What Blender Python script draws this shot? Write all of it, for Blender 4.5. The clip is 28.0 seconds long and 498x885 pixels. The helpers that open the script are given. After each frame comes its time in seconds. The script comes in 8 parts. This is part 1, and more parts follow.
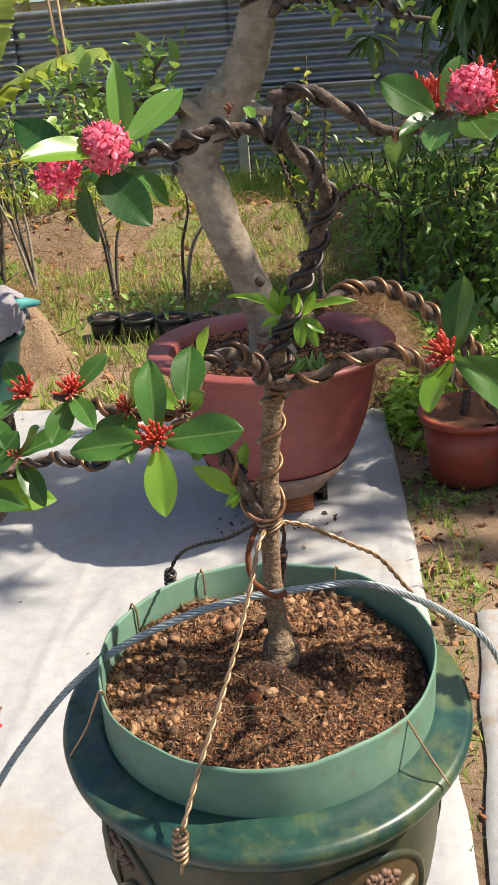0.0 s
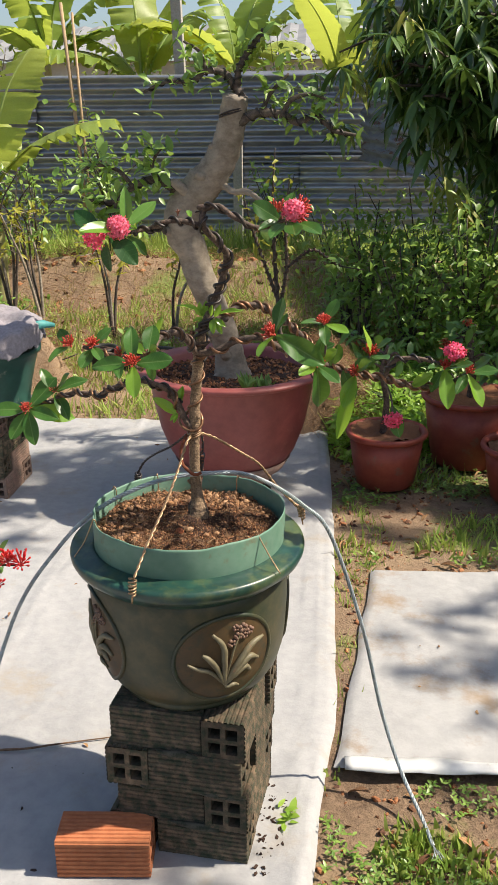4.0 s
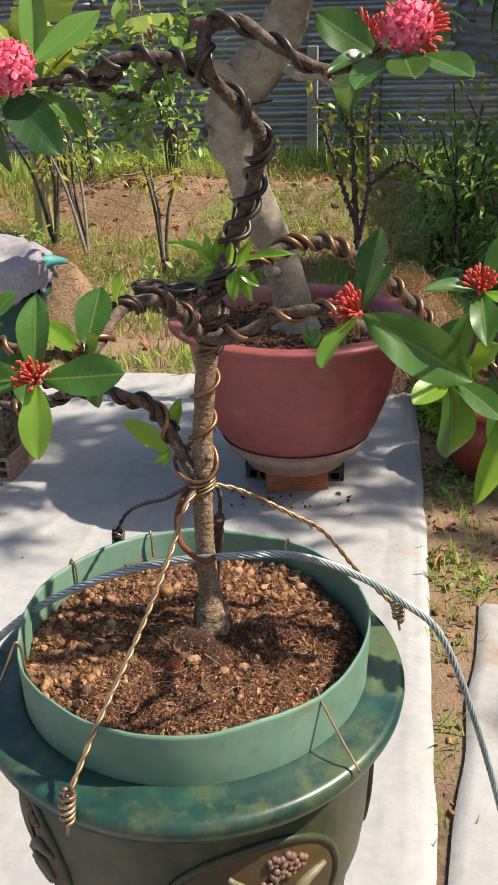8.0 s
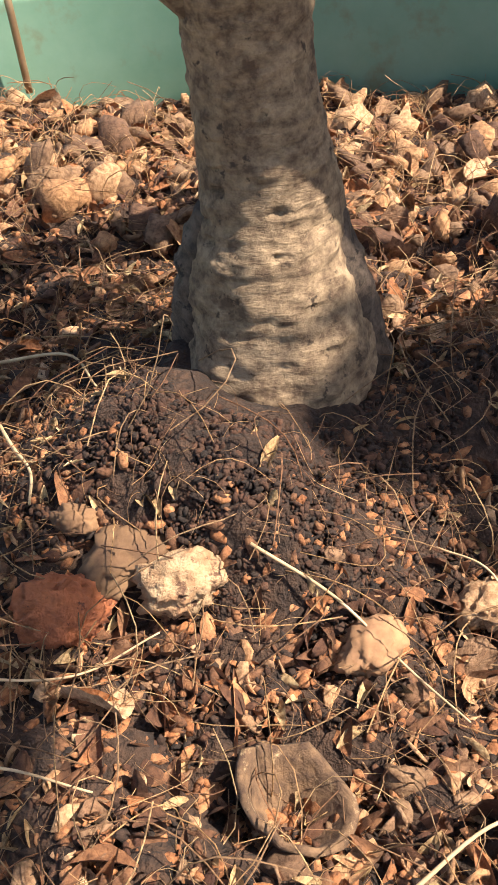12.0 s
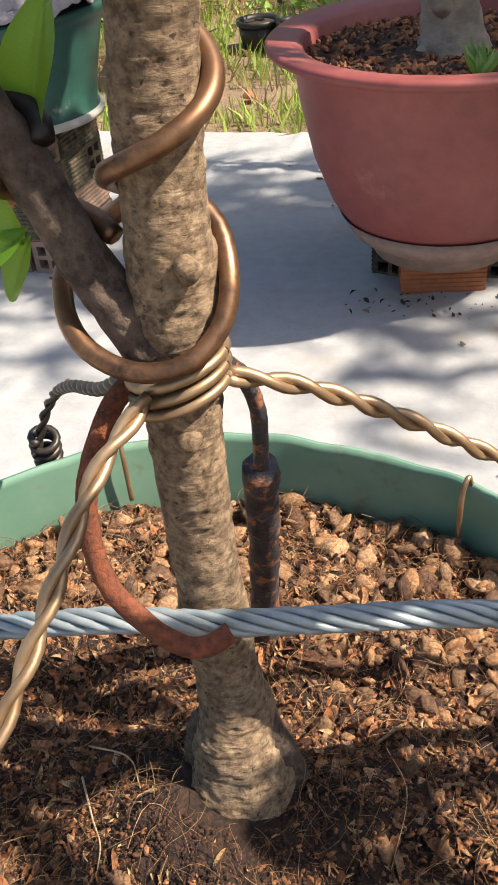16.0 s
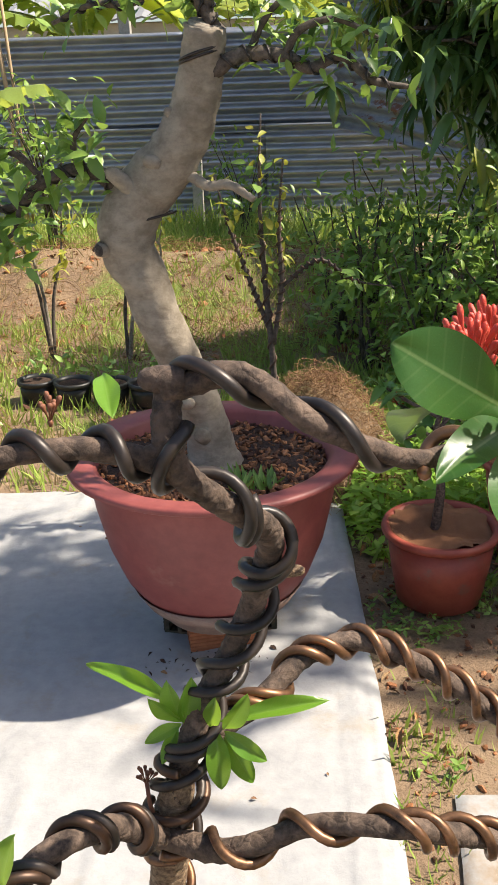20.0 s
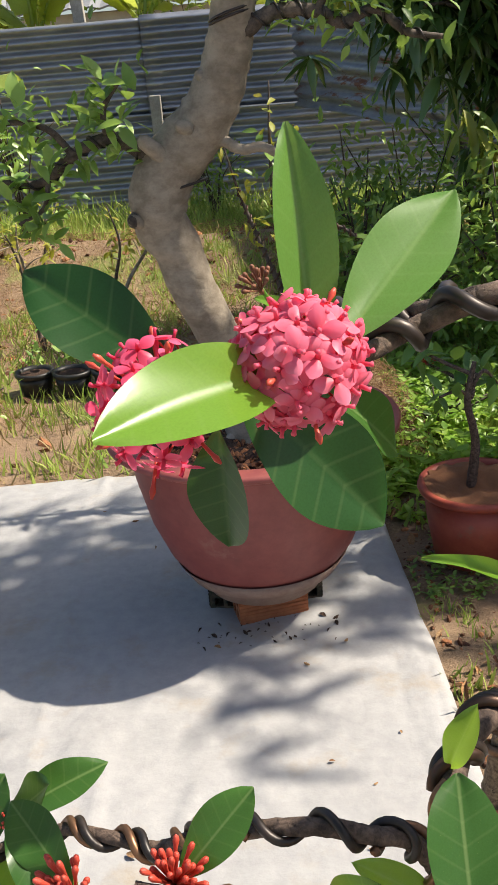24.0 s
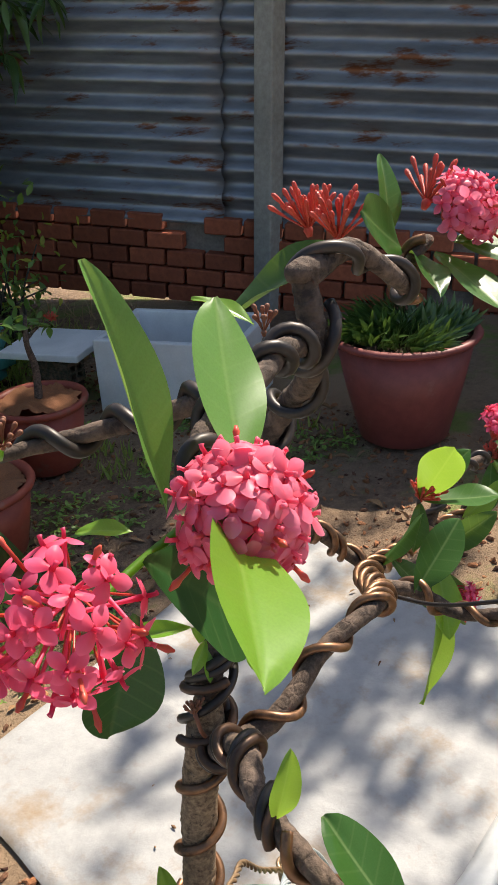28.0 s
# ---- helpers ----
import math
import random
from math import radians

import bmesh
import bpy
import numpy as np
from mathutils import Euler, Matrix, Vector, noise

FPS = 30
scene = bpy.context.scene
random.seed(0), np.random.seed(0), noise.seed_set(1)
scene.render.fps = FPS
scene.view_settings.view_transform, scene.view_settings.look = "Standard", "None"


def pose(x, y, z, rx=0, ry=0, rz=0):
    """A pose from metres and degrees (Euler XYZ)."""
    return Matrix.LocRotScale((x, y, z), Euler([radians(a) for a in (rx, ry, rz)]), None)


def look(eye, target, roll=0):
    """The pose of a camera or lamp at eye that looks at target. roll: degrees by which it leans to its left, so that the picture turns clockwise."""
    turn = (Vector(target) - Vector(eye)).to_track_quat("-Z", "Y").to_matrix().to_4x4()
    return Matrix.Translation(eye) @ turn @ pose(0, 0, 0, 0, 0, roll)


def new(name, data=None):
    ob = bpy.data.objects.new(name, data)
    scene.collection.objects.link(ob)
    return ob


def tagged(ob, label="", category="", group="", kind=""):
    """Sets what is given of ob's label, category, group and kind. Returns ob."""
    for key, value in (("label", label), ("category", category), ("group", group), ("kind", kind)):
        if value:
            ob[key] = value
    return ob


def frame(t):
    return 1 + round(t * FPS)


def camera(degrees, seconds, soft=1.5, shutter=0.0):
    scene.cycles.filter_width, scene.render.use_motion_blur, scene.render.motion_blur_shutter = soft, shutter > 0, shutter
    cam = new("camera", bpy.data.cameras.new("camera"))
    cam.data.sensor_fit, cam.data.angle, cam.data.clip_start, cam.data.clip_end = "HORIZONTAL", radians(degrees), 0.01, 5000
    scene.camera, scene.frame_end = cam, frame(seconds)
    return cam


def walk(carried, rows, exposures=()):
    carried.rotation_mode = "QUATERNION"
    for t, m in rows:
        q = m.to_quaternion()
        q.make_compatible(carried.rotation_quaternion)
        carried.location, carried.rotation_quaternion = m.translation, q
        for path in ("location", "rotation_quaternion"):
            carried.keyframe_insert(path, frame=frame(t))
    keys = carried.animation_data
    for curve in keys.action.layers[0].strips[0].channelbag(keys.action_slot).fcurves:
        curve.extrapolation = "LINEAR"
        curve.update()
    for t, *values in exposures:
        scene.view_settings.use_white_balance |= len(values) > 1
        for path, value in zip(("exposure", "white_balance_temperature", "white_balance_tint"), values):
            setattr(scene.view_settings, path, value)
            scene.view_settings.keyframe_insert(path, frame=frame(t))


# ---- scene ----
cam = camera(30.7, 28.0)
PATH = [
    (0, (0.0613, -0.8111, 1.2771), (-0.1110, 1.0225, 0.4971), -4.27),
    (0.5, (0.0704, -0.9073, 1.2814), (-0.0426, 0.9236, 0.4846), -3.61),
    (1, (0.1081, -1.0897, 1.3065), (-0.0208, 0.7410, 0.5117), -1.70),
    (1.5, (0.1149, -1.2195, 1.3286), (-0.0343, 0.6189, 0.5554), -0.97),
    (2, (0.0861, -1.2980, 1.3571), (-0.0478, 0.5632, 0.6372), -1.68),
    (2.5, (0.0558, -1.3932, 1.3628), (-0.0400, 0.4843, 0.6805), -2.14),
    (3, (0.0657, -1.4554, 1.3705), (-0.0039, 0.4287, 0.7032), -1.43),
    (3.5, (0.1430, -1.5093, 1.3769), (0.0364, 0.3728, 0.7089), -0.73),
    (5.5, (0.3060, -1.6390, 1.3892), (0.0791, 0.2276, 0.7079), -2.19),
    (6, (0.2962, -1.6008, 1.3700), (0.0538, 0.2617, 0.6828), -3.01),
    (6.5, (0.2719, -1.4857, 1.3320), (-0.0064, 0.3576, 0.6078), -2.94),
    (7, (0.2074, -1.2325, 1.3004), (-0.0487, 0.6017, 0.5454), -2.70),
    (7.5, (0.1692, -1.0126, 1.2772), (-0.0801, 0.8149, 0.5039), -1.99),
    (8, (0.1764, -0.7711, 1.2373), (-0.1214, 1.0315, 0.4238), -1.71),
    (8.5, (0.1421, -0.5899, 1.1940), (-0.1760, 1.1625, 0.2839), -3.49),
    (9, (0.0713, -0.3994, 1.1201), (-0.0724, 1.3261, 0.1191), -3.36),
    (9.5, (0.0538, -0.2577, 0.9759), (-0.0003, 1.4205, -0.1108), -1.22),
    (10, (0.0484, -0.1847, 0.8506), (-0.0952, 1.4155, -0.3405), -1.49),
    (10.5, (0.0361, -0.1622, 0.8093), (-0.1861, 1.3581, -0.4710), -2.47),
    (11, (0.0275, -0.1519, 0.7941), (-0.2440, 1.3316, -0.5194), -3.98),
    (11.5, (0.0258, -0.1394, 0.7852), (-0.2679, 1.3111, -0.5601), -5.08),
    (12, (0.0246, -0.1314, 0.7836), (-0.2754, 1.2773, -0.6040), -5.13),
    (12.5, (0.0290, -0.1312, 0.7998), (-0.2890, 1.2568, -0.6046), -4.86),
    (13, (0.0446, -0.1277, 0.8126), (-0.3079, 1.2570, -0.5867), -4.93),
    (13.5, (0.0566, -0.1249, 0.8353), (-0.3504, 1.2721, -0.5369), -4.58),
    (15.5, (0.0552, -0.1416, 0.9357), (-0.3350, 1.3010, -0.3935), -5.10),
    (16, (0.0781, -0.1641, 0.9575), (-0.4549, 1.3432, -0.2441), -5.81),
    (16.5, (0.0858, -0.1860, 0.9907), (-0.4692, 1.3496, -0.1643), -6.18),
    (17, (0.0925, -0.1986, 1.0456), (-0.4432, 1.3588, -0.0891), -6.90),
    (17.5, (0.0990, -0.2086, 1.0878), (-0.4249, 1.3785, -0.0108), -6.62),
    (18, (0.1053, -0.2269, 1.1408), (-0.2581, 1.4376, 0.0932), -5.98),
    (18.5, (0.1176, -0.2414, 1.2066), (-0.1673, 1.5015, 0.2678), -4.49),
    (19, (0.0790, -0.2728, 1.2593), (-0.0737, 1.5670, 0.4900), -3.00),
    (19.5, (0.0727, -0.3104, 1.3023), (-0.0470, 1.5532, 0.5865), -2.64),
    (20, (0.0723, -0.3521, 1.3408), (0.0053, 1.5086, 0.6107), -2.04),
    (20.5, (0.0994, -0.3970, 1.3599), (0.0136, 1.4606, 0.6238), -1.84),
    (21, (0.1557, -0.4704, 1.3641), (-0.0307, 1.3792, 0.6263), -1.65),
    (21.5, (0.2051, -0.5372, 1.3668), (-0.0932, 1.2983, 0.6308), -3.05),
    (22, (0.1904, -0.5572, 1.3685), (-0.2039, 1.2649, 0.6442), -3.71),
    (22.5, (0.1385, -0.5177, 1.3412), (-0.3852, 1.2683, 0.6091), -3.83),
    (24.5, (-0.1636, -0.3047, 1.2968), (0.1464, 1.5146, 0.5258), -5.70),
    (25, (-0.1830, -0.2605, 1.2957), (0.4492, 1.4749, 0.5285), -6.18),
    (25.5, (-0.1969, -0.2322, 1.2935), (0.7928, 1.3242, 0.5202), -5.15),
    (26, (-0.2062, -0.2006, 1.2925), (1.0137, 1.1573, 0.4751), -5.00),
    (26.5, (-0.2142, -0.1912, 1.2987), (1.1148, 1.0224, 0.4263), -4.94),
    (27, (-0.2357, -0.2002, 1.3165), (1.1623, 0.9295, 0.4392), -4.89),
    (27.5, (-0.2497, -0.2215, 1.3421), (1.1876, 0.8685, 0.4783), -4.80),
    (28, (-0.2518, -0.2438, 1.3395), (1.1703, 0.8668, 0.4768), -4.13),
]
walk(cam, [(t, look(eye, target, roll)) for t, eye, target, roll in PATH], exposures=((0, 0.78), (3, 0.65), (8, 0.68), (9, 0.68), (10.3, 1.38), (13.5, 1.46), (15.8, 1.0), (18, 0.93), (20, 0.97), (23, 0.76), (25, 0.70), (27, 0.80), (28, 0.78)))

# ---- world, sun ----
SUN_EL, SUN_AZ = 51.0, 3.5          # degrees; azimuth counted from +x towards +y
world = bpy.data.worlds.new("sky")
scene.world = world
world.use_nodes = True
wn = world.node_tree
wn.nodes.clear()
w_out = wn.nodes.new("ShaderNodeOutputWorld")
w_bg = wn.nodes.new("ShaderNodeBackground")
w_sky = wn.nodes.new("ShaderNodeTexSky")
w_sky.sky_type = "NISHITA"
w_sky.sun_disc = False
w_sky.sun_elevation = radians(SUN_EL)
w_sky.sun_rotation = radians(90 - SUN_AZ)
w_sky.dust_density = 2.0
w_bg.inputs["Strength"].default_value = 0.095
wn.links.new(w_sky.outputs["Color"], w_bg.inputs["Color"])
wn.links.new(w_bg.outputs["Background"], w_out.inputs["Surface"])
to_sun = Vector((math.cos(radians(SUN_EL)) * math.cos(radians(SUN_AZ)),
                 math.cos(radians(SUN_EL)) * math.sin(radians(SUN_AZ)), math.sin(radians(SUN_EL))))
sun = new("sun", bpy.data.lights.new("sun", "SUN"))
sun.data.energy = 5.0
sun.data.angle = radians(0.8)
sun.data.color = (1.0, 0.90, 0.76)
sun.rotation_euler = to_sun.to_track_quat("Z", "Y").to_euler()
sun.location = to_sun * 30

# ---- materials ----
def shader(name):
    m = bpy.data.materials.new(name)
    m.use_nodes = True
    nt = m.node_tree
    nt.nodes.clear()
    return m, nt, nt.nodes.new("ShaderNodeOutputMaterial")


def mix_rgb(nt, kind, fac, a, b):
    n = nt.nodes.new("ShaderNodeMix")
    n.data_type, n.blend_type = "RGBA", kind
    for key, v in ((0, fac), (6, a), (7, b)):
        if isinstance(v, (int, float)):
            n.inputs[key].default_value = v
        elif isinstance(v, tuple):
            n.inputs[key].default_value = (*v[:3], 1)
        else:
            nt.links.new(v, n.inputs[key])
    return n.outputs[2]


def tex_noise(nt, vec, scale, detail=4.0, rough=0.6):
    n = nt.nodes.new("ShaderNodeTexNoise")
    n.inputs["Scale"].default_value, n.inputs["Detail"].default_value, n.inputs["Roughness"].default_value = scale, detail, rough
    nt.links.new(vec, n.inputs["Vector"])
    return n.outputs["Fac"]


def ramp(nt, fac, lo, hi):
    n = nt.nodes.new("ShaderNodeMapRange")
    n.inputs["From Min"].default_value, n.inputs["From Max"].default_value = lo, hi
    nt.links.new(fac, n.inputs["Value"])
    return n.outputs["Result"]


def bump(nt, height, strength, dist, normal=None):
    n = nt.nodes.new("ShaderNodeBump")
    n.inputs["Strength"].default_value, n.inputs["Distance"].default_value = strength, dist
    nt.links.new(height, n.inputs["Height"])
    if normal is not None:
        nt.links.new(normal, n.inputs["Normal"])
    return n.outputs["Normal"]


def coords(nt, world_space=False, stretch=None):
    if world_space:
        v = nt.nodes.new("ShaderNodeNewGeometry").outputs["Position"]
    else:
        v = nt.nodes.new("ShaderNodeTexCoord").outputs["Object"]
    if stretch:
        mp = nt.nodes.new("ShaderNodeMapping")
        mp.inputs["Scale"].default_value = stretch
        nt.links.new(v, mp.inputs["Vector"])
        v = mp.outputs["Vector"]
    return v


def surface(name, base, second, rough=0.7, grain=60.0, big=4.0, amount=(0.35, 0.65), stain=None, stain_at=(0.58, 0.7),
            bumps=0.3, bump_size=0.002, metal=0.0, vary=0.0, stretch=None, rough2=None, big_dark=0.25, space=False, spec=0.5):
    """A two-scale surface: fine grain between two colours, broad tone changes, optional stains with their own outline."""
    m, nt, out = shader(name)
    p = nt.nodes.new("ShaderNodeBsdfPrincipled")
    v = coords(nt, space, stretch)
    fine = tex_noise(nt, v, grain, 6.0, 0.65)
    broad = tex_noise(nt, v, big, 3.0, 0.55)
    col = mix_rgb(nt, "MIX", ramp(nt, fine, *amount), base, second)
    tone = mix_rgb(nt, "MIX", ramp(nt, broad, 0.35, 0.7), (1, 1, 1), (1 - big_dark,) * 3)
    col = mix_rgb(nt, "MULTIPLY", 1.0, col, tone)
    if stain:
        st = tex_noise(nt, v, big * 2.7, 6.0, 0.7)
        col = mix_rgb(nt, "MIX", ramp(nt, st, *stain_at), col, stain)
    if vary:
        info = nt.nodes.new("ShaderNodeObjectInfo")
        k = nt.nodes.new("ShaderNodeMapRange")
        k.inputs["To Min"].default_value, k.inputs["To Max"].default_value = 1 - vary, 1 + vary
        nt.links.new(info.outputs["Random"], k.inputs["Value"])
        hv = nt.nodes.new("ShaderNodeHueSaturation")
        nt.links.new(k.outputs["Result"], hv.inputs["Value"])
        nt.links.new(col, hv.inputs["Color"])
        col = hv.outputs["Color"]
    nt.links.new(col, p.inputs["Base Color"])
    p.inputs["Metallic"].default_value = metal
    p.inputs["Specular IOR Level"].default_value = spec
    rr = nt.nodes.new("ShaderNodeMapRange")
    rr.inputs["To Min"].default_value, rr.inputs["To Max"].default_value = rough, rough2 if rough2 else min(1.0, rough + 0.18)
    nt.links.new(broad, rr.inputs["Value"])
    nt.links.new(rr.outputs["Result"], p.inputs["Roughness"])
    if bumps:
        nt.links.new(bump(nt, fine, bumps, bump_size), p.inputs["Normal"])
    nt.links.new(p.outputs["BSDF"], out.inputs["Surface"])
    return m


def leafy(name, base, second, rough=0.4, through_amount=0.35, through_col=(0.35, 0.5, 0.06), island=False, veins=0.0, spec=0.5, spots=None, radial=None):
    """Leaf tissue: glossy face, light let through, tone changing from leaf to leaf."""
    m, nt, out = shader(name)
    p = nt.nodes.new("ShaderNodeBsdfPrincipled")
    tr = nt.nodes.new("ShaderNodeBsdfTranslucent")
    mx = nt.nodes.new("ShaderNodeMixShader")
    v = coords(nt)
    if island:
        rnd = nt.nodes.new("ShaderNodeNewGeometry").outputs["Random Per Island"]
    else:
        rnd = nt.nodes.new("ShaderNodeObjectInfo").outputs["Random"]
    col = mix_rgb(nt, "MIX", rnd, base, second)
    mottle = tex_noise(nt, v, 25.0 if island else 90.0, 3.0)
    col = mix_rgb(nt, "MULTIPLY", ramp(nt, mottle, 0.4, 0.75), col, (0.78, 0.8, 0.7))
    nrm = None
    if radial:
        far = nt.nodes.new("ShaderNodeVectorMath")
        far.operation = "LENGTH"
        nt.links.new(v, far.inputs[0])
        col = mix_rgb(nt, "MIX", ramp(nt, far.outputs["Value"], 0.0012, 0.0064), mix_rgb(nt, "MULTIPLY", 1.0, col, radial[0]), mix_rgb(nt, "MIX", 0.45, col, radial[1]))
    if spots:
        sp = tex_noise(nt, v, 140.0, 4.0)
        col = mix_rgb(nt, "MIX", ramp(nt, sp, 0.68, 0.74), col, spots)
    if veins:
        sep = nt.nodes.new("ShaderNodeSeparateXYZ")
        nt.links.new(v, sep.inputs["Vector"])
        ab = nt.nodes.new("ShaderNodeMath")
        ab.operation = "ABSOLUTE"
        nt.links.new(sep.outputs["Y"], ab.inputs[0])
        rib = nt.nodes.new("ShaderNodeMapRange")
        rib.inputs["From Min"].default_value, rib.inputs["From Max"].default_value = 0.005, 0.016
        rib.inputs["To Min"].default_value, rib.inputs["To Max"].default_value = 1.0, 0.0
        nt.links.new(ab.outputs[0], rib.inputs["Value"])
        side = nt.nodes.new("ShaderNodeMath")
        side.operation = "MULTIPLY_ADD"
        side.inputs[1].default_value = -0.55
        nt.links.new(ab.outputs[0], side.inputs[0])
        nt.links.new(sep.outputs["X"], side.inputs[2])
        wv = nt.nodes.new("ShaderNodeMath")
        wv.operation = "SINE"
        sc = nt.nodes.new("ShaderNodeMath")
        sc.operation = "MULTIPLY"
        sc.inputs[1].default_value = 46.0
        nt.links.new(side.outputs[0], sc.inputs[0])
        nt.links.new(sc.outputs[0], wv.inputs[0])
        lines = ramp(nt, wv.outputs[0], 0.86, 1.0)
        col = mix_rgb(nt, "MIX", lines, col, mix_rgb(nt, "MIX", 0.04, col, (0.5, 0.6, 0.25)))
        col = mix_rgb(nt, "MIX", rib.outputs["Result"], col, mix_rgb(nt, "MIX", veins, col, (0.55, 0.65, 0.28)))
        h = nt.nodes.new("ShaderNodeMath")
        h.operation = "ADD"
        nt.links.new(lines, h.inputs[0])
        nt.links.new(mottle, h.inputs[1])
        nrm = bump(nt, h.outputs[0], 0.015, 0.012)
    else:
        nrm = bump(nt, mottle, 0.25, 0.003)
    nt.links.new(col, p.inputs["Base Color"])
    p.inputs["Roughness"].default_value = rough
    p.inputs["Specular IOR Level"].default_value = spec
    nt.links.new(nrm, p.inputs["Normal"])
    tcol = mix_rgb(nt, "MIX", 0.6, col, through_col)
    nt.links.new(tcol, tr.inputs["Color"])
    mx.inputs[0].default_value = through_amount
    nt.links.new(p.outputs["BSDF"], mx.inputs[1])
    nt.links.new(tr.outputs["BSDF"], mx.inputs[2])
    nt.links.new(mx.outputs[0], out.inputs["Surface"])
    return m


def ground_mat():
    """Bare tropical garden soil with patches of moss and dry straw litter."""
    m, nt, out = shader("garden_soil")
    p = nt.nodes.new("ShaderNodeBsdfPrincipled")
    v = coords(nt, True)
    fine = tex_noise(nt, v, 45.0, 8.0, 0.7)
    crumbs = tex_noise(nt, v, 160.0, 4.0, 0.6)
    broad = tex_noise(nt, v, 0.9, 5.0, 0.6)
    green = tex_noise(nt, v, 1.7, 6.0, 0.65)
    col = mix_rgb(nt, "MIX", ramp(nt, fine, 0.35, 0.65), (0.12, 0.075, 0.045), (0.275, 0.18, 0.11))
    col = mix_rgb(nt, "MIX", ramp(nt, broad, 0.42, 0.62), col, (0.35, 0.24, 0.145))
    col = mix_rgb(nt, "MIX", ramp(nt, green, 0.53, 0.63), col, mix_rgb(nt, "MIX", fine, (0.11, 0.16, 0.03), (0.25, 0.29, 0.07)))
    nt.links.new(col, p.inputs["Base Color"])
    p.inputs["Roughness"].default_value = 0.95
    n1 = bump(nt, fine, 0.8, 0.02)
    nt.links.new(bump(nt, crumbs, 0.6, 0.006, n1), p.inputs["Normal"])
    nt.links.new(p.outputs["BSDF"], out.inputs["Surface"])
    return m


def bark_mat(name, dark, light, ring=90.0, stretch=(1, 1, 1), moss=None, rings=0.0):
    """Bark in flakes; rings: depth of fine folds that run round the stem."""
    m, nt, out = shader(name)
    p = nt.nodes.new("ShaderNodeBsdfPrincipled")
    v = coords(nt)
    vs = coords(nt, False, stretch)
    flakes = tex_noise(nt, vs, ring, 7.0, 0.7)
    broad = tex_noise(nt, v, 14.0 if not rings else 60.0, 4.0)
    col = mix_rgb(nt, "MIX", ramp(nt, flakes, 0.38, 0.62), dark, light)
    col = mix_rgb(nt, "MULTIPLY", ramp(nt, broad, 0.45, 0.7), col, (0.6, 0.58, 0.55) if not rings else (0.74, 0.72, 0.70))
    if moss:
        col = mix_rgb(nt, "MIX", ramp(nt, tex_noise(nt, v, 30.0, 5.0), 0.6, 0.72), col, moss)
    n1 = bump(nt, flakes, 0.9, 0.0016 if not rings else 0.0007)
    if rings:
        folds = tex_noise(nt, coords(nt, False, (1, 1, 4)), 240.0, 6.0, 0.7)
        col = mix_rgb(nt, "MIX", ramp(nt, folds, 0.60, 0.74), col, dark)
        pits = tex_noise(nt, v, 330.0, 4.0, 0.65)
        col = mix_rgb(nt, "MIX", ramp(nt, pits, 0.61, 0.67), col, mix_rgb(nt, "MULTIPLY", 1.0, dark, (0.5, 0.5, 0.5)))
        n1 = bump(nt, folds, rings, 0.0008, n1)
    else:
        vor = nt.nodes.new("ShaderNodeTexVoronoi")
        vor.feature = "DISTANCE_TO_EDGE"
        vor.inputs["Scale"].default_value = ring * 0.8
        nt.links.new(vs, vor.inputs["Vector"])
        n1 = bump(nt, ramp(nt, vor.outputs["Distance"], 0.0, 0.12), 0.35, 0.001, n1)
    nt.links.new(col, p.inputs["Base Color"])
    p.inputs["Roughness"].default_value = 0.85
    nt.links.new(n1, p.inputs["Normal"])
    nt.links.new(p.outputs["BSDF"], out.inputs["Surface"])
    return m


SOIL = ground_mat()
TARP = surface("white_ground_sheet", (0.345, 0.343, 0.342), (0.405, 0.40, 0.394), 0.6, 30, 1.6, stain=(0.33, 0.27, 0.19), stain_at=(0.54, 0.78),
               bumps=0.5, bump_size=0.005, big_dark=0.12, space=True)
TARP_DIRTY = surface("soiled_white_sheet", (0.36, 0.355, 0.345), (0.42, 0.412, 0.40), 0.6, 30, 1.3, stain=(0.27, 0.185, 0.105), stain_at=(0.52, 0.70), bumps=0.5, bump_size=0.005, big_dark=0.15, space=True)
FLAP = surface("clean_white_sheet", (0.62, 0.62, 0.60), (0.70, 0.70, 0.68), 0.5, 40, 8, stain=(0.30, 0.26, 0.2), stain_at=(0.6, 0.75), bumps=0.3, bump_size=0.003)
POT_GREEN = surface("mossy_glazed_green", (0.010, 0.040, 0.036), (0.024, 0.078, 0.054), 0.24, 30, 5, stain=(0.10, 0.125, 0.045), stain_at=(0.50, 0.70),
                    bumps=0.12, bump_size=0.001, spec=0.6)
POT_BODY = surface("weathered_olive_plastic", (0.05, 0.05, 0.023), (0.092, 0.078, 0.036), 0.38, 35, 3.5, stain=(0.024, 0.036, 0.02), stain_at=(0.44, 0.62), bumps=0.2, bump_size=0.001)
BAND = surface("green_painted_strip", (0.12, 0.24, 0.165), (0.17, 0.29, 0.21), 0.5, 25, 9, stain=(0.15, 0.14, 0.075), stain_at=(0.58, 0.72), bumps=0.08, bump_size=0.001)
MAROON = surface("faded_maroon_plastic", (0.235, 0.056, 0.05), (0.29, 0.075, 0.064), 0.42, 30, 3, stain=(0.30, 0.14, 0.11), stain_at=(0.62, 0.8), bumps=0.06, bump_size=0.001)
POT_FOOT = surface("dusty_pot_foot", (0.25, 0.15, 0.115), (0.33, 0.22, 0.17), 0.7, 40, 5, bumps=0.1, bump_size=0.001)
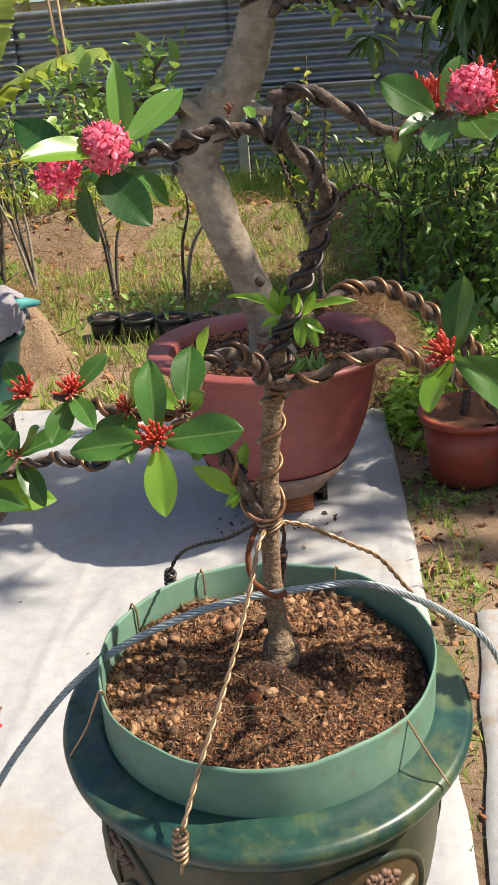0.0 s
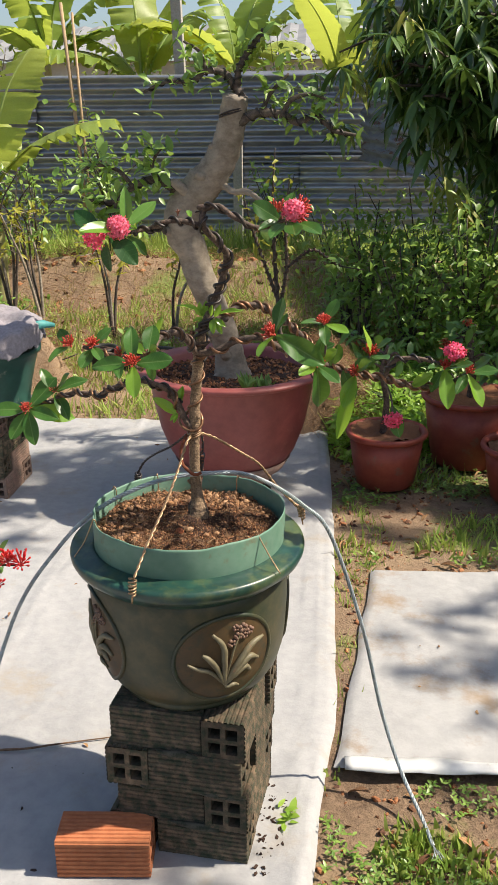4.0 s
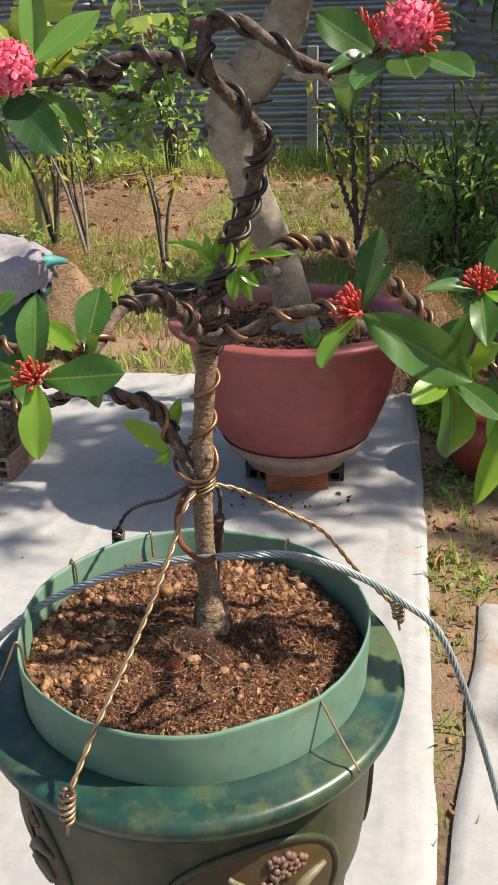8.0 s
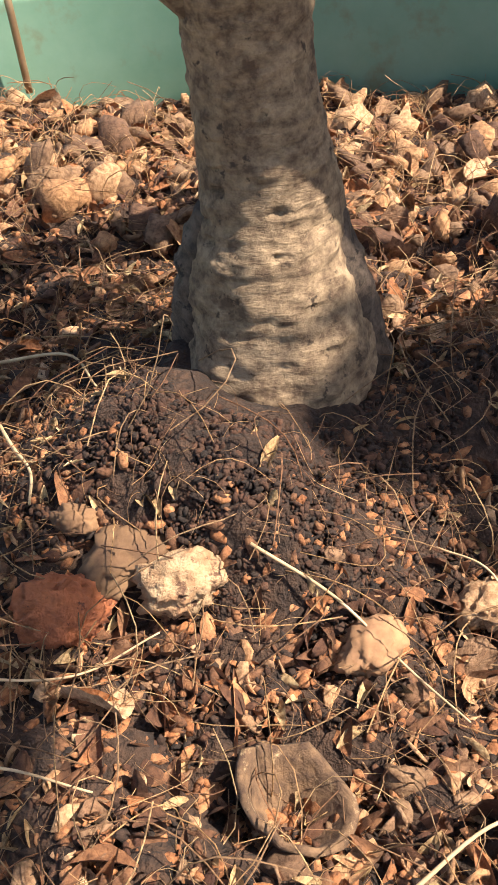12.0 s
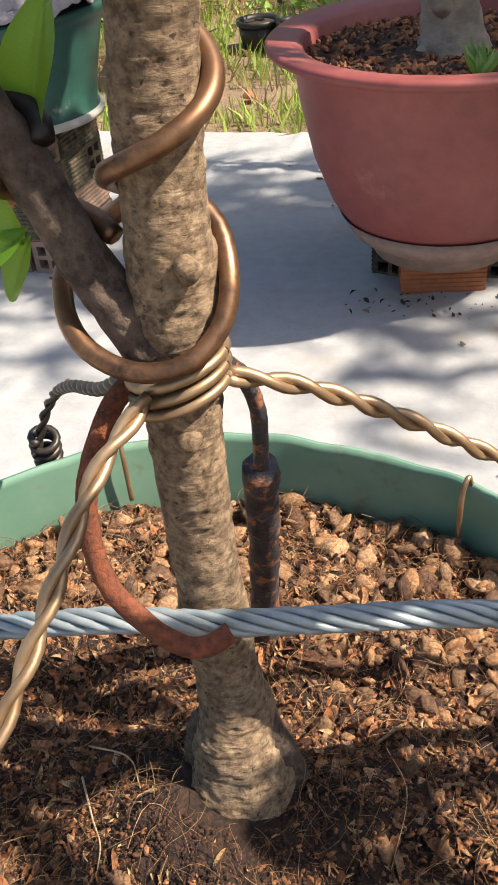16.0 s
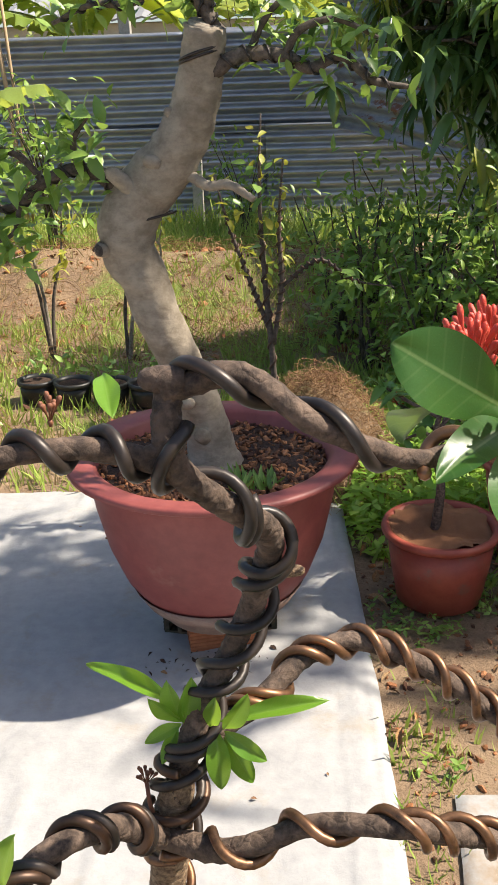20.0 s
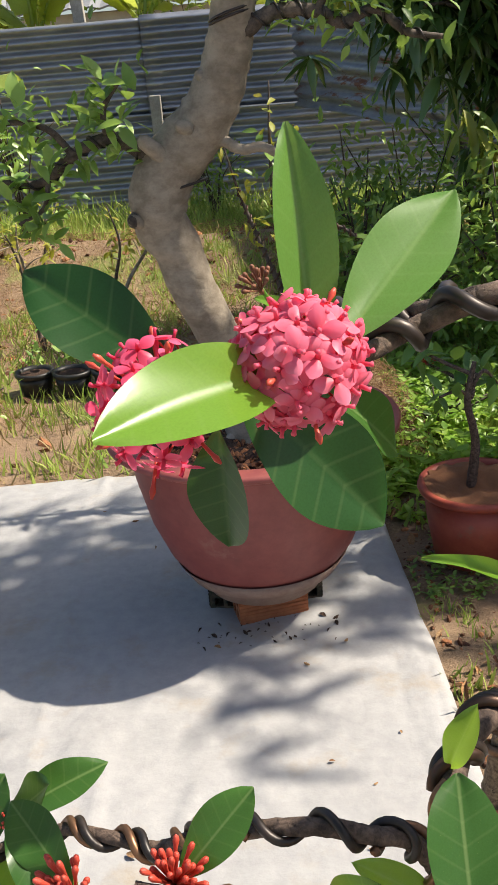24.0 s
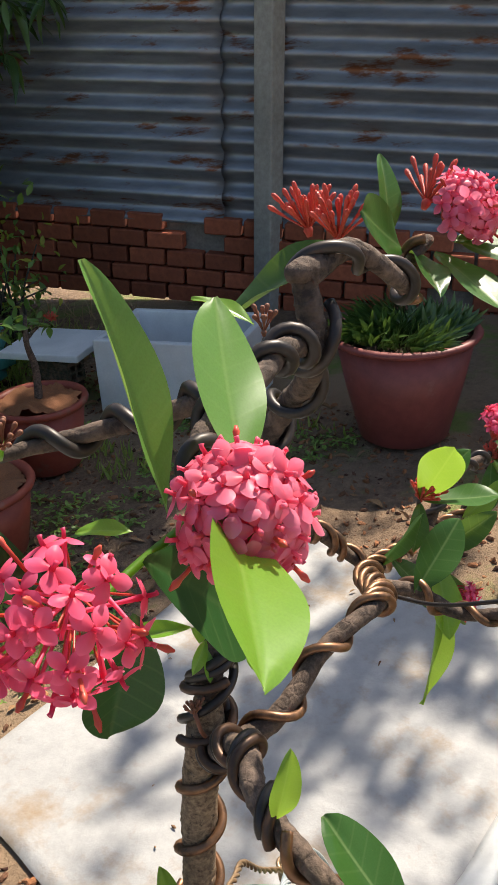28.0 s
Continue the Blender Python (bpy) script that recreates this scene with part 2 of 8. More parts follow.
RED_POT = surface("red_clay_plastic", (0.27, 0.045, 0.028), (0.34, 0.07, 0.04), 0.45, 30, 5, stain=(0.2, 0.09, 0.06), bumps=0.1, bump_size=0.001)
DARK_GREEN = surface("dark_green_plastic", (0.02, 0.075, 0.055), (0.03, 0.1, 0.075), 0.4, 25, 6, stain=(0.2, 0.2, 0.16), stain_at=(0.62, 0.75), bumps=0.1)
BLACK_PLASTIC = surface("black_nursery_plastic", (0.012, 0.012, 0.012), (0.03, 0.03, 0.028), 0.4, 30, 9, bumps=0.05)
POTTING = surface("dark_potting_mix", (0.024, 0.013, 0.009), (0.085, 0.044, 0.026), 0.95, 220, 18, bumps=1.0, bump_size=0.006)
HUSK = surface("dry_husk_chip", (0.30, 0.165, 0.08), (0.14, 0.07, 0.037), 0.85, 120, 40, vary=0.4, bumps=0.5, bump_size=0.001)


def husk_island(name, a, b):
    m, nt, out = shader(name)
    p = nt.nodes.new("ShaderNodeBsdfPrincipled")
    rnd = nt.nodes.new("ShaderNodeNewGeometry").outputs["Random Per Island"]
    v = coords(nt)
    fine = tex_noise(nt, v, 700.0, 6.0, 0.7)
    cr = nt.nodes.new("ShaderNodeValToRGB")
    els = cr.color_ramp.elements
    els[0].color, els[1].color = (*a, 1), (*b, 1)
    e = els.new(0.45)
    e.color = (*[0.5 * (x + y) * 0.8 for x, y in zip(a, b)], 1)
    e = els.new(0.7)
    e.color = (b[0] * 0.75, b[1] * 0.62, b[2] * 0.5, 1)
    nt.links.new(rnd, cr.inputs["Fac"])
    col = mix_rgb(nt, "MULTIPLY", ramp(nt, fine, 0.38, 0.62), cr.outputs["Color"], (0.42, 0.36, 0.32))
    nt.links.new(col, p.inputs["Base Color"])
    p.inputs["Roughness"].default_value = 0.85
    nt.links.new(bump(nt, fine, 0.9, 0.0010), p.inputs["Normal"])
    nt.links.new(p.outputs["BSDF"], out.inputs["Surface"])
    return m


CHIPS = husk_island("coir_and_husk", (0.07, 0.024, 0.012), (0.54, 0.255, 0.115))
PALE_CHIPS = husk_island("pale_rice_husk", (0.52, 0.34, 0.16), (0.74, 0.56, 0.32))
STRAW = husk_island("straw_fibres", (0.24, 0.11, 0.05), (0.58, 0.39, 0.20))
CRUMBS = husk_island("wet_soil_crumbs", (0.022, 0.012, 0.008), (0.12, 0.058, 0.034))
FLAKE_TAN = husk_island("torn_tan_husk", (0.18, 0.075, 0.036), (0.70, 0.45, 0.26))
LUMP_TAN = husk_island("rounded_husk", (0.13, 0.06, 0.032), (0.60, 0.37, 0.20))
SHELL = surface("dark_seed_shell", (0.20, 0.115, 0.06), (0.075, 0.04, 0.024), 0.85, 420, 90, stain=(0.40, 0.27, 0.15), stain_at=(0.58, 0.68), bumps=0.9, bump_size=0.0012)
RED_LUMP = surface("broken_red_clay", (0.62, 0.20, 0.08), (0.42, 0.135, 0.06), 0.92, 420, 160, stain=(0.16, 0.06, 0.035), stain_at=(0.62, 0.70), bumps=1.0, bump_size=0.003)
PALE_LUMP = surface("pale_porous_husk", (0.56, 0.38, 0.22), (0.34, 0.18, 0.09), 0.9, 350, 90, stain=(0.12, 0.06, 0.035), stain_at=(0.55, 0.62), bumps=0.9, bump_size=0.002)
STRAW_PALE = surface("pale_dry_stalk", (0.62, 0.44, 0.26), (0.45, 0.29, 0.15), 0.7, 200, 50, bumps=0.3, bump_size=0.0005)
RELIEF_RED = surface("worn_reddish_relief", (0.15, 0.075, 0.05), (0.20, 0.12, 0.075), 0.5, 90, 30, stain=(0.07, 0.05, 0.03), bumps=0.2, bump_size=0.001)
FIELD = surface("brown_worn_glaze", (0.115, 0.066, 0.026), (0.075, 0.050, 0.024), 0.42, 40, 14, stain=(0.045, 0.042, 0.024), stain_at=(0.52, 0.66), bumps=0.2, bump_size=0.001)
RELIEF = surface("worn_pale_relief", (0.22, 0.19, 0.11), (0.15, 0.125, 0.07), 0.45, 60, 14, stain=(0.30, 0.17, 0.09), stain_at=(0.6, 0.72), bumps=0.15, bump_size=0.001)
BARK = bark_mat("ixora_bark", (0.115, 0.070, 0.041), (0.36, 0.25, 0.15), 320, (1, 1, 1.1), rings=0.8)
BARK_FOOT = bark_mat("soil_caked_bark", (0.04, 0.026, 0.018), (0.15, 0.105, 0.075), 420, (1, 1, 1), rings=0.3)
BARK_UP = bark_mat("ixora_dark_bark", (0.046, 0.030, 0.022), (0.172, 0.118, 0.086), 140, (1, 1, 1))
OLD_BARK = bark_mat("smooth_grey_bark", (0.23, 0.19, 0.14), (0.35, 0.295, 0.225), 24, (1, 1, 1.6))
DARK_BARK = bark_mat("dark_twig_bark", (0.05, 0.038, 0.03), (0.14, 0.11, 0.085), 60)
TWIG = bark_mat("dry_brown_twig", (0.10, 0.055, 0.03), (0.26, 0.15, 0.085), 80)
PALE_TWIG = bark_mat("pale_twig_bark", (0.2, 0.16, 0.12), (0.38, 0.33, 0.26), 60)
COPPER = surface("annealed_copper_wire", (0.34, 0.18, 0.095), (0.20, 0.105, 0.06), 0.33, 70, 22, metal=0.75, bumps=0.06, bump_size=0.0005, stain=(0.06, 0.04, 0.03), stain_at=(0.5, 0.68))
DARK_COPPER = surface("dark_copper_wire", (0.14, 0.075, 0.045), (0.06, 0.04, 0.03), 0.35, 70, 22, metal=0.6, bumps=0.06, bump_size=0.0005)
BLACK_WIRE = surface("dark_oxidised_wire", (0.024, 0.021, 0.020), (0.066, 0.049, 0.040), 0.33, 60, 20, metal=0.35, bumps=0.05, bump_size=0.0005)
TIE_WIRE = surface("bright_tie_wire", (0.52, 0.36, 0.22), (0.35, 0.22, 0.12), 0.35, 80, 20, metal=0.7, bumps=0.06, bump_size=0.0005)
RUST = surface("rusted_iron", (0.30, 0.085, 0.035), (0.12, 0.042, 0.024), 0.85, 420, 70, stain=(0.10, 0.045, 0.03), bumps=0.9, bump_size=0.0015)
ROD = surface("rusted_rod", (0.06, 0.06, 0.075), (0.03, 0.024, 0.022), 0.5, 120, 60, stain=(0.33, 0.13, 0.06), stain_at=(0.52, 0.60), bumps=0.9, bump_size=0.002)
STEEL = surface("galvanised_strand", (0.50, 0.54, 0.55), (0.34, 0.39, 0.41), 0.38, 90, 14, metal=0.35, stain=(0.25, 0.37, 0.40), stain_at=(0.55, 0.72), bumps=0.08, bump_size=0.0004)
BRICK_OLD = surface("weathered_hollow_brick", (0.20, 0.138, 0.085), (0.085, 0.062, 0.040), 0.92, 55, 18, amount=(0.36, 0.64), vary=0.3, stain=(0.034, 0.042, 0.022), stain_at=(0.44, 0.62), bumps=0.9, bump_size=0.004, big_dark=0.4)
OLD_MORTAR = surface("mossy_old_mortar", (0.095, 0.088, 0.065), (0.05, 0.047, 0.034), 0.95, 90, 30, stain=(0.03, 0.036, 0.02), stain_at=(0.5, 0.6), bumps=0.9, bump_size=0.003)
BRICK_TAN = surface("pale_hollow_brick", (0.33, 0.21, 0.15), (0.24, 0.16, 0.12), 0.9, 50, 9, vary=0.22, stain=(0.16, 0.14, 0.10), stain_at=(0.54, 0.68), bumps=0.6, bump_size=0.003)
BRICK_NEW = surface("orange_hollow_brick", (0.48, 0.17, 0.07), (0.38, 0.125, 0.05), 0.85, 60, 9, vary=0.1, stain=(0.3, 0.12, 0.06), bumps=0.5, bump_size=0.002)
BRICK_WALL = surface("red_wall_brick", (0.46, 0.13, 0.06), (0.33, 0.09, 0.045), 0.9, 40, 7, vary=0.3, stain=(0.15, 0.08, 0.055), stain_at=(0.62, 0.76), bumps=0.6, bump_size=0.004)
MORTAR = surface("grey_mortar", (0.22, 0.19, 0.16), (0.30, 0.27, 0.23), 0.95, 60, 6, bumps=0.6, bump_size=0.004)
METAL_SHEET = surface("weathered_zinc_sheet", (0.30, 0.315, 0.345), (0.42, 0.435, 0.465), 0.34, 9, 1.3, metal=0.78, stain=(0.26, 0.11, 0.05), stain_at=(0.68, 0.76),
                      bumps=0.05, bump_size=0.004, stretch=(0.5, 0.5, 2.0), space=True, vary=0.12)
METAL_DARK = surface("dark_zinc_sheet", (0.30, 0.315, 0.34), (0.42, 0.435, 0.46), 0.38, 9, 1.5, metal=0.7, stain=(0.24, 0.095, 0.045), stain_at=(0.56, 0.63),
                     bumps=0.05, bump_size=0.004, stretch=(0.6, 0.6, 2.5), space=True, vary=0.12)
CONCRETE = surface("old_concrete", (0.34, 0.32, 0.28), (0.44, 0.42, 0.37), 0.9, 40, 4, bumps=0.4, bump_size=0.003)
BAMBOO = surface("dry_bamboo", (0.36, 0.24, 0.12), (0.45, 0.32, 0.18), 0.6, 40, 6, bumps=0.2)
FOAM = surface("white_foam", (0.74, 0.75, 0.74), (0.80, 0.80, 0.79), 0.7, 120, 5, stain=(0.5, 0.47, 0.42), stain_at=(0.7, 0.82), bumps=0.15, bump_size=0.001)
CLOTH = surface("faded_grey_shade_cloth", (0.26, 0.235, 0.25), (0.36, 0.33, 0.35), 0.9, 90, 7, bumps=0.7, bump_size=0.003)
TEAL = surface("teal_plastic", (0.05, 0.28, 0.26), (0.10, 0.38, 0.36), 0.5, 30, 9, bumps=0.2)
ROOFING = surface("grey_roof_sheet", (0.23, 0.235, 0.24), (0.3, 0.3, 0.3), 0.6, 4, 0.6, bumps=0.05, space=True)
PLASTER = surface("pale_plaster", (0.5, 0.48, 0.45), (0.6, 0.58, 0.54), 0.9, 8, 0.7, bumps=0.1, space=True)
GRASS = leafy("grass_blades", (0.21, 0.34, 0.045), (0.44, 0.50, 0.12), 0.6, 0.3, (0.4, 0.5, 0.1), island=True)
DRY_GRASS = leafy("dry_grass_blades", (0.30, 0.22, 0.10), (0.42, 0.33, 0.17), 0.8, 0.2, (0.5, 0.4, 0.2), island=True)
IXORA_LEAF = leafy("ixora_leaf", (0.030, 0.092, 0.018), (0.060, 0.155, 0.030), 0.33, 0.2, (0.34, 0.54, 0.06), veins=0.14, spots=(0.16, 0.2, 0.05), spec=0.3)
# lighter copy of the ixora leaf: sunlight on the upper leaves put into the colour
IXORA_LIT = leafy("sunlit_ixora_leaf", (0.085, 0.205, 0.035), (0.12, 0.26, 0.05), 0.33, 0.35, (0.42, 0.62, 0.12), veins=0.10, spec=0.35)
# darker copy of the ixora leaf: shade round the flower heads put into the colour
IXORA_SHADED = leafy("shaded_ixora_leaf", (0.016, 0.060, 0.014), (0.026, 0.082, 0.018), 0.38, 0.08, (0.2, 0.4, 0.05), veins=0.03, spec=0.28)
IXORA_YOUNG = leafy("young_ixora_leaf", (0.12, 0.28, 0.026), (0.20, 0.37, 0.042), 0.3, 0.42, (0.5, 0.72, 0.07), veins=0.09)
SMALL_LEAF = leafy("small_garden_leaf", (0.11, 0.22, 0.04), (0.30, 0.44, 0.09), 0.38, 0.3, (0.38, 0.55, 0.08), island=True)
SMALL_IXORA = leafy("potted_ixora_leaf", (0.07, 0.17, 0.035), (0.16, 0.30, 0.06), 0.36, 0.32, (0.4, 0.6, 0.08), island=True)
YELLOW_LEAF = leafy("yellowing_leaf", (0.28, 0.32, 0.04), (0.45, 0.40, 0.05), 0.5, 0.4, (0.7, 0.65, 0.08), island=True)
MANGO_LEAF = leafy("mango_leaf", (0.035, 0.085, 0.024), (0.11, 0.19, 0.045), 0.3, 0.16, (0.25, 0.4, 0.06), island=True, spec=0.6)
MANGO_YOUNG = leafy("young_mango_leaf", (0.17, 0.26, 0.04), (0.36, 0.33, 0.06), 0.4, 0.4, (0.6, 0.65, 0.1), island=True)
BUSH_LEAF = leafy("bush_leaf", (0.10, 0.20, 0.035), (0.34, 0.50, 0.10), 0.4, 0.42, (0.35, 0.5, 0.08), island=True)
FAR_LEAF = leafy("far_foliage", (0.10, 0.17, 0.04), (0.26, 0.32, 0.08), 0.5, 0.4, (0.5, 0.6, 0.1), island=True)
BANANA_LEAF = leafy("banana_leaf", (0.19, 0.31, 0.06), (0.36, 0.42, 0.09), 0.45, 0.5, (0.65, 0.72, 0.1), veins=0.4)
BANANA_DRY = leafy("dry_banana_leaf", (0.33, 0.25, 0.14), (0.45, 0.36, 0.22), 0.8, 0.2, (0.5, 0.4, 0.2), island=True)
BANANA_STEM = surface("banana_stem", (0.33, 0.34, 0.13), (0.42, 0.36, 0.16), 0.6, 14, 3, stain=(0.2, 0.12, 0.06), stretch=(1, 1, 0.25), bumps=0.15)
WEED = leafy("bright_weed_leaf", (0.18, 0.36, 0.04), (0.38, 0.55, 0.09), 0.45, 0.45, (0.55, 0.75, 0.1), island=True)
PETAL = leafy("pink_petal", (0.90, 0.11, 0.25), (0.95, 0.19, 0.36), 0.4, 0.42, (0.98, 0.13, 0.28), spec=0.3, radial=((0.85, 0.45, 0.5), (0.97, 0.22, 0.38)))
PETAL_PALE = leafy("pale_pink_petal", (0.93, 0.17, 0.29), (0.98, 0.33, 0.45), 0.4, 0.42, (0.98, 0.26, 0.42), spec=0.25, radial=((0.93, 0.55, 0.6), (0.98, 0.34, 0.48)))
RED_PETAL = leafy("bright_red_petal", (0.74, 0.045, 0.05), (0.86, 0.09, 0.08), 0.4, 0.4, (0.95, 0.08, 0.07), spec=0.25)
BUD = leafy("red_bud", (0.52, 0.05, 0.035), (0.74, 0.12, 0.075), 0.4, 0.2, (0.8, 0.1, 0.06), island=True)
BUD_DRY = leafy("brown_bud", (0.16, 0.05, 0.03), (0.30, 0.12, 0.06), 0.6, 0.08, (0.4, 0.15, 0.08), island=True)

# ---- geometry helpers ----
rng = np.random.default_rng(7)


class Geo:
    """Gathers vertices and faces of one mesh."""

    def __init__(self):
        self.v, self.f = [], []

    def add(self, verts, faces, m=None):
        k = len(self.v)
        if m is not None:
            verts = [m @ Vector(p) for p in verts]
        self.v.extend([tuple(p) for p in verts])
        self.f.extend([tuple(i + k for i in face) for face in faces])
        return self

    def box(self, m, sx, sy, sz):
        vs = [(x * sx / 2, y * sy / 2, z * sz / 2) for x in (-1, 1) for y in (-1, 1) for z in (-1, 1)]
        return self.add(vs, [(0, 1, 3, 2), (4, 6, 7, 5), (0, 4, 5, 1), (2, 3, 7, 6), (0, 2, 6, 4), (1, 5, 7, 3)], m)

    def tube(self, pts, radii, sides=10, caps=True, wobble=0.0, seed=0):
        """A round tube through the points, its frame carried along without twist."""
        pts = [Vector(p) for p in pts]
        n = len(pts)
        if isinstance(radii, (int, float)):
            radii = [radii] * n
        k = len(self.v)
        tang = [(pts[min(i + 1, n - 1)] - pts[max(i - 1, 0)]).normalized() for i in range(n)]
        side = tang[0].orthogonal().normalized()
        for i in range(n):
            side = (side - tang[i] * side.dot(tang[i]))
            side = side.normalized() if side.length > 1e-6 else tang[i].orthogonal().normalized()
            other = tang[i].cross(side)
            for j in range(sides):
                a = 2 * math.pi * j / sides
                r = radii[i]
                if wobble:
                    q = pts[i] * (0.9 / max(r, 1e-4)) + Vector((math.cos(a), math.sin(a), seed * 7.3))
                    r *= 1 + wobble * noise.noise(q) + 0.5 * wobble * noise.noise(q * 2.7)
                self.v.append(tuple(pts[i] + (side * math.cos(a) + other * math.sin(a)) * r))
        for i in range(n - 1):
            for j in range(sides):
                a, b = k + i * sides + j, k + i * sides + (j + 1) % sides
                self.f.append((a, b, b + sides, a + sides))
        if caps:
            self.f.append(tuple(k + j for j in reversed(range(sides))))
            self.f.append(tuple(k + (n - 1) * sides + j for j in range(sides)))
        return self

    def lathe(self, profile, centre=(0, 0, 0), sides=64, wave=None):
        """Turns (radius, height) pairs round the z axis; wave(angle, height) may push the radius."""
        k, n = len(self.v), len(profile)
        for r, z in profile:
            for j in range(sides):
                a = 2 * math.pi * j / sides
                q = r * (1 + (wave(a, z) if wave else 0))
                self.v.append((centre[0] + q * math.cos(a), centre[1] + q * math.sin(a), centre[2] + z))
        for i in range(n - 1):
            for j in range(sides):
                a, b = k + i * sides + j, k + i * sides + (j + 1) % sides
                self.f.append((a, b, b + sides, a + sides))
        return self

    def disc(self, c, r, sides=32):
        k = len(self.v)
        self.v.extend([(c[0] + r * math.cos(2 * math.pi * j / sides), c[1] + r * math.sin(2 * math.pi * j / sides), c[2]) for j in range(sides)])
        self.f.append(tuple(range(k, k + sides)))
        return self

    def mesh(self, name, mat, smooth=True):
        me = bpy.data.meshes.new(name)
        me.from_pydata(self.v, [], self.f)
        me.materials.append(mat)
        if smooth:
            me.shade_smooth()
        return me


def scatter(name, mat, shapes, places, smooth=True):
    """One mesh of many small pieces. shapes: (verts, faces) templates; places: rows of (shape index, 4x4 array)."""
    vs, fs, k = [], [], 0
    arr = [np.c_[np.array(s[0], float), np.ones(len(s[0]))] for s in shapes]
    for i, m in places:
        vs.append((arr[i] @ m.T)[:, :3])
        fs.extend([tuple(q + k for q in face) for face in shapes[i][1]])
        k += len(arr[i])
    me = bpy.data.meshes.new(name)
    me.from_pydata(np.concatenate(vs).tolist() if vs else [], [], fs)
    me.materials.append(mat)
    if smooth:
        me.shade_smooth()
    return me


def wmat(ob):
    return wmat(ob.parent) @ ob.matrix_parent_inverse @ ob.matrix_basis if ob.parent else ob.matrix_basis.copy()


def thing(name, at, label, category, group="", kind=""):
    ob = new(name)
    ob.empty_display_size = 0.05
    ob.matrix_basis = Matrix.Translation(at)
    return tagged(ob, label, category, group, kind)


def part(name, geo, material, parent, label="", m=None, smooth=True):
    """Links a Geo or a mesh as one object under a thing or a part; m is its place in the world."""
    me = geo.mesh(name, material, smooth) if isinstance(geo, Geo) else geo
    ob = new(name, me)
    ob.parent = parent
    ob.matrix_parent_inverse = wmat(parent).inverted()
    if m is not None:
        ob.matrix_basis = m
    if label:
        ob["label"] = label
    return ob


def solo(name, geo, material, label, category, group="", kind="", smooth=True):
    """A thing that is one mesh."""
    me = geo.mesh(name, material, smooth) if isinstance(geo, Geo) else geo
    return tagged(new(name, me), label, category, group, kind)


def bevel(ob, width, segments=2):
    b = ob.modifiers.new("bevel", "BEVEL")
    b.width, b.segments, b.limit_method, b.angle_limit = width, segments, "ANGLE", radians(40)
    return ob


def spline(pts, steps=8):
    """Catmull-Rom through the points; extra columns (such as a radius) are carried along."""
    p = np.array(pts, float)
    q = np.vstack([2 * p[0] - p[1], p, 2 * p[-1] - p[-2]])
    out = []
    for i in range(1, len(q) - 2):
        for s in range(steps):
            t = s / steps
            out.append(0.5 * (2 * q[i] + (q[i + 1] - q[i - 1]) * t + (2 * q[i - 1] - 5 * q[i] + 4 * q[i + 1] - q[i + 2]) * t * t
                              + (3 * q[i] - q[i - 1] - 3 * q[i + 1] + q[i + 2]) * t ** 3))
    out.append(p[-1])
    return np.array(out)


def coil(pts, radius, turns, phase=0.0, start=0.0, stop=1.0, per_turn=16, gap=0.0):
    """Points of a wire that winds round a limb given as rows x, y, z, r."""
    line = spline(pts, 10)
    xyz = line[:, :3]
    seg = np.r_[0, np.cumsum(np.linalg.norm(np.diff(xyz, axis=0), axis=1))]
    n = max(int(turns * per_turn), 6)
    out, side = [], None
    for i in range(n + 1):
        s = (start + (stop - start) * i / n) * seg[-1]
        c = Vector([np.interp(s, seg, xyz[:, a]) for a in range(3)])
        d = Vector([np.interp(min(s + 0.003, seg[-1]), seg, xyz[:, a]) - np.interp(max(s - 0.003, 0), seg, xyz[:, a]) for a in range(3)]).normalized()
        r = float(np.interp(s, seg, line[:, 3])) + radius * 0.92 + gap
        if side is None:
            side = d.orthogonal().normalized()
            ref = Vector((0, -1, 0)) - d * d.dot(Vector((0, -1, 0)))
            side = ref.normalized() if ref.length > 0.2 else side
        side = (side - d * d.dot(side)).normalized()
        a = phase + 2 * math.pi * turns * i / n
        out.append(c + (side * math.cos(a) + d.cross(side) * math.sin(a)) * r)
    return out


def frame_to(base, tip, up, length=None):
    """A matrix whose x axis runs from base to tip and whose z axis leans to up."""
    x = Vector(tip) - Vector(base)
    size = x.length if length is None else length
    x.normalize()
    z = Vector(up) - x * x.dot(Vector(up))
    z = z.normalized() if z.length > 1e-4 else x.orthogonal().normalized()
    y = z.cross(x)
    return Matrix(((x[0], y[0], z[0], base[0]), (x[1], y[1], z[1], base[1]), (x[2], y[2], z[2], base[2]), (0, 0, 0, 1))), size


def leaf_shape(rows=10, cols=6, width=0.45, fold=0.12, curl=0.12, wavy=0.0, point=1.0, belly=0.55, full=0.75):
    """A leaf of unit length along x: folded at its rib, curled along its length, its margin wavy."""
    vs, fs = [], []
    for i in range(rows + 1):
        t = i / rows
        w = width * 0.5 * (math.sin(math.pi * t ** (belly / 0.5 * 0.5 + 0.25)) ** full) * (1 - 0.15 * t ** 6 * point)
        w = max(w, 0.012)
        for j in range(cols + 1):
            u = 2 * j / cols - 1
            z = fold * abs(u) * w / (width * 0.5) * width - curl * t * t + wavy * math.sin(9 * t + 2 * u) * abs(u) * 0.05
            vs.append((t, u * w, z))
    for i in range(rows):
        for j in range(cols):
            a = i * (cols + 1) + j
            fs.append((a, a + 1, a + cols + 2, a + cols + 1))
    return vs, fs


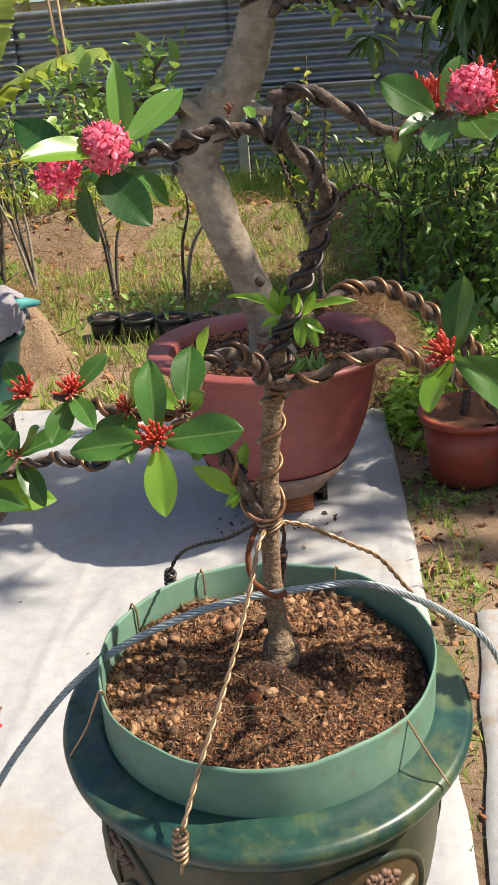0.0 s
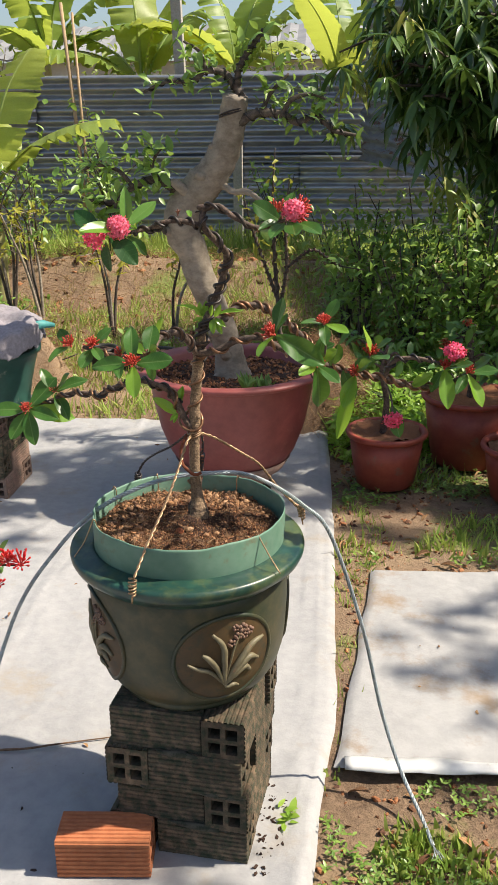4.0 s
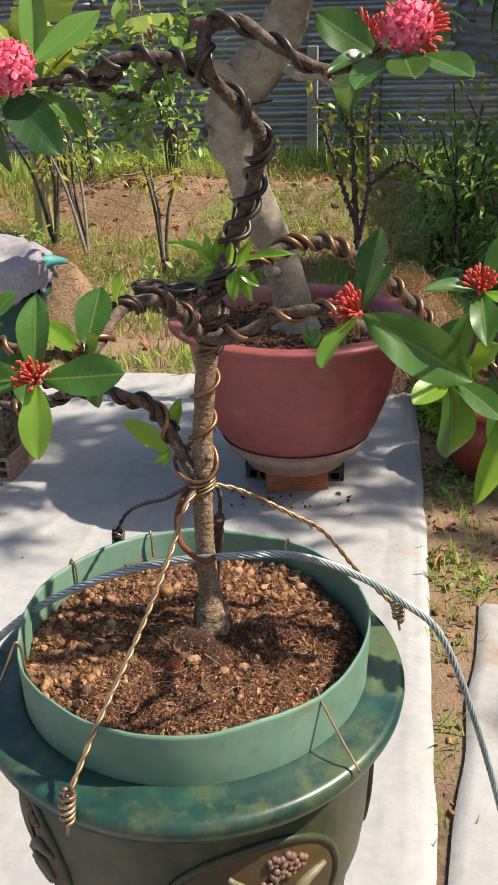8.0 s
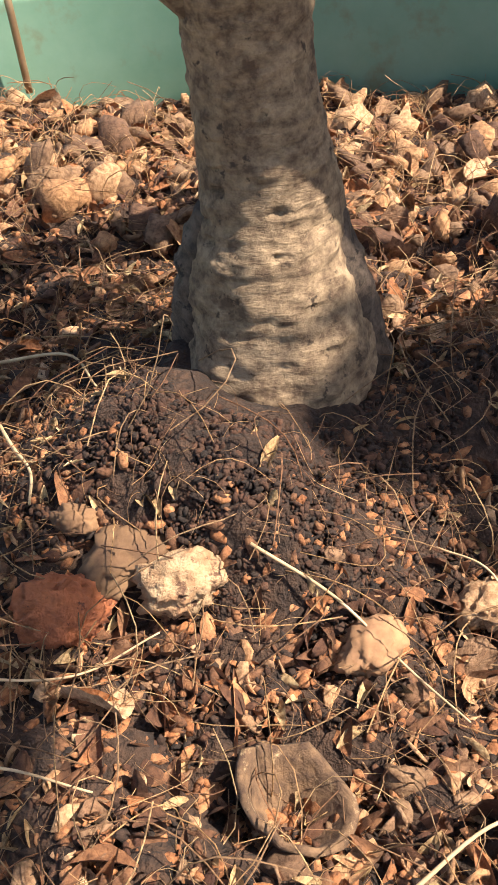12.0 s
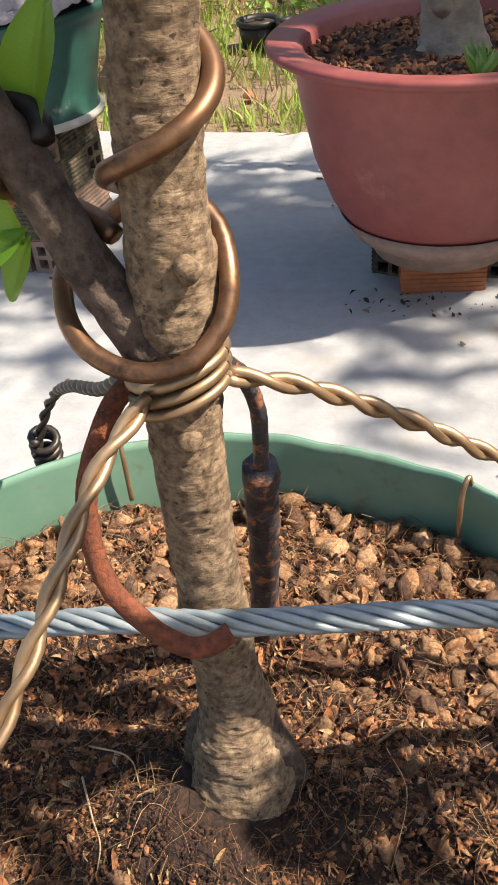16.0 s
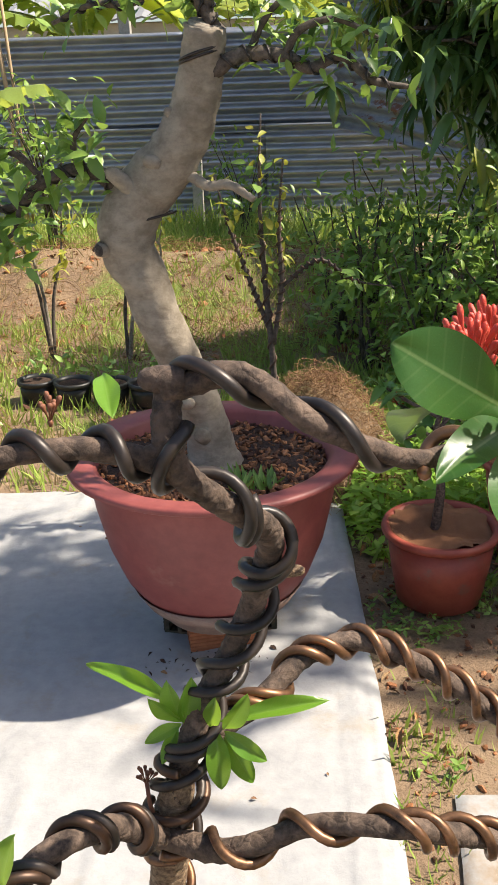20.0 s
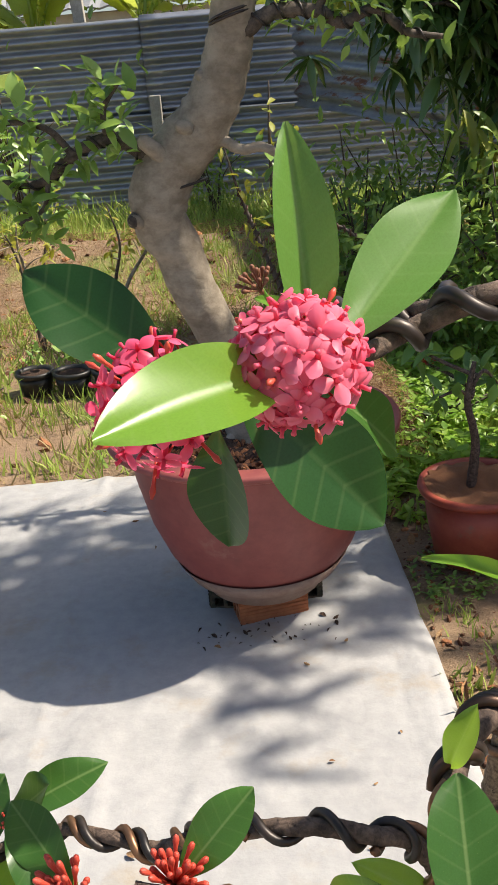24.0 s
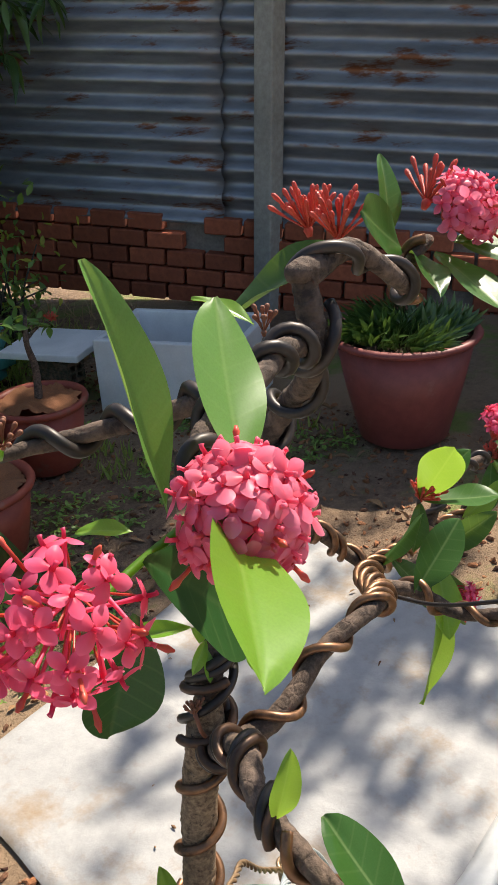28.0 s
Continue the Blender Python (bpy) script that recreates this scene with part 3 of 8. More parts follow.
LEAF_LOW = [leaf_shape(4, 2, 0.42, 0.15, 0.2), leaf_shape(4, 2, 0.36, 0.25, 0.35), leaf_shape(4, 2, 0.5, 0.1, 0.1)]
LEAF_LONG = [leaf_shape(5, 2, 0.2, 0.2, 0.35), leaf_shape(5, 2, 0.24, 0.3, 0.55), leaf_shape(5, 2, 0.17, 0.1, 0.15)]


def np_place(pos, direction, up, length):
    m, _ = frame_to(pos, Vector(pos) + Vector(direction), up)
    return np.array(m) @ np.diag([length, length, length, 1])


def rand_unit(r=rng):
    v = r.normal(size=3)
    return v / np.linalg.norm(v)

# ---- ground, sheets, fences ----
def ground_height(x, y):
    """Flat under the sheets and pots; low swells of soil further off."""
    far = max(0.0, min(1.0, (y - 3.2) / 1.5))
    heap = 0.30 * math.exp(-((x + 1.6) / 1.9) ** 2 - ((y - 6.3) / 0.55) ** 2) + 0.16 * math.exp(-((x - 0.6) / 0.9) ** 2 - ((y - 6.0) / 0.6) ** 2)
    return far * (0.05 * noise.noise(Vector((x * 0.9, y * 0.9, 0))) + heap)


def build_ground():
    g = Geo()
    xs = np.unique(np.r_[np.linspace(-400, -12, 6), np.linspace(-12, 8, 81), np.linspace(8, 400, 6)])
    ys = np.unique(np.r_[np.linspace(-400, -6, 6), np.linspace(-6, 14, 81), np.linspace(14, 400, 6)])
    for y in ys:
        for x in xs:
            g.v.append((x, y, ground_height(x, y) - 0.012))
    n = len(xs)
    for i in range(len(ys) - 1):
        for j in range(n - 1):
            a = i * n + j
            g.f.append((a, a + 1, a + n + 1, a + n))
    solo("ground", g, SOIL, "bare brown garden soil with mossy and straw-covered patches", "ground", kind="structure")


build_ground()


def build_sheet(name, edge_x0, edge_x1, y0, y1, label, folds=(), nx=90, ny=110, seed=0, mat=None):
    """A ground sheet between two side lines x(y), with wrinkles, folds and a turned-down rim."""
    g = Geo()
    for i in range(ny + 1):
        y = y0 + (y1 - y0) * i / ny
        a, b = edge_x0(y), edge_x1(y)
        for j in range(nx + 1):
            u = j / nx
            x = a + (b - a) * u
            z = 0.007 + 0.004 * noise.noise(Vector((x * 3, y * 3, seed))) + 0.0025 * noise.noise(Vector((x * 11, y * 5, seed + 3)))
            z += 0.0016 * noise.noise(Vector((x * 28, y * 24, seed + 5)))
            crease = noise.noise(Vector((x * 5 + 0.5 * y, y * 2.2, seed + 7)))
            z += 0.006 * max(0.0, 1 - 7 * abs(crease)) * (0.5 + noise.noise(Vector((x * 1.3, y * 1.3, seed + 2))))
            for fx, w, h in folds:
                z += h * math.exp(-((x - fx - 0.01 * noise.noise(Vector((0, y * 2, fx)))) / w) ** 2)
            crumple = math.exp(-((x - 0.22) / 0.10) ** 2 - ((y + 0.18) / 0.3) ** 2)
            z += crumple * (0.016 * abs(noise.noise(Vector((x * 14, y * 9, 8)))) + 0.008 * abs(noise.noise(Vector((x * 30, y * 24, 3)))))
            if i in (0, ny) or j in (0, nx):
                z = -0.004
            g.v.append((x + 0.008 * noise.noise(Vector((y * 6, 1, seed))), y + 0.01 * noise.noise(Vector((x * 5, 2, seed))), max(z, 0.002) if 0 < i < ny and 0 < j < nx else z))
    for i in range(ny):
        for j in range(nx):
            q = i * (nx + 1) + j
            g.f.append((q, q + 1, q + nx + 2, q + nx + 1))
    return solo(name, g, mat or TARP, label, "ground sheet", kind="structure")


def right_edge(y):
    pts = ((-3, 0.18), (-0.2, 0.232), (0.1, 0.252), (0.26, 0.284), (1.4, 0.296), (2.7, 0.278))
    return float(np.interp(y, [p[0] for p in pts], [p[1] for p in pts]))


build_sheet("ground_sheet", lambda y: -3.2 + 0.1 * math.sin(y), right_edge, -2.6, 2.62, "large white plastic ground sheet, wrinkled and dusty",
            folds=((0.205, 0.006, 0.006), (-0.62, 0.01, 0.005), (0.235, 0.01, 0.006)), nx=240, ny=240)
build_sheet("ground_sheet_small", lambda y: 0.28 + 0.135 * (y - 0.16) / 0.95, lambda y: 1.5 + 0.05 * y, 0.14, 1.1,
            "smaller white ground sheet with a dirty torn front edge", folds=((0.8, 0.012, 0.006),), nx=80, ny=60, seed=9, mat=TARP_DIRTY)


g = Geo()
for i in range(61):
    x = 0.30 + 1.12 * i / 60
    lift = 0.6 + 0.5 * noise.noise(Vector((x * 5, 1, 3))) + 0.3 * noise.noise(Vector((x * 17, 2, 3)))
    for j, (y, z) in enumerate(((0.160, 0.013), (0.150, 0.018), (0.138, 0.028), (0.126, 0.030), (0.118, 0.020))):
        w = 0.012 * noise.noise(Vector((x * 9, j * 0.7, 5)))
        g.v.append((x, y + w - 0.020 * lift * j / 4, 0.012 + (z - 0.012) * max(0.25, lift)))
g.f = [(5 * i + j, 5 * i + 5 + j, 5 * i + 6 + j, 5 * i + 1 + j) for i in range(60) for j in range(4)]
solo("sheet_flap", g, FLAP, "torn bright white edge of the small ground sheet, turned up", "ground sheet", kind="structure").modifiers.new("thick", "SOLIDIFY").thickness = 0.001


def corrugated(p0, p1, z0, z1, pitch, depth, mat, name, parent, sag=0.0, per=8):
    """One corrugated sheet whose waves run level, between two points on the ground plan."""
    a, b = Vector((*p0, 0)), Vector((*p1, 0))
    d = (b - a).normalized()
    nrm = Vector((d.y, -d.x, 0))
    rows = int((z1 - z0) / pitch * per)
    cols = 14
    g = Geo()
    for i in range(rows + 1):
        t = i / rows
        w = math.cos(2 * math.pi * (z1 - z0) * t / pitch)
        off = depth * (0.5 + 0.5 * math.copysign(abs(w) ** 0.75, w))
        for j in range(cols + 1):
            u = j / cols
            p = a + (b - a) * u + nrm * (off + 0.012 * noise.noise(Vector((u * 3 + p0[0], t * 2, 1))))
            g.v.append((p.x, p.y, z0 + (z1 - z0) * t + sag * math.sin(math.pi * u) + 0.01 * noise.noise(Vector((p.x, p.y, 4)))))
    for i in range(rows):
        for j in range(cols):
            q = i * (cols + 1) + j
            g.f.append((q, q + 1, q + cols + 2, q + cols + 1))
    ob = part(name, g, mat, parent)
    s = ob.modifiers.new("thick", "SOLIDIFY")
    s.thickness = 0.002
    return ob


def post(at, h, w, mat, lean=(0, 0), label="square grey concrete fence post", name="fence_post"):
    t = thing(name, (at[0], at[1], 0), label, "fence post", group="fence posts", kind="structure")
    m = Matrix.Translation((at[0] + lean[0] / 2, at[1] + lean[1] / 2, h / 2 - 0.05)) @ Matrix.Shear("XY", 4, (lean[0] / h, lean[1] / h))
    ob = part("shaft", Geo().box(m, w, w, h + 0.1), mat, t, smooth=False)
    bevel(ob, 0.008)
    return t


back_fence = thing("fence_back", (-2, 9.5, 0), "weathered corrugated zinc sheet fence with rust stains", "fence", kind="structure")
for i, x0 in enumerate(np.arange(-9.6, 4.0, 2.4)):
    corrugated((x0, 9.55 + 0.02 * (i % 2)), (x0 + 2.5, 9.55 + 0.02 * (i % 2)), 0.02, 0.98, 0.118, 0.055, METAL_SHEET, "sheet", back_fence)
    corrugated((x0 - 0.8, 9.60 + 0.02 * (i % 2)), (x0 + 1.7, 9.60 + 0.02 * (i % 2)), 0.90, 1.80 + 0.025 * i, 0.118, 0.055, METAL_SHEET, "sheet", back_fence)
for x in (-7.4, -4.6, -0.72, 2.4):
    post((x, 9.46), 1.15, 0.11, CONCRETE)
post((-1.36, 9.9), 3.6, 0.12, CONCRETE, (-0.12, 0), "tall pale concrete pole behind the fence", "pole")

FX, FY, FTH = 3.25, 2.45, radians(20)
fdir = Vector((math.sin(FTH), -math.cos(FTH), 0))


def along(s, off=0.0):
    p = Vector((FX, FY, 0)) + fdir * s - Vector((math.cos(FTH), math.sin(FTH), 0)) * off
    return (p.x, p.y)


side_fence = thing("fence_side", (*along(0), 0), "dark corrugated zinc fence above a low brick wall", "fence", kind="structure")
for i, s in enumerate((-7.4, -5.0, -2.6, -0.2, 2.2, 4.6)):
    corrugated(along(s, -0.02 * (i % 2)), along(s + 2.5, -0.02 * (i % 2)), 0.40, 2.3, 0.128, 0.05, METAL_DARK, "sheet", side_fence)
side_posts = [post(along(s, 0.06), 2.3, 0.10, CONCRETE) for s in (-4.6, 0.13, 3.4)]
# the side fence leans a little, out of true with the sloping yard
LEAN = Matrix.Translation((0, FY, 0)) @ Matrix.Rotation(radians(4.5), 4, "X") @ Matrix.Translation((0, -FY, 0))
for ob in (side_fence, *side_posts):
    ob.matrix_basis = LEAN @ ob.matrix_basis

# ---- bricks and pots ----
def brick_mesh(name, mat, length=0.18, side=0.082, wall=0.010):
    """Hollow brick along x: four square channels and ribbed outer faces."""
    cuts = [-side / 2, -side / 2 + wall * 1.3, -wall / 2, wall / 2, side / 2 - wall * 1.3, side / 2]
    solid = lambda i, j: 0 <= i < 5 and 0 <= j < 5 and not (i in (1, 3) and j in (1, 3))
    g = Geo()
    h = length / 2
    for i in range(5):
        for j in range(5):
            y0, y1, z0, z1 = cuts[i], cuts[i + 1], cuts[j], cuts[j + 1]
            if solid(i, j):
                g.add([(h, y0, z0), (h, y1, z0), (h, y1, z1), (h, y0, z1)], [(0, 1, 2, 3)])
                g.add([(-h, y0, z0), (-h, y1, z0), (-h, y1, z1), (-h, y0, z1)], [(3, 2, 1, 0)])
                for (a, b), line in (((-1, 0), ((y0, z0), (y0, z1))), ((1, 0), ((y1, z1), (y1, z0))), ((0, -1), ((y1, z0), (y0, z0))), ((0, 1), ((y0, z1), (y1, z1)))):
                    if not solid(i + a, j + b) and 0 <= i + a < 5 and 0 <= j + b < 5:
                        (p, q), (r, s) = line
                        g.add([(h, p, q), (h, r, s), (-h, r, s), (-h, p, q)], [(3, 2, 1, 0)])
    # ribbed skin: each long face is a row of shallow ribs
    ribs = 8
    for k in range(4):
        rot = Matrix.Rotation(k * math.pi / 2, 4, "X")
        prof = []
        for r in range(ribs):
            a = -side / 2 + side * r / ribs
            b = side / ribs
            prof += [(a, 0.0), (a + 0.14 * b, 0.0024), (a + 0.62 * b, 0.0024), (a + 0.80 * b, 0.0)]
        prof.append((side / 2, 0.0))
        vs = [(x, y, side / 2 + z) for y, z in prof for x in (-h, h)]
        g.add(vs, [(2 * q, 2 * q + 1, 2 * q + 3, 2 * q + 2) for q in range(len(prof) - 1)], rot)
    me = g.mesh(name, mat, smooth=False)
    bm = bmesh.new()
    bm.from_mesh(me)
    bmesh.ops.remove_doubles(bm, verts=bm.verts, dist=0.0003)
    bm.to_mesh(me)
    bm.free()
    return me


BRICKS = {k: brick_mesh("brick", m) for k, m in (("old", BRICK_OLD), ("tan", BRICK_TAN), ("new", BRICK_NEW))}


def pinwheel(stack, x0, y0, z, size, flip, look_key, jitter, turn=0.0, key_of=None):
    """One course of four bricks round a square hollow."""
    h = 0.084
    L, S = 0.18, 0.082
    c = Vector((x0 + size / 2, y0 + size / 2, 0))
    spots = ((-size / 2 + L / 2, -size / 2 + S / 2, 0), (size / 2 - S / 2, -size / 2 + L / 2, 90), (size / 2 - L / 2, size / 2 - S / 2, 0), (-size / 2 + S / 2, size / 2 - L / 2, 90))
    for n, (px, py, a) in enumerate(spots):
        if flip:
            px = -px
        j = rng.uniform(-1, 1, 4) * jitter
        m = (Matrix.Translation((c.x, c.y, z + h / 2)) @ Matrix.Rotation(radians(turn), 4, "Z") @ Matrix.Translation((px + j[0], py + j[1], 0.0))
             @ Matrix.Rotation(radians(a + j[2] * 150), 4, "Z"))
        part("brick", BRICKS[key_of(n) if key_of else look_key], None, stack, m=m)


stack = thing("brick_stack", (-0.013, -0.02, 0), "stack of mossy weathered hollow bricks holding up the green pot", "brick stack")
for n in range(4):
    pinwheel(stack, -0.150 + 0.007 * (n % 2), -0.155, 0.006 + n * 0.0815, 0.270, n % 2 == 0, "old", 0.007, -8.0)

for k, (x, z, w, h) in enumerate(((-0.02, 0.252, 0.085, 0.016), (0.06, 0.170, 0.10, 0.014), (-0.08, 0.172, 0.06, 0.018), (0.02, 0.088, 0.12, 0.014))):
    bm = bmesh.new()
    bmesh.ops.create_icosphere(bm, subdivisions=3, radius=0.5)
    for v in bm.verts:
        q = v.co * 2.6 + Vector((k * 3.7, 1, 2))
        v.co *= 1 + 0.5 * noise.noise(q) + 0.3 * noise.noise(q * 2.9) + 0.15 * noise.noise(q * 7)
        v.co = Vector((v.co.x * w, v.co.y * 0.012, v.co.z * h))
    me = bpy.data.meshes.new("mortar_crust")
    bm.to_mesh(me)
    bm.free()
    me.materials.append(OLD_MORTAR)
    me.shade_smooth()
    part("mortar_crust", me, None, stack, "grey mossy crust of old mortar", Matrix.Translation((x - 0.010, -0.158 - 0.14 * x, z)) @ Matrix.Rotation(radians(-8), 4, "Z"))
loose = solo("brick", BRICKS["new"], None, "single orange hollow brick lying on the ground sheet", "brick")
loose.matrix_basis = Matrix.Translation((-0.172, -0.178, 0.051)) @ Matrix.Rotation(radians(3), 4, "Z")

PC = (-0.017, -0.004)          # the axis of the green pot
pot = thing("flower_pot", (*PC, 0.333), "round green glazed pot with olive relief sides and a broad rim", "plant pot")
body = Geo().lathe([(0.0, 0.0), (0.121, 0.0), (0.133, 0.003), (0.140, 0.009), (0.1395, 0.015), (0.138, 0.018), (0.158, 0.034), (0.172, 0.057), (0.182, 0.092), (0.187, 0.135), (0.1895, 0.185), (0.1895, 0.23), (0.1905, 0.27),
                    (0.178, 0.272), (0.170, 0.22), (0.150, 0.10), (0.118, 0.02), (0.0, 0.02)], (*PC, 0.333), 96)
body_ob = part("body", body, POT_BODY, pot, "olive brown body with moulded reliefs")
rim = Geo().lathe([(0.186, 0.258), (0.193, 0.254), (0.196, 0.264), (0.207, 0.268), (0.2165, 0.274), (0.2210, 0.283), (0.2222, 0.291), (0.2205, 0.2965), (0.2150, 0.2990), (0.204, 0.2985),
                   (0.192, 0.3005), (0.182, 0.304), (0.174, 0.302), (0.174, 0.262)], (*PC, 0.333), 128)
part("rim", rim, POT_GREEN, pot, "glossy dark green rim with worn moss tones")
BX = (PC[0] + 0.003, PC[1])          # the strip stands a little off the pot's axis
band = Geo()
band.lathe([(0.1795, 0.60), (0.1800, 0.640), (0.1808, 0.690), (0.1804, 0.694), (0.1785, 0.694), (0.1778, 0.690), (0.1768, 0.640), (0.1760, 0.60)], (*BX, 0.0), 160,
           wave=lambda a, z: max(0, (z - 0.62) / 0.07) * (0.007 * math.sin(3 * a + 1) + 0.005 * math.sin(7 * a) + 0.010 * math.exp(-((a - 0.75) / 0.12) ** 2)))
for k, p in enumerate(band.v):
    if p[2] > 0.68:
        a = math.atan2(p[1] - BX[1], p[0] - BX[0])
        band.v[k] = (p[0], p[1], p[2] + 0.004 * noise.noise(Vector((2 * math.cos(a), 2 * math.sin(a), 4))) + 0.0016 * noise.noise(Vector((9 * math.cos(a), 9 * math.sin(a), 1))))
part("collar_strip", band, BAND, pot, "green painted strip standing inside the rim")

def relief(parent, ang):
    """An oval medallion with a sprig of arching leaves and small flowers on the pot's side."""
    hs = [0.018, 0.034, 0.057, 0.092, 0.135, 0.185, 0.23, 0.27]
    rs = [0.138, 0.158, 0.172, 0.182, 0.187, 0.1895, 0.190, 0.1905]

    def on(u, v, lift=0.0):
        z = 0.333 + 0.138 + v
        r = float(np.interp(z - 0.333, hs, rs)) + lift
        a = radians(-90 + ang) + u / 0.182
        return (PC[0] + r * math.cos(a), PC[1] + r * math.sin(a), z)
    # the sunk field inside the oval
    g = Geo()
    n, m = 36, 9
    for i in range(m + 1):
        for j in range(n):
            t = 2 * math.pi * j / n
            k = i / m
            g.v.append(on(0.091 * k * math.cos(t), 0.088 * k * math.sin(t) , 0.0011 + 0.0005 * noise.noise(Vector((k * 3 * math.cos(t), k * 3 * math.sin(t), ang)))))
    g.f = [(i * n + j, i * n + (j + 1) % n, (i + 1) * n + (j + 1) % n, (i + 1) * n + j) for i in range(m) for j in range(n)]
    med = part("medallion", g, FIELD, parent, "brown oval field of the medallion")
    g = Geo()
    ring_at = np.linspace(0, 2 * math.pi, 65)
    g.tube([on(0.094 * math.cos(t), 0.090 * math.sin(t), 0.0006) for t in ring_at], [0.0042 * (1 + 0.22 * noise.noise(Vector((math.cos(t) * 2, math.sin(t) * 2, ang)))) for t in ring_at], 8, caps=False)
    part("border", g, POT_BODY, med, "worn raised oval border")
    base = (-0.004, -0.052)
    sprigs = (((-0.030, -0.018), (-0.052, -0.008), (-0.070, 0.002), 0.0042), ((-0.020, -0.010), (-0.034, 0.012), (-0.044, 0.020), 0.0058), ((-0.006, -0.005), (-0.008, 0.034), (-0.026, 0.060), 0.0062),
              ((0.018, -0.012), (0.046, 0.020), (0.074, 0.026), 0.0066), ((0.016, -0.026), (0.042, -0.004), (0.064, -0.016), 0.0068), ((0.012, -0.034), (0.034, -0.022), (0.048, -0.036), 0.0060),
              ((0.002, -0.058), (0.014, -0.056), (0.026, -0.064), 0.0042), ((0.006, 0.0), (0.014, 0.030), (0.030, 0.062), 0.0022))
    for k, (b, c, e, w) in enumerate(sprigs):
        line = spline([(*base, 0), (*b, 0), (*c, 0), (*e, 0)], 6)
        n = len(line)
        g = Geo().tube([on(p[0], p[1], 0.0024 + 0.0022 * math.sin(math.pi * i / n)) for i, p in enumerate(line)],
                       [w * (0.30 + 0.70 * math.sin(math.pi * min(0.94, 0.10 + 0.9 * i / n))) for i in range(n)], 7, True, 0.12, k)
        part("relief_leaf" if k < 7 else "relief_stalk", g, RELIEF, med)
    for u, v, w in ((0.008, 0.034, 0.0085), (0.020, 0.046, 0.0085), (0.030, 0.060, 0.0095), (0.044, 0.050, 0.0085), (0.033, 0.044, 0.0075), (0.016, 0.064, 0.0070)):
        g = Geo()
        for q in range(5):
            a = 2 * math.pi * q / 5 + u * 90
            p = (u + 0.6 * w * math.cos(a), v + 0.6 * w * math.sin(a))
            g.tube([on(*p, -0.001), on(*p, 0.0036), on(*p, 0.0056)], [0.50 * w, 0.46 * w, 0.16 * w], 7)
        part("relief_flower", g, RELIEF_RED, med, "worn reddish flower")


for ang in (28, 118, 208, -62):
    relief(body_ob, ang)

# ---- substrate in the green pot ----
def soil_height(x, y):
    d = math.hypot(x - PC[0], y - PC[1])
    z = 0.657 + 0.010 * noise.noise(Vector((x * 16, y * 16, 2))) + 0.005 * noise.noise(Vector((x * 45, y * 45, 5)))
    z += 0.016 * math.exp(-((x + 0.002) ** 2 + (y + 0.005) ** 2) / 0.0016) - 0.004 * max(0.0, d - 0.13) / 0.05
    z += 0.009 * math.exp(-((x + 0.020) ** 2 + (y + 0.022) ** 2) / 0.00022) + 0.007 * math.exp(-((x - 0.003) ** 2 + (y + 0.030) ** 2) / 0.00018) + 0.012 * math.exp(-((x - 0.042) ** 2 + (y - 0.004) ** 2) / 0.00026)
    z += 0.010 * max(0.0, noise.noise(Vector((x * 28, y * 28, 11))))
    return z + 0.012 * math.exp(-((x + 0.10) ** 2 + (y - 0.08) ** 2) / 0.003)


def build_soil():
    g = Geo()
    n = 150
    idx = {}
    for i in range(n + 1):
        for j in range(n + 1):
            x, y = PC[0] - 0.18 + 0.36 * i / n, PC[1] - 0.18 + 0.36 * j / n
            if math.hypot(x - PC[0], y - PC[1]) < 0.1765:
                idx[i, j] = len(g.v)
                g.v.append((x, y, soil_height(x, y) + 0.003 * noise.noise(Vector((x * 160, y * 160, 1)))))
    for (i, j), a in idx.items():
        if (i + 1, j) in idx and (i, j + 1) in idx and (i + 1, j + 1) in idx:
            g.f.append((a, idx[i + 1, j], idx[i + 1, j + 1], idx[i, j + 1]))
    solo("potting_soil", g, POTTING, "dark crumbly potting mix of coir and husks in the green pot", "soil", kind="stuff")


build_soil()


def chunk(r, n=7, flat=0.5):
    """A rough lump or flake of unit size."""
    bm = bmesh.new()
    bmesh.ops.create_icosphere(bm, subdivisions=1 if n < 9 else 2, radius=0.5)
    for v in bm.verts:
        k = 1 + 0.8 * noise.noise(v.co * 3 + Vector((r, r * 2, 0)))
        v.co = Vector((v.co.x * k * 1.15, v.co.y * k * 0.62, v.co.z * k * flat))
    out = ([tuple(v.co) for v in bm.verts], [tuple(v.index for v in f.verts) for f in bm.faces])
    bm.free()
    return out


def husk_shape(curl, w=0.42):
    """A thin boat-shaped husk of unit length."""
    vs, fs = [], []
    for i in range(6):
        t = i / 5
        for j in range(4):
            u = j / 3 * 2 - 1
            b = w * 0.5 * math.sin(math.pi * (0.06 + 0.88 * t))
            vs.append((t - 0.5, u * b, curl * (abs(u) ** 2) * b + 0.10 * math.sin(math.pi * t)))
    for i in range(5):
        for j in range(3):
            a = i * 4 + j
            fs.append((a, a + 1, a + 5, a + 4))
    return vs, fs


def fibre_shape(seed):
    r = random.Random(seed)
    a, b = r.uniform(-0.5, 0.5), r.uniform(-0.5, 0.5)
    pts = [(t - 0.5, a * math.sin(3 * t), 0.15 * math.sin(math.pi * t) + b * 0.2 * math.sin(5 * t)) for t in np.linspace(0, 1, 7)]
    g = Geo().tube(pts, [0.006] * 7, 3, caps=False)
    return g.v, g.f


CHUNKS = [chunk(k, flat=f) for k, f in ((1, 0.5), (2, 0.7), (3, 0.35), (4, 0.9), (5, 0.25))]


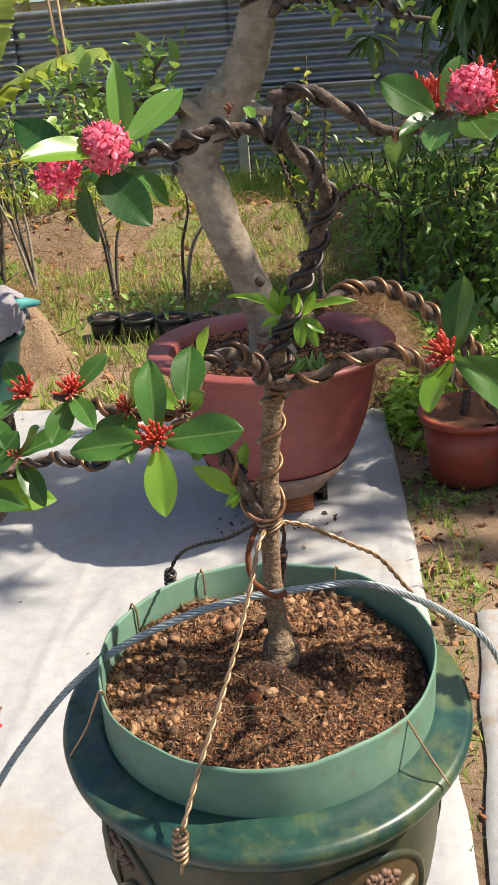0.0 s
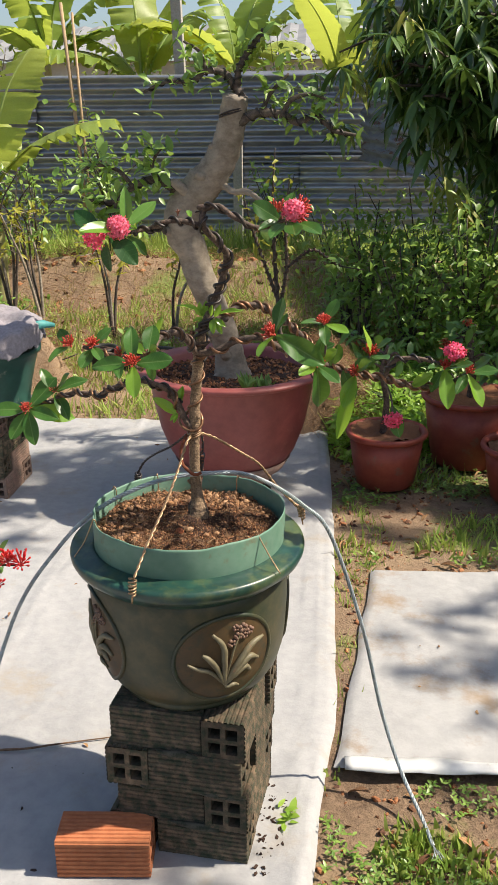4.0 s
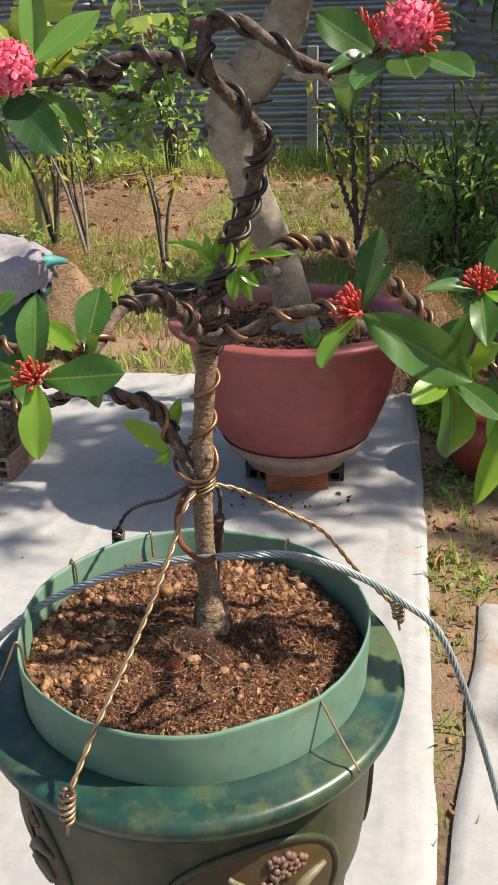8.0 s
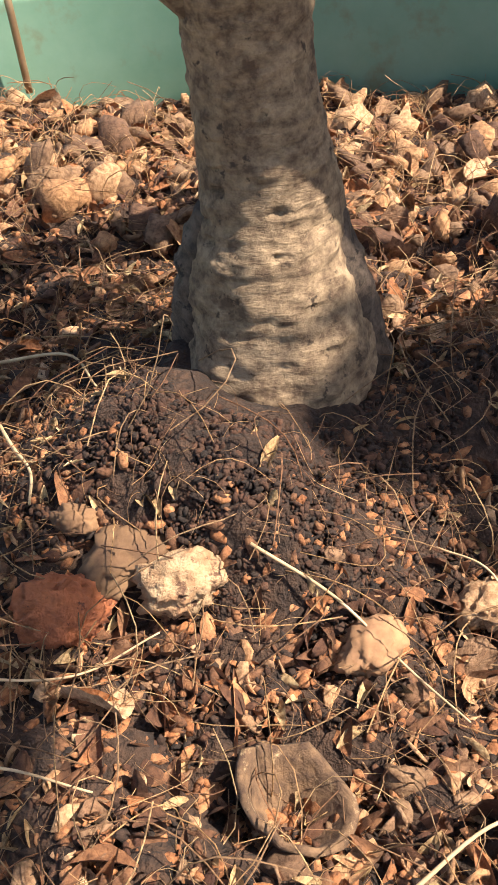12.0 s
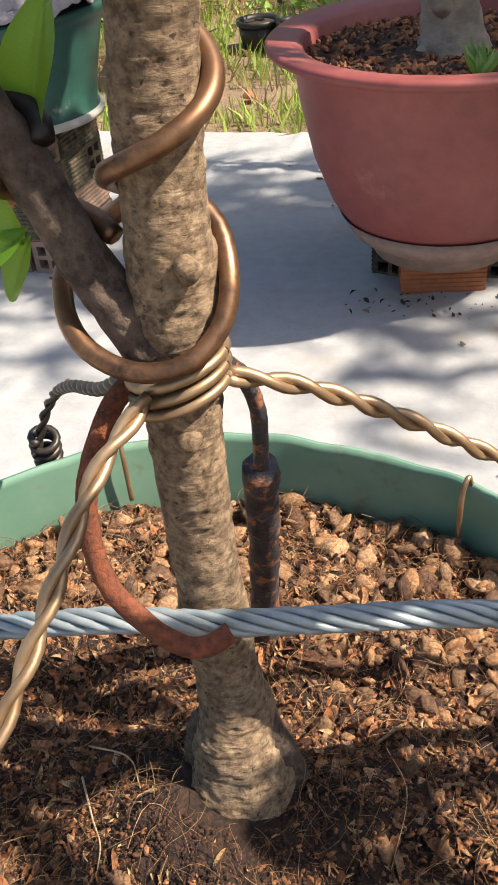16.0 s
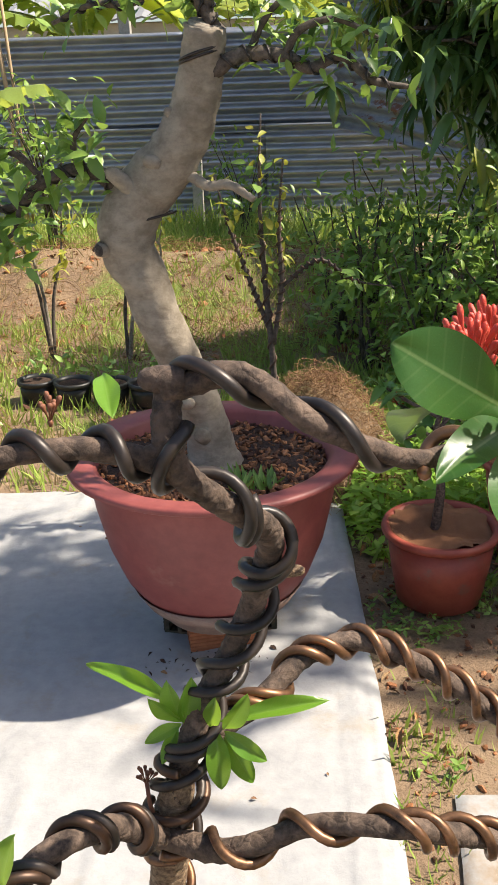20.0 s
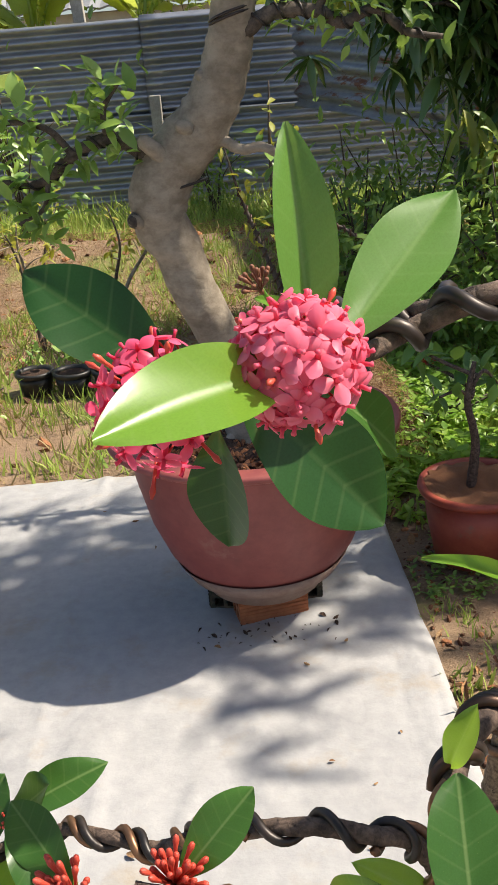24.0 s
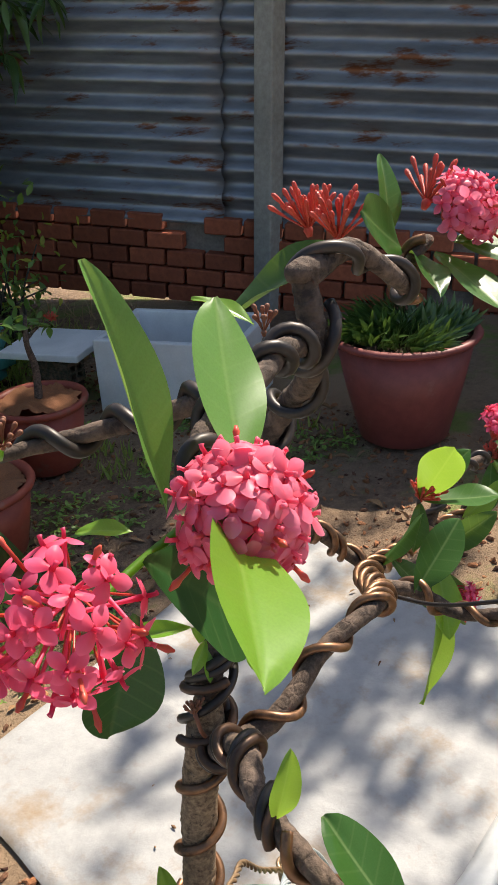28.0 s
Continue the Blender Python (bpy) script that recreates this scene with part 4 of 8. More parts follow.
def lump(seed, flat=0.45, subdiv=2, rough=1.0):
    """A ragged piece of coconut husk or bark, unit size."""
    bm = bmesh.new()
    bmesh.ops.create_icosphere(bm, subdivisions=subdiv, radius=0.5)
    o = Vector((seed * 3.1, seed * 1.7, seed))
    for v in bm.verts:
        k = 1 + 0.55 * rough * noise.noise(v.co * 2.6 + o) + 0.35 * rough * noise.noise(v.co * 6.5 + o) + 0.2 * noise.noise(v.co * 15 + o) + 0.12 * noise.noise(v.co * 32 + o)
        v.co = Vector((v.co.x * k, v.co.y * k * 0.72, v.co.z * k * flat))
    out = ([tuple(v.co) for v in bm.verts], [tuple(v.index for v in f.verts) for f in bm.faces])
    bm.free()
    return out


def flake(seed):
    """A thin torn flake with a ragged outline, bent a little, unit size."""
    r = random.Random(seed)
    n = 9
    bend, tw = r.uniform(-0.8, 0.8), r.uniform(-0.5, 0.5)
    ring = [(0.5 * r.uniform(0.55, 1.0) * math.cos(2 * math.pi * k / n), 0.34 * r.uniform(0.5, 1.0) * math.sin(2 * math.pi * k / n)) for k in range(n)]
    z = lambda x, y: bend * x * x + tw * x * y
    vs = [(0, 0, 0.03)] + [(x, y, z(x, y) + 0.015) for x, y in ring] + [(x * 0.97, y * 0.97, z(x, y) - 0.05) for x, y in ring] + [(0, 0, -0.04)]
    fs = []
    for k in range(n):
        b = (k + 1) % n
        fs += [(0, 1 + k, 1 + b), (1 + k, 1 + n + k, 1 + n + b, 1 + b), (2 * n + 1, 1 + n + b, 1 + n + k)]
    return vs, fs


LUMPS = [lump(k, f) for k, f in ((6, 0.4), (7, 0.6), (8, 0.35), (9, 0.7), (10, 0.3))]
FLAKES = [flake(k) for k in range(8)]
HUSKS = [husk_shape(0.9, 0.32), husk_shape(1.4, 0.28), husk_shape(0.4, 0.55), husk_shape(-0.8, 0.5)]
FIBRES = [fibre_shape(k) for k in range(6)]


def curl_shape(seed):
    """A torn strip of bark rolled round its length, of unit length, with a ragged end."""
    r = random.Random(seed)
    w, roll, bend = r.uniform(0.30, 0.5), r.uniform(1.2, 2.6), r.uniform(-0.3, 0.5)
    vs, fs = [], []
    for i in range(8):
        t = i / 7
        k = w * (0.55 + 0.45 * math.sin(math.pi * (0.15 + 0.75 * t))) * r.uniform(0.8, 1.1)
        for j in range(5):
            a = (j / 4 - 0.5) * roll
            vs.append((t - 0.5 + 0.04 * r.uniform(-1, 1), k * math.sin(a) / roll * 1.6, k * (1 - math.cos(a)) / roll * 1.6 + bend * (t - 0.5) ** 2))
    for i in range(7):
        for j in range(4):
            q = i * 5 + j
            fs.append((q, q + 1, q + 6, q + 5))
    return vs, fs


CURLS = [curl_shape(k) for k in range(7)]


def litter(count, shapes, lo, hi, seed, reach=0.172, lift=0.4, near=False, tilt=0.6, clear=0.0):
    r = np.random.default_rng(seed)
    rows = []
    while len(rows) < count:
        if near:
            x, y = r.normal(0.002, 0.032), r.normal(-0.014, 0.026)
        else:
            d, a = reach * math.sqrt(r.uniform()), r.uniform(0, 2 * math.pi)
            x, y = PC[0] + d * math.cos(a), PC[1] + d * math.sin(a)
        if math.hypot(x - PC[0], y - PC[1]) > reach or math.hypot(x, y - 0.002) < 0.021:
            continue
        if clear and math.hypot(x + 0.004, y + 0.012) < clear * r.uniform(0.75, 1.1):
            continue
        s = lo + (hi - lo) * r.uniform() ** 2.2
        m = Matrix.Translation((x, y, soil_height(x, y) + s * 0.12 * lift)) @ Euler((r.normal(0, tilt), r.normal(0, tilt), r.uniform(0, 6.28))).to_matrix().to_4x4()
        rows.append((int(r.integers(len(shapes))), np.array(m) @ np.diag([s, s, s, 1])))
    return rows


solo("bark_chips", scatter("bark_chips", CHIPS, CHUNKS, litter(26000, CHUNKS, 0.0008, 0.0040, 11, clear=0.026)), None, "brown coir and bark crumbs on the potting mix", "bark chips", kind="stuff")
solo("dark_crumbs", scatter("dark_crumbs", CRUMBS, CHUNKS, litter(15000, CHUNKS, 0.0008, 0.0030, 17)), None, "dark crumbs of wet potting mix", "soil crumbs", kind="stuff")
solo("fine_crumbs", scatter("fine_crumbs", CRUMBS, CHUNKS, litter(18000, CHUNKS, 0.0005, 0.0022, 18, near=True)), None, "dark crumbly soil heaped round the trunk", "soil crumbs", kind="stuff")
solo("husks", scatter("husks", CHIPS, HUSKS, litter(6000, HUSKS, 0.003, 0.0098, 12, clear=0.04, tilt=0.9)), None, "curled brown husk flakes on the potting mix", "husks", kind="stuff")
solo("bark_flakes", scatter("bark_flakes", FLAKE_TAN, FLAKES, litter(6000, FLAKES, 0.002, 0.0080, 16, tilt=0.8, clear=0.042)), None, "torn tan flakes of bark and coconut husk", "bark chips", kind="stuff")
solo("rice_husks", scatter("rice_husks", PALE_CHIPS, HUSKS[:2], litter(1100, HUSKS[:2], 0.0048, 0.0082, 13, tilt=0.9)), None, "pale rice husks strewn over the potting mix", "husks", kind="stuff")
solo("husk_curls", scatter("husk_curls", FLAKE_TAN, CURLS, litter(520, CURLS, 0.005, 0.0125, 19, lift=1.2, tilt=0.8, clear=0.055)), None, "curled strips of dry bark on the potting mix", "bark chips", kind="stuff")
solo("husk_lumps", scatter("husk_lumps", LUMP_TAN, LUMPS, litter(420, LUMPS, 0.004, 0.0095, 14, lift=0.3, clear=0.058)), None, "ragged lumps of coconut husk on the potting mix", "bark chips", kind="stuff")
solo("husk_lumps", scatter("husk_lumps", LUMP_TAN, LUMPS, [row for row in litter(1000, LUMPS, 0.006, 0.0155, 21, lift=0.8, clear=0.09) if row[1][1, 3] > 0.055 or row[1][0, 3] < -0.10]), None, "rounded pieces of coconut husk heaped at the edge of the pot", "bark chips", kind="stuff")
solo("coir_fibres", scatter("coir_fibres", STRAW, FIBRES, litter(8500, FIBRES, 0.005, 0.025, 15, lift=0.9, tilt=0.5)), None, "loose tangled coir fibres on the potting mix", "fibres", kind="stuff")


def on_soil(x, y, up=0.0):
    return (x, y, soil_height(x, y) + up)


def one_lump(name, x, y, size, mat, label, cat, seed, flat, turn, rough=0.55):
    ob = solo(name, Geo().add(*lump(seed, flat, 4, rough), Matrix.Translation(on_soil(x, y, size * 0.16)) @ Matrix.Rotation(turn, 4, "Z") @ Matrix.Diagonal((size, size, size, 1))), mat, label, cat)


one_lump("clay_lump", -0.0245, -0.0535, 0.0150, RED_LUMP, "small red lump of broken clay on the potting mix", "clay lump", 41, 1.05, 0.4, 0.35)
one_lump("husk_piece", -0.006, -0.0462, 0.0145, PALE_LUMP, "pale porous piece of coconut husk on the soil", "husk piece", 32, 0.6, 0.5)
one_lump("husk_piece", -0.0165, -0.0435, 0.0155, HUSK, "brown curled piece of coconut husk on the soil", "husk piece", 37, 0.42, 0.9)
one_lump("husk_piece", -0.0255, -0.0385, 0.0075, HUSK, "small brown lump of husk on the soil", "husk piece", 38, 0.7, 0.2)
one_lump("husk_piece", 0.043, -0.038, 0.011, LUMP_TAN, "brown lump of coconut husk on the soil", "husk piece", 39, 0.7, 0.7)
one_lump("husk_piece", 0.024, -0.050, 0.0125, HUSK, "brown ragged piece of coconut husk on the soil", "husk piece", 33, 0.5, 1.0)
# a broken seed shell lying open
g = Geo()
for i in range(9):
    for j in range(25):
        a = 2 * math.pi * j / 24
        e = 0.15 + 0.85 * i / 8 * (1 + 0.14 * noise.noise(Vector((math.cos(a) * 2, math.sin(a) * 2, 3))))
        g.v.append((0.0098 * e * math.cos(a), 0.0078 * e * math.sin(a), 0.0088 * e * e + 0.0008 * noise.noise(Vector((a * 3, i, 1)))))
g.f = [(i * 25 + j, i * 25 + j + 1, i * 25 + j + 26, i * 25 + j + 25) for i in range(8) for j in range(24)]
shell = solo("seed_shell", g, SHELL, "broken open brown seed shell on the potting mix", "seed shell")
shell.modifiers.new("thick", "SOLIDIFY").thickness = 0.0011
shell.matrix_basis = Matrix.Translation(on_soil(0.0130, -0.0775, -0.002)) @ Matrix.Rotation(2.4, 4, "Z") @ Matrix.Rotation(0.30, 4, "X")
for pts, r0 in ((((-0.056, -0.004), (-0.044, -0.020), (-0.036, -0.030), (-0.0325, -0.0393)), 0.0008), (((0.0044, -0.0423), (0.018, -0.046), (0.030, -0.053), (0.0391, -0.0611)), 0.00055),
                (((-0.05, -0.062), (-0.035, -0.066), (-0.02, -0.063), (-0.008, -0.056)), 0.0005), (((-0.045, -0.082), (-0.028, -0.079), (-0.012, -0.081)), 0.0006), (((0.03, -0.088), (0.042, -0.078), (0.056, -0.074)), 0.0006),
                (((0.034, -0.03), (0.043, -0.036), (0.05, -0.048), (0.062, -0.05)), 0.0004), (((-0.06, 0.01), (-0.04, 0.004), (-0.03, -0.008)), 0.0007), (((0.05, 0.03), (0.06, 0.01), (0.058, -0.01)), 0.0004)):
    line = spline([on_soil(x, y, 0.003 + 0.003 * (k % 2)) for k, (x, y) in enumerate(pts)], 8)
    solo("dry_stalk", Geo().tube(line, [r0 * (0.58 - 0.3 * k / len(line)) for k in range(len(line))], 6), STRAW_PALE, "dry pale stalk lying on the potting mix", "straw", group="dry stalks on the soil")

# ---- the wired ixora bonsai ----
ix = thing("ixora_bonsai", (0, 0, 0.66), "wired ixora bonsai with glossy leaves and pink and red flower heads", "bonsai tree")
TRUNK = [(0.003, 0.005, 0.640, 0.026), (0.003, 0.007, 0.664, 0.0205), (0.0025, 0.009, 0.680, 0.0176), (0.002, 0.010, 0.692, 0.0148), (0.0015, 0.012, 0.706, 0.0122), (-0.0005, 0.0125, 0.726, 0.0106), (-0.0012, 0.0125, 0.755, 0.0104),
         (-0.0020, 0.0125, 0.80, 0.0099), (-0.0012, 0.0125, 0.832, 0.0104), (0.001, 0.0125, 0.858, 0.0112), (0.0022, 0.0125, 0.893, 0.0093), (0.0058, 0.012, 0.93, 0.0096), (0.0105, 0.010, 0.968, 0.0098), (0.0155, 0.007, 1.003, 0.0098),
         (0.023, 0.006, 1.035, 0.0082), (0.035, 0.005, 1.07, 0.0077), (0.050, 0.005, 1.102, 0.0073), (0.064, -0.002, 1.142, 0.0072), (0.067, -0.018, 1.170, 0.0070), (0.054, -0.038, 1.190, 0.0066),
         (0.036, -0.057, 1.215, 0.0068), (0.033, -0.056, 1.232, 0.0066), (0.035, -0.052, 1.246, 0.0064)]
UL = [(0.036, -0.058, 1.217, 0.0047), (0.006, -0.062, 1.226, 0.0044), (-0.023, -0.072, 1.227, 0.0039), (-0.05, -0.068, 1.217, 0.0035), (-0.072, -0.084, 1.213, 0.0031), (-0.093, -0.098, 1.211, 0.0023)]
UT = [(-0.030, -0.070, 1.225, 0.004), (-0.045, -0.040, 1.214, 0.0036), (-0.064, -0.016, 1.208, 0.0032), (-0.086, -0.002, 1.207, 0.0025)]
UR = [(0.033, -0.054, 1.244, 0.005), (0.06, -0.058, 1.25, 0.0046), (0.086, -0.064, 1.233, 0.0041), (0.12, -0.054, 1.216, 0.0037), (0.146, -0.038, 1.217, 0.0034), (0.17, -0.04, 1.228, 0.003)]
RL = [(0.012, -0.002, 0.992, 0.0068), (0.044, -0.018, 0.999, 0.0058), (0.084, -0.024, 1.02, 0.0053), (0.122, -0.034, 1.028, 0.005), (0.15, -0.022, 1.012, 0.0055), (0.178, -0.006, 0.994, 0.0055), (0.214, 0.024, 0.975, 0.0051), (0.25, 0.035, 0.96, 0.0049), (0.295, 0.04, 0.945, 0.0047), (0.345, 0.04, 0.938, 0.0046), (0.395, 0.035, 0.925, 0.0043), (0.45, 0.03, 0.929, 0.0038), (0.49, 0.03, 0.95, 0.0029)]
RU = [(0.03, 0.004, 1.045, 0.0064), (0.059, 0.02, 1.057, 0.0056), (0.082, 0.042, 1.066, 0.0053), (0.108, 0.056, 1.067, 0.0051), (0.14, 0.054, 1.056, 0.0049), (0.186, 0.052, 1.021, 0.0047), (0.221, 0.046, 0.984, 0.0043), (0.234, 0.036, 0.966, 0.0038)]
RX = [(0.345, 0.040, 0.940, 0.0042), (0.362, 0.035, 0.972, 0.004), (0.400, 0.03, 0.978, 0.0038), (0.445, 0.03, 0.968, 0.003)]
RD = [(0.186, 0.0, 0.992, 0.0055), (0.206, -0.020, 0.982, 0.005), (0.216, -0.045, 0.968, 0.0045), (0.224, -0.075, 0.975, 0.0038), (0.222, -0.115, 1.0, 0.003)]
RS = [(0.178, -0.010, 0.994, 0.002), (0.172, -0.05, 1.004, 0.002), (0.166, -0.10, 1.030, 0.002), (0.160, -0.150, 1.058, 0.002)]
LU = [(0.01, -0.002, 0.992, 0.0068), (-0.004, -0.026, 1.022, 0.0061), (-0.016, -0.046, 1.038, 0.0058), (-0.034, -0.064, 1.04, 0.0056), (-0.043, -0.085, 1.036, 0.0053), (-0.048, -0.12, 1.022, 0.0046), (-0.055, -0.165, 1.012, 0.0039), (-0.06, -0.205, 1.02, 0.003)]
LV = [(-0.050, -0.13, 1.018, 0.004), (-0.085, -0.125, 1.015, 0.0036), (-0.125, -0.115, 1.018, 0.0034), (-0.165, -0.11, 1.028, 0.003)]
LW = [(-0.046, -0.11, 1.026, 0.003), (-0.052, -0.135, 1.022, 0.0026), (-0.052, -0.150, 1.026, 0.002)]
LL = [(-0.004, 0.006, 0.846, 0.0065), (-0.018, 0.007, 0.87, 0.0062), (-0.03, 0.006, 0.898, 0.0057), (-0.044, 0.003, 0.921, 0.0053), (-0.064, -0.004, 0.933, 0.005), (-0.09, -0.002, 0.94, 0.0048), (-0.125, 0.01, 0.93, 0.0046), (-0.16, 0.022, 0.915, 0.0043), (-0.18, 0.03, 0.902, 0.0043), (-0.205, 0.04, 0.903, 0.004), (-0.24, 0.055, 0.898, 0.0034), (-0.275, 0.06, 0.884, 0.003), (-0.31, 0.052, 0.87, 0.0026)]


def add_knots(knots, mat, parent, seed):
    """Stubs of cut twigs, each rounded off into the bark."""
    for at, d, r in knots:
        a, b = Vector(at), Vector(at) + Vector(d)
        part("knot", Geo().tube([a - (b - a) * 0.4, a, a.lerp(b, 0.5), a.lerp(b, 0.85), b], [r * 0.95, r * 0.88, r * 0.78, r * 0.6, r * 0.3], 14, True, 0.2, seed), mat, parent)


def limb(name, rows, mat, parent, label="", sides=16, seed=1, wob=0.12, knots=()):
    s = spline(rows, 9)
    rad = s[:, 3].copy()
    g = Geo().tube(s[:, :3], list(rad), sides, True, wob, seed)
    ob = part(name, g, mat, parent, label)
    add_knots(knots, mat, ob, seed)
    return ob



def barky(name, rows, mat, parent, label, knots):
    """A stem with pitted, ring-cracked bark modelled into its skin."""
    s = spline(rows, 46)
    n = 64
    g = Geo().tube(s[:, :3], list(s[:, 3]), n, True)
    for i in range(len(s)):
        c, r = Vector(s[i, :3]), s[i, 3]
        foot = max(0.0, min(1.0, (0.712 - c.z) / 0.04))
        for j in range(n):
            p = Vector(g.v[i * n + j])
            d = (p - c).normalized()
            q = Vector((p.x * 1.0, p.y * 1.0, p.z * 1.4))
            h = r * 0.09 * noise.noise(p * 45) + 0.0004 * noise.noise(q * 130) + 0.0004 * noise.noise(q * 330 + Vector((5, 1, 2)))
            fold = noise.noise(Vector((p.x * 70, p.y * 70, p.z * 620 + 3 * noise.noise(p * 90))))
            h += 0.00034 * fold - 0.0005 * max(0.0, 0.12 - abs(noise.noise(Vector((p.x * 110, p.y * 110, p.z * 330 + 7))))) * 6 * max(0.0, noise.noise(p * 40 + Vector((3, 3, 3))))
            pit = noise.noise(Vector((p.x * 300, p.y * 300, p.z * 380)) + Vector((9, 9, 9)))
            h -= 0.0042 * max(0.0, pit - 0.42)
            h += foot * (0.0030 * noise.noise(p * 55) + 0.0013 * noise.noise(p * 170) + 0.0007 * noise.noise(p * 420))
            g.v[i * n + j] = tuple(p + d * h)
    ob = part(name, g, mat, parent, label)
    add_knots(knots, mat, ob, 3)
    return ob


def root_lobe(rows, seed):
    """A swollen, soil-caked root collar beside the stem."""
    line = spline(rows, 10)
    g = Geo().tube(line[:, :3], list(line[:, 3]), 28, True, 0.16, seed)
    g.v = [tuple(Vector(p) + Vector((noise.noise(Vector(p) * 260), noise.noise(Vector(p) * 260 + Vector((7, 0, 0))), noise.noise(Vector(p) * 260 + Vector((0, 7, 0))))) * 0.0009) for p in g.v]
    part("root_collar", g, BARK_FOOT, ix, "dark root collar caked with soil")


root_lobe([(-0.013, 0.010, 0.650, 0.0075), (-0.012, 0.008, 0.672, 0.0062), (-0.0105, 0.008, 0.690, 0.0056), (-0.0085, 0.009, 0.703, 0.0030)], 3)
root_lobe([(0.019, 0.014, 0.645, 0.0090), (0.0165, 0.013, 0.668, 0.0078), (0.0135, 0.012, 0.688, 0.0060), (0.0095, 0.012, 0.706, 0.0032)], 8)
trunk = barky("trunk", TRUNK[:14] + [(*TRUNK[14][:3], round(TRUNK[14][3] * 0.55, 4))], BARK, ix, "brown flaking trunk", (
             ((-0.005, 0.010, 0.736), (-0.010, -0.004, 0.010), 0.005), ((0.003, 0.0036, 0.822), (0.0012, -0.0020, 0.0005), 0.0040), ((0.009, 0.0032, 0.87), (-0.001, -0.0018, 0.003), 0.0032),
              ((0.07, -0.008, 1.146), (0.012, 0.0, 0.0), 0.004)))
barky("upper_trunk", [(*r[:3], round(r[3] * 0.8, 4)) for r in TRUNK[13:]], BARK_UP, ix, "dark upper trunk bent into curves", ())
add_knots((((0.036, -0.054, 1.2475), (-0.012, 0.001, 0.0005), 0.0062), ((0.031, -0.058, 1.222), (-0.006, -0.004, 0.002), 0.0042)), BARK_UP, ix, 17)
branches = {}
for key, rows in (("UL", UL), ("UT", UT), ("UR", UR), ("RL", RL), ("RU", RU), ("RX", RX), ("RD", RD), ("LU", LU), ("LV", LV), ("LW", LW), ("LL", LL)):
    branches[key] = limb("branch", rows, BARK_UP, ix, sides=12, seed=len(branches) + 3, wob=0.16)
part("stem", Geo().tube(spline(RS, 8)[:, :3], 0.0014, 6), BLACK_WIRE, ix, "thin dark guide wire")

W = 0.0026
def wire(pts, mat, parent, radius=W, name="wire", label=""):
    s = spline([tuple(p) for p in pts], 3) if len(pts) < 60 else np.array([tuple(p) for p in pts])
    return part(name, Geo().tube(s, radius, 8), mat, parent, label)


low = coil(TRUNK[9:14], W, 3.3, -0.55, 0.0, 0.95, 18)
low = [p - Vector((0.0008, 0, 0.008)) for p in low if p.z > 0.884]
SMILE = [(0.004, 0.028, 0.884), (-0.012, 0.027, 0.876), (-0.027, 0.017, 0.864), (-0.026, 0.008, 0.858), (-0.021, 0.001, 0.853), (-0.014, -0.0025, 0.849), (-0.005, -0.0035, 0.8465), (0.004, -0.002, 0.847), (0.0105, 0.002, 0.850), (0.0145, 0.008, 0.856),
         (0.0145, 0.014, 0.864), (0.010, 0.022, 0.872), (0.002, 0.0255, 0.878)]
wire(low, COPPER, ix, label="thick copper training wire")
wire(SMILE, COPPER, ix, W, label="copper wire looped under the fork")
wire(coil(TRUNK[12:16], W, 1.5, 0.8, 0.1, 0.95, 22, 0.001), BLACK_WIRE, ix)
wire(coil(TRUNK[13:22], 0.0027, 5.2, 0.3, 0.0, 1.0, 20), BLACK_WIRE, ix)
wire(coil(TRUNK[13:22], 0.0026, 5.2, 0.85, 0.03, 0.8, 20), BLACK_WIRE, ix)
wire(coil(UL, W, 4.6, 2.0, 0.0, 0.86), BLACK_WIRE, ix)
wire(coil(UT, W * 0.9, 2.6, 0.4, 0.1, 0.9), BLACK_WIRE, ix)
wire(coil(UR[:4], W, 1.9, 3.4, 0.0, 1.0), BLACK_WIRE, ix)
wire(coil(UR[3:], W, 1.7, 0.6, 0.0, 0.9), COPPER, ix, label="copper training wire")
wire(coil(RL, W, 11.5, 0.4, 0.0, 0.97), COPPER, ix, label="copper training wire")
wire(coil(RL[3:12], W * 0.9, 7.5, 2.4, 0.0, 0.95), COPPER, ix)
wire(coil(RU, W, 6.0, 1.2, 0.03, 1.0), COPPER, ix)
wire(coil(RU, W * 0.9, 6.0, 1.75, 0.03, 0.9), COPPER, ix)
wire(coil(RX, W * 0.8, 4.0, 1.0, 0.0, 0.9), BLACK_WIRE, ix)
wire(coil(RD, W * 0.85, 3.0, 0.2, 0.0, 0.8), COPPER, ix)
wire(coil(LU[:5], W, 3.3, 2.2, 0.03, 1.0), DARK_COPPER, ix)
wire(coil(LU[4:], W, 2.7, 0.6, 0.0, 0.85), COPPER, ix)
wire(coil(LU[:5], W * 0.95, 3.2, 2.8, 0.02, 0.95), BLACK_WIRE, ix)
wire(coil(TRUNK[12:15], W, 1.3, 4.2, 0.45, 1.0, 22, 0.002), DARK_COPPER, ix)
wire(coil(LV, W * 0.8, 4.2, 0.5, 0.0, 0.9), COPPER, ix)
wire(coil(LL, W, 8.2, 1.5, 0.14, 0.97), BLACK_WIRE, ix)
wire(coil(LL[1:5], W, 1.6, 2.2, 0.0, 1.0), COPPER, ix)
wire(coil(LL[6:], W * 0.8, 5.5, 0.2, 0.0, 0.97), COPPER, ix)

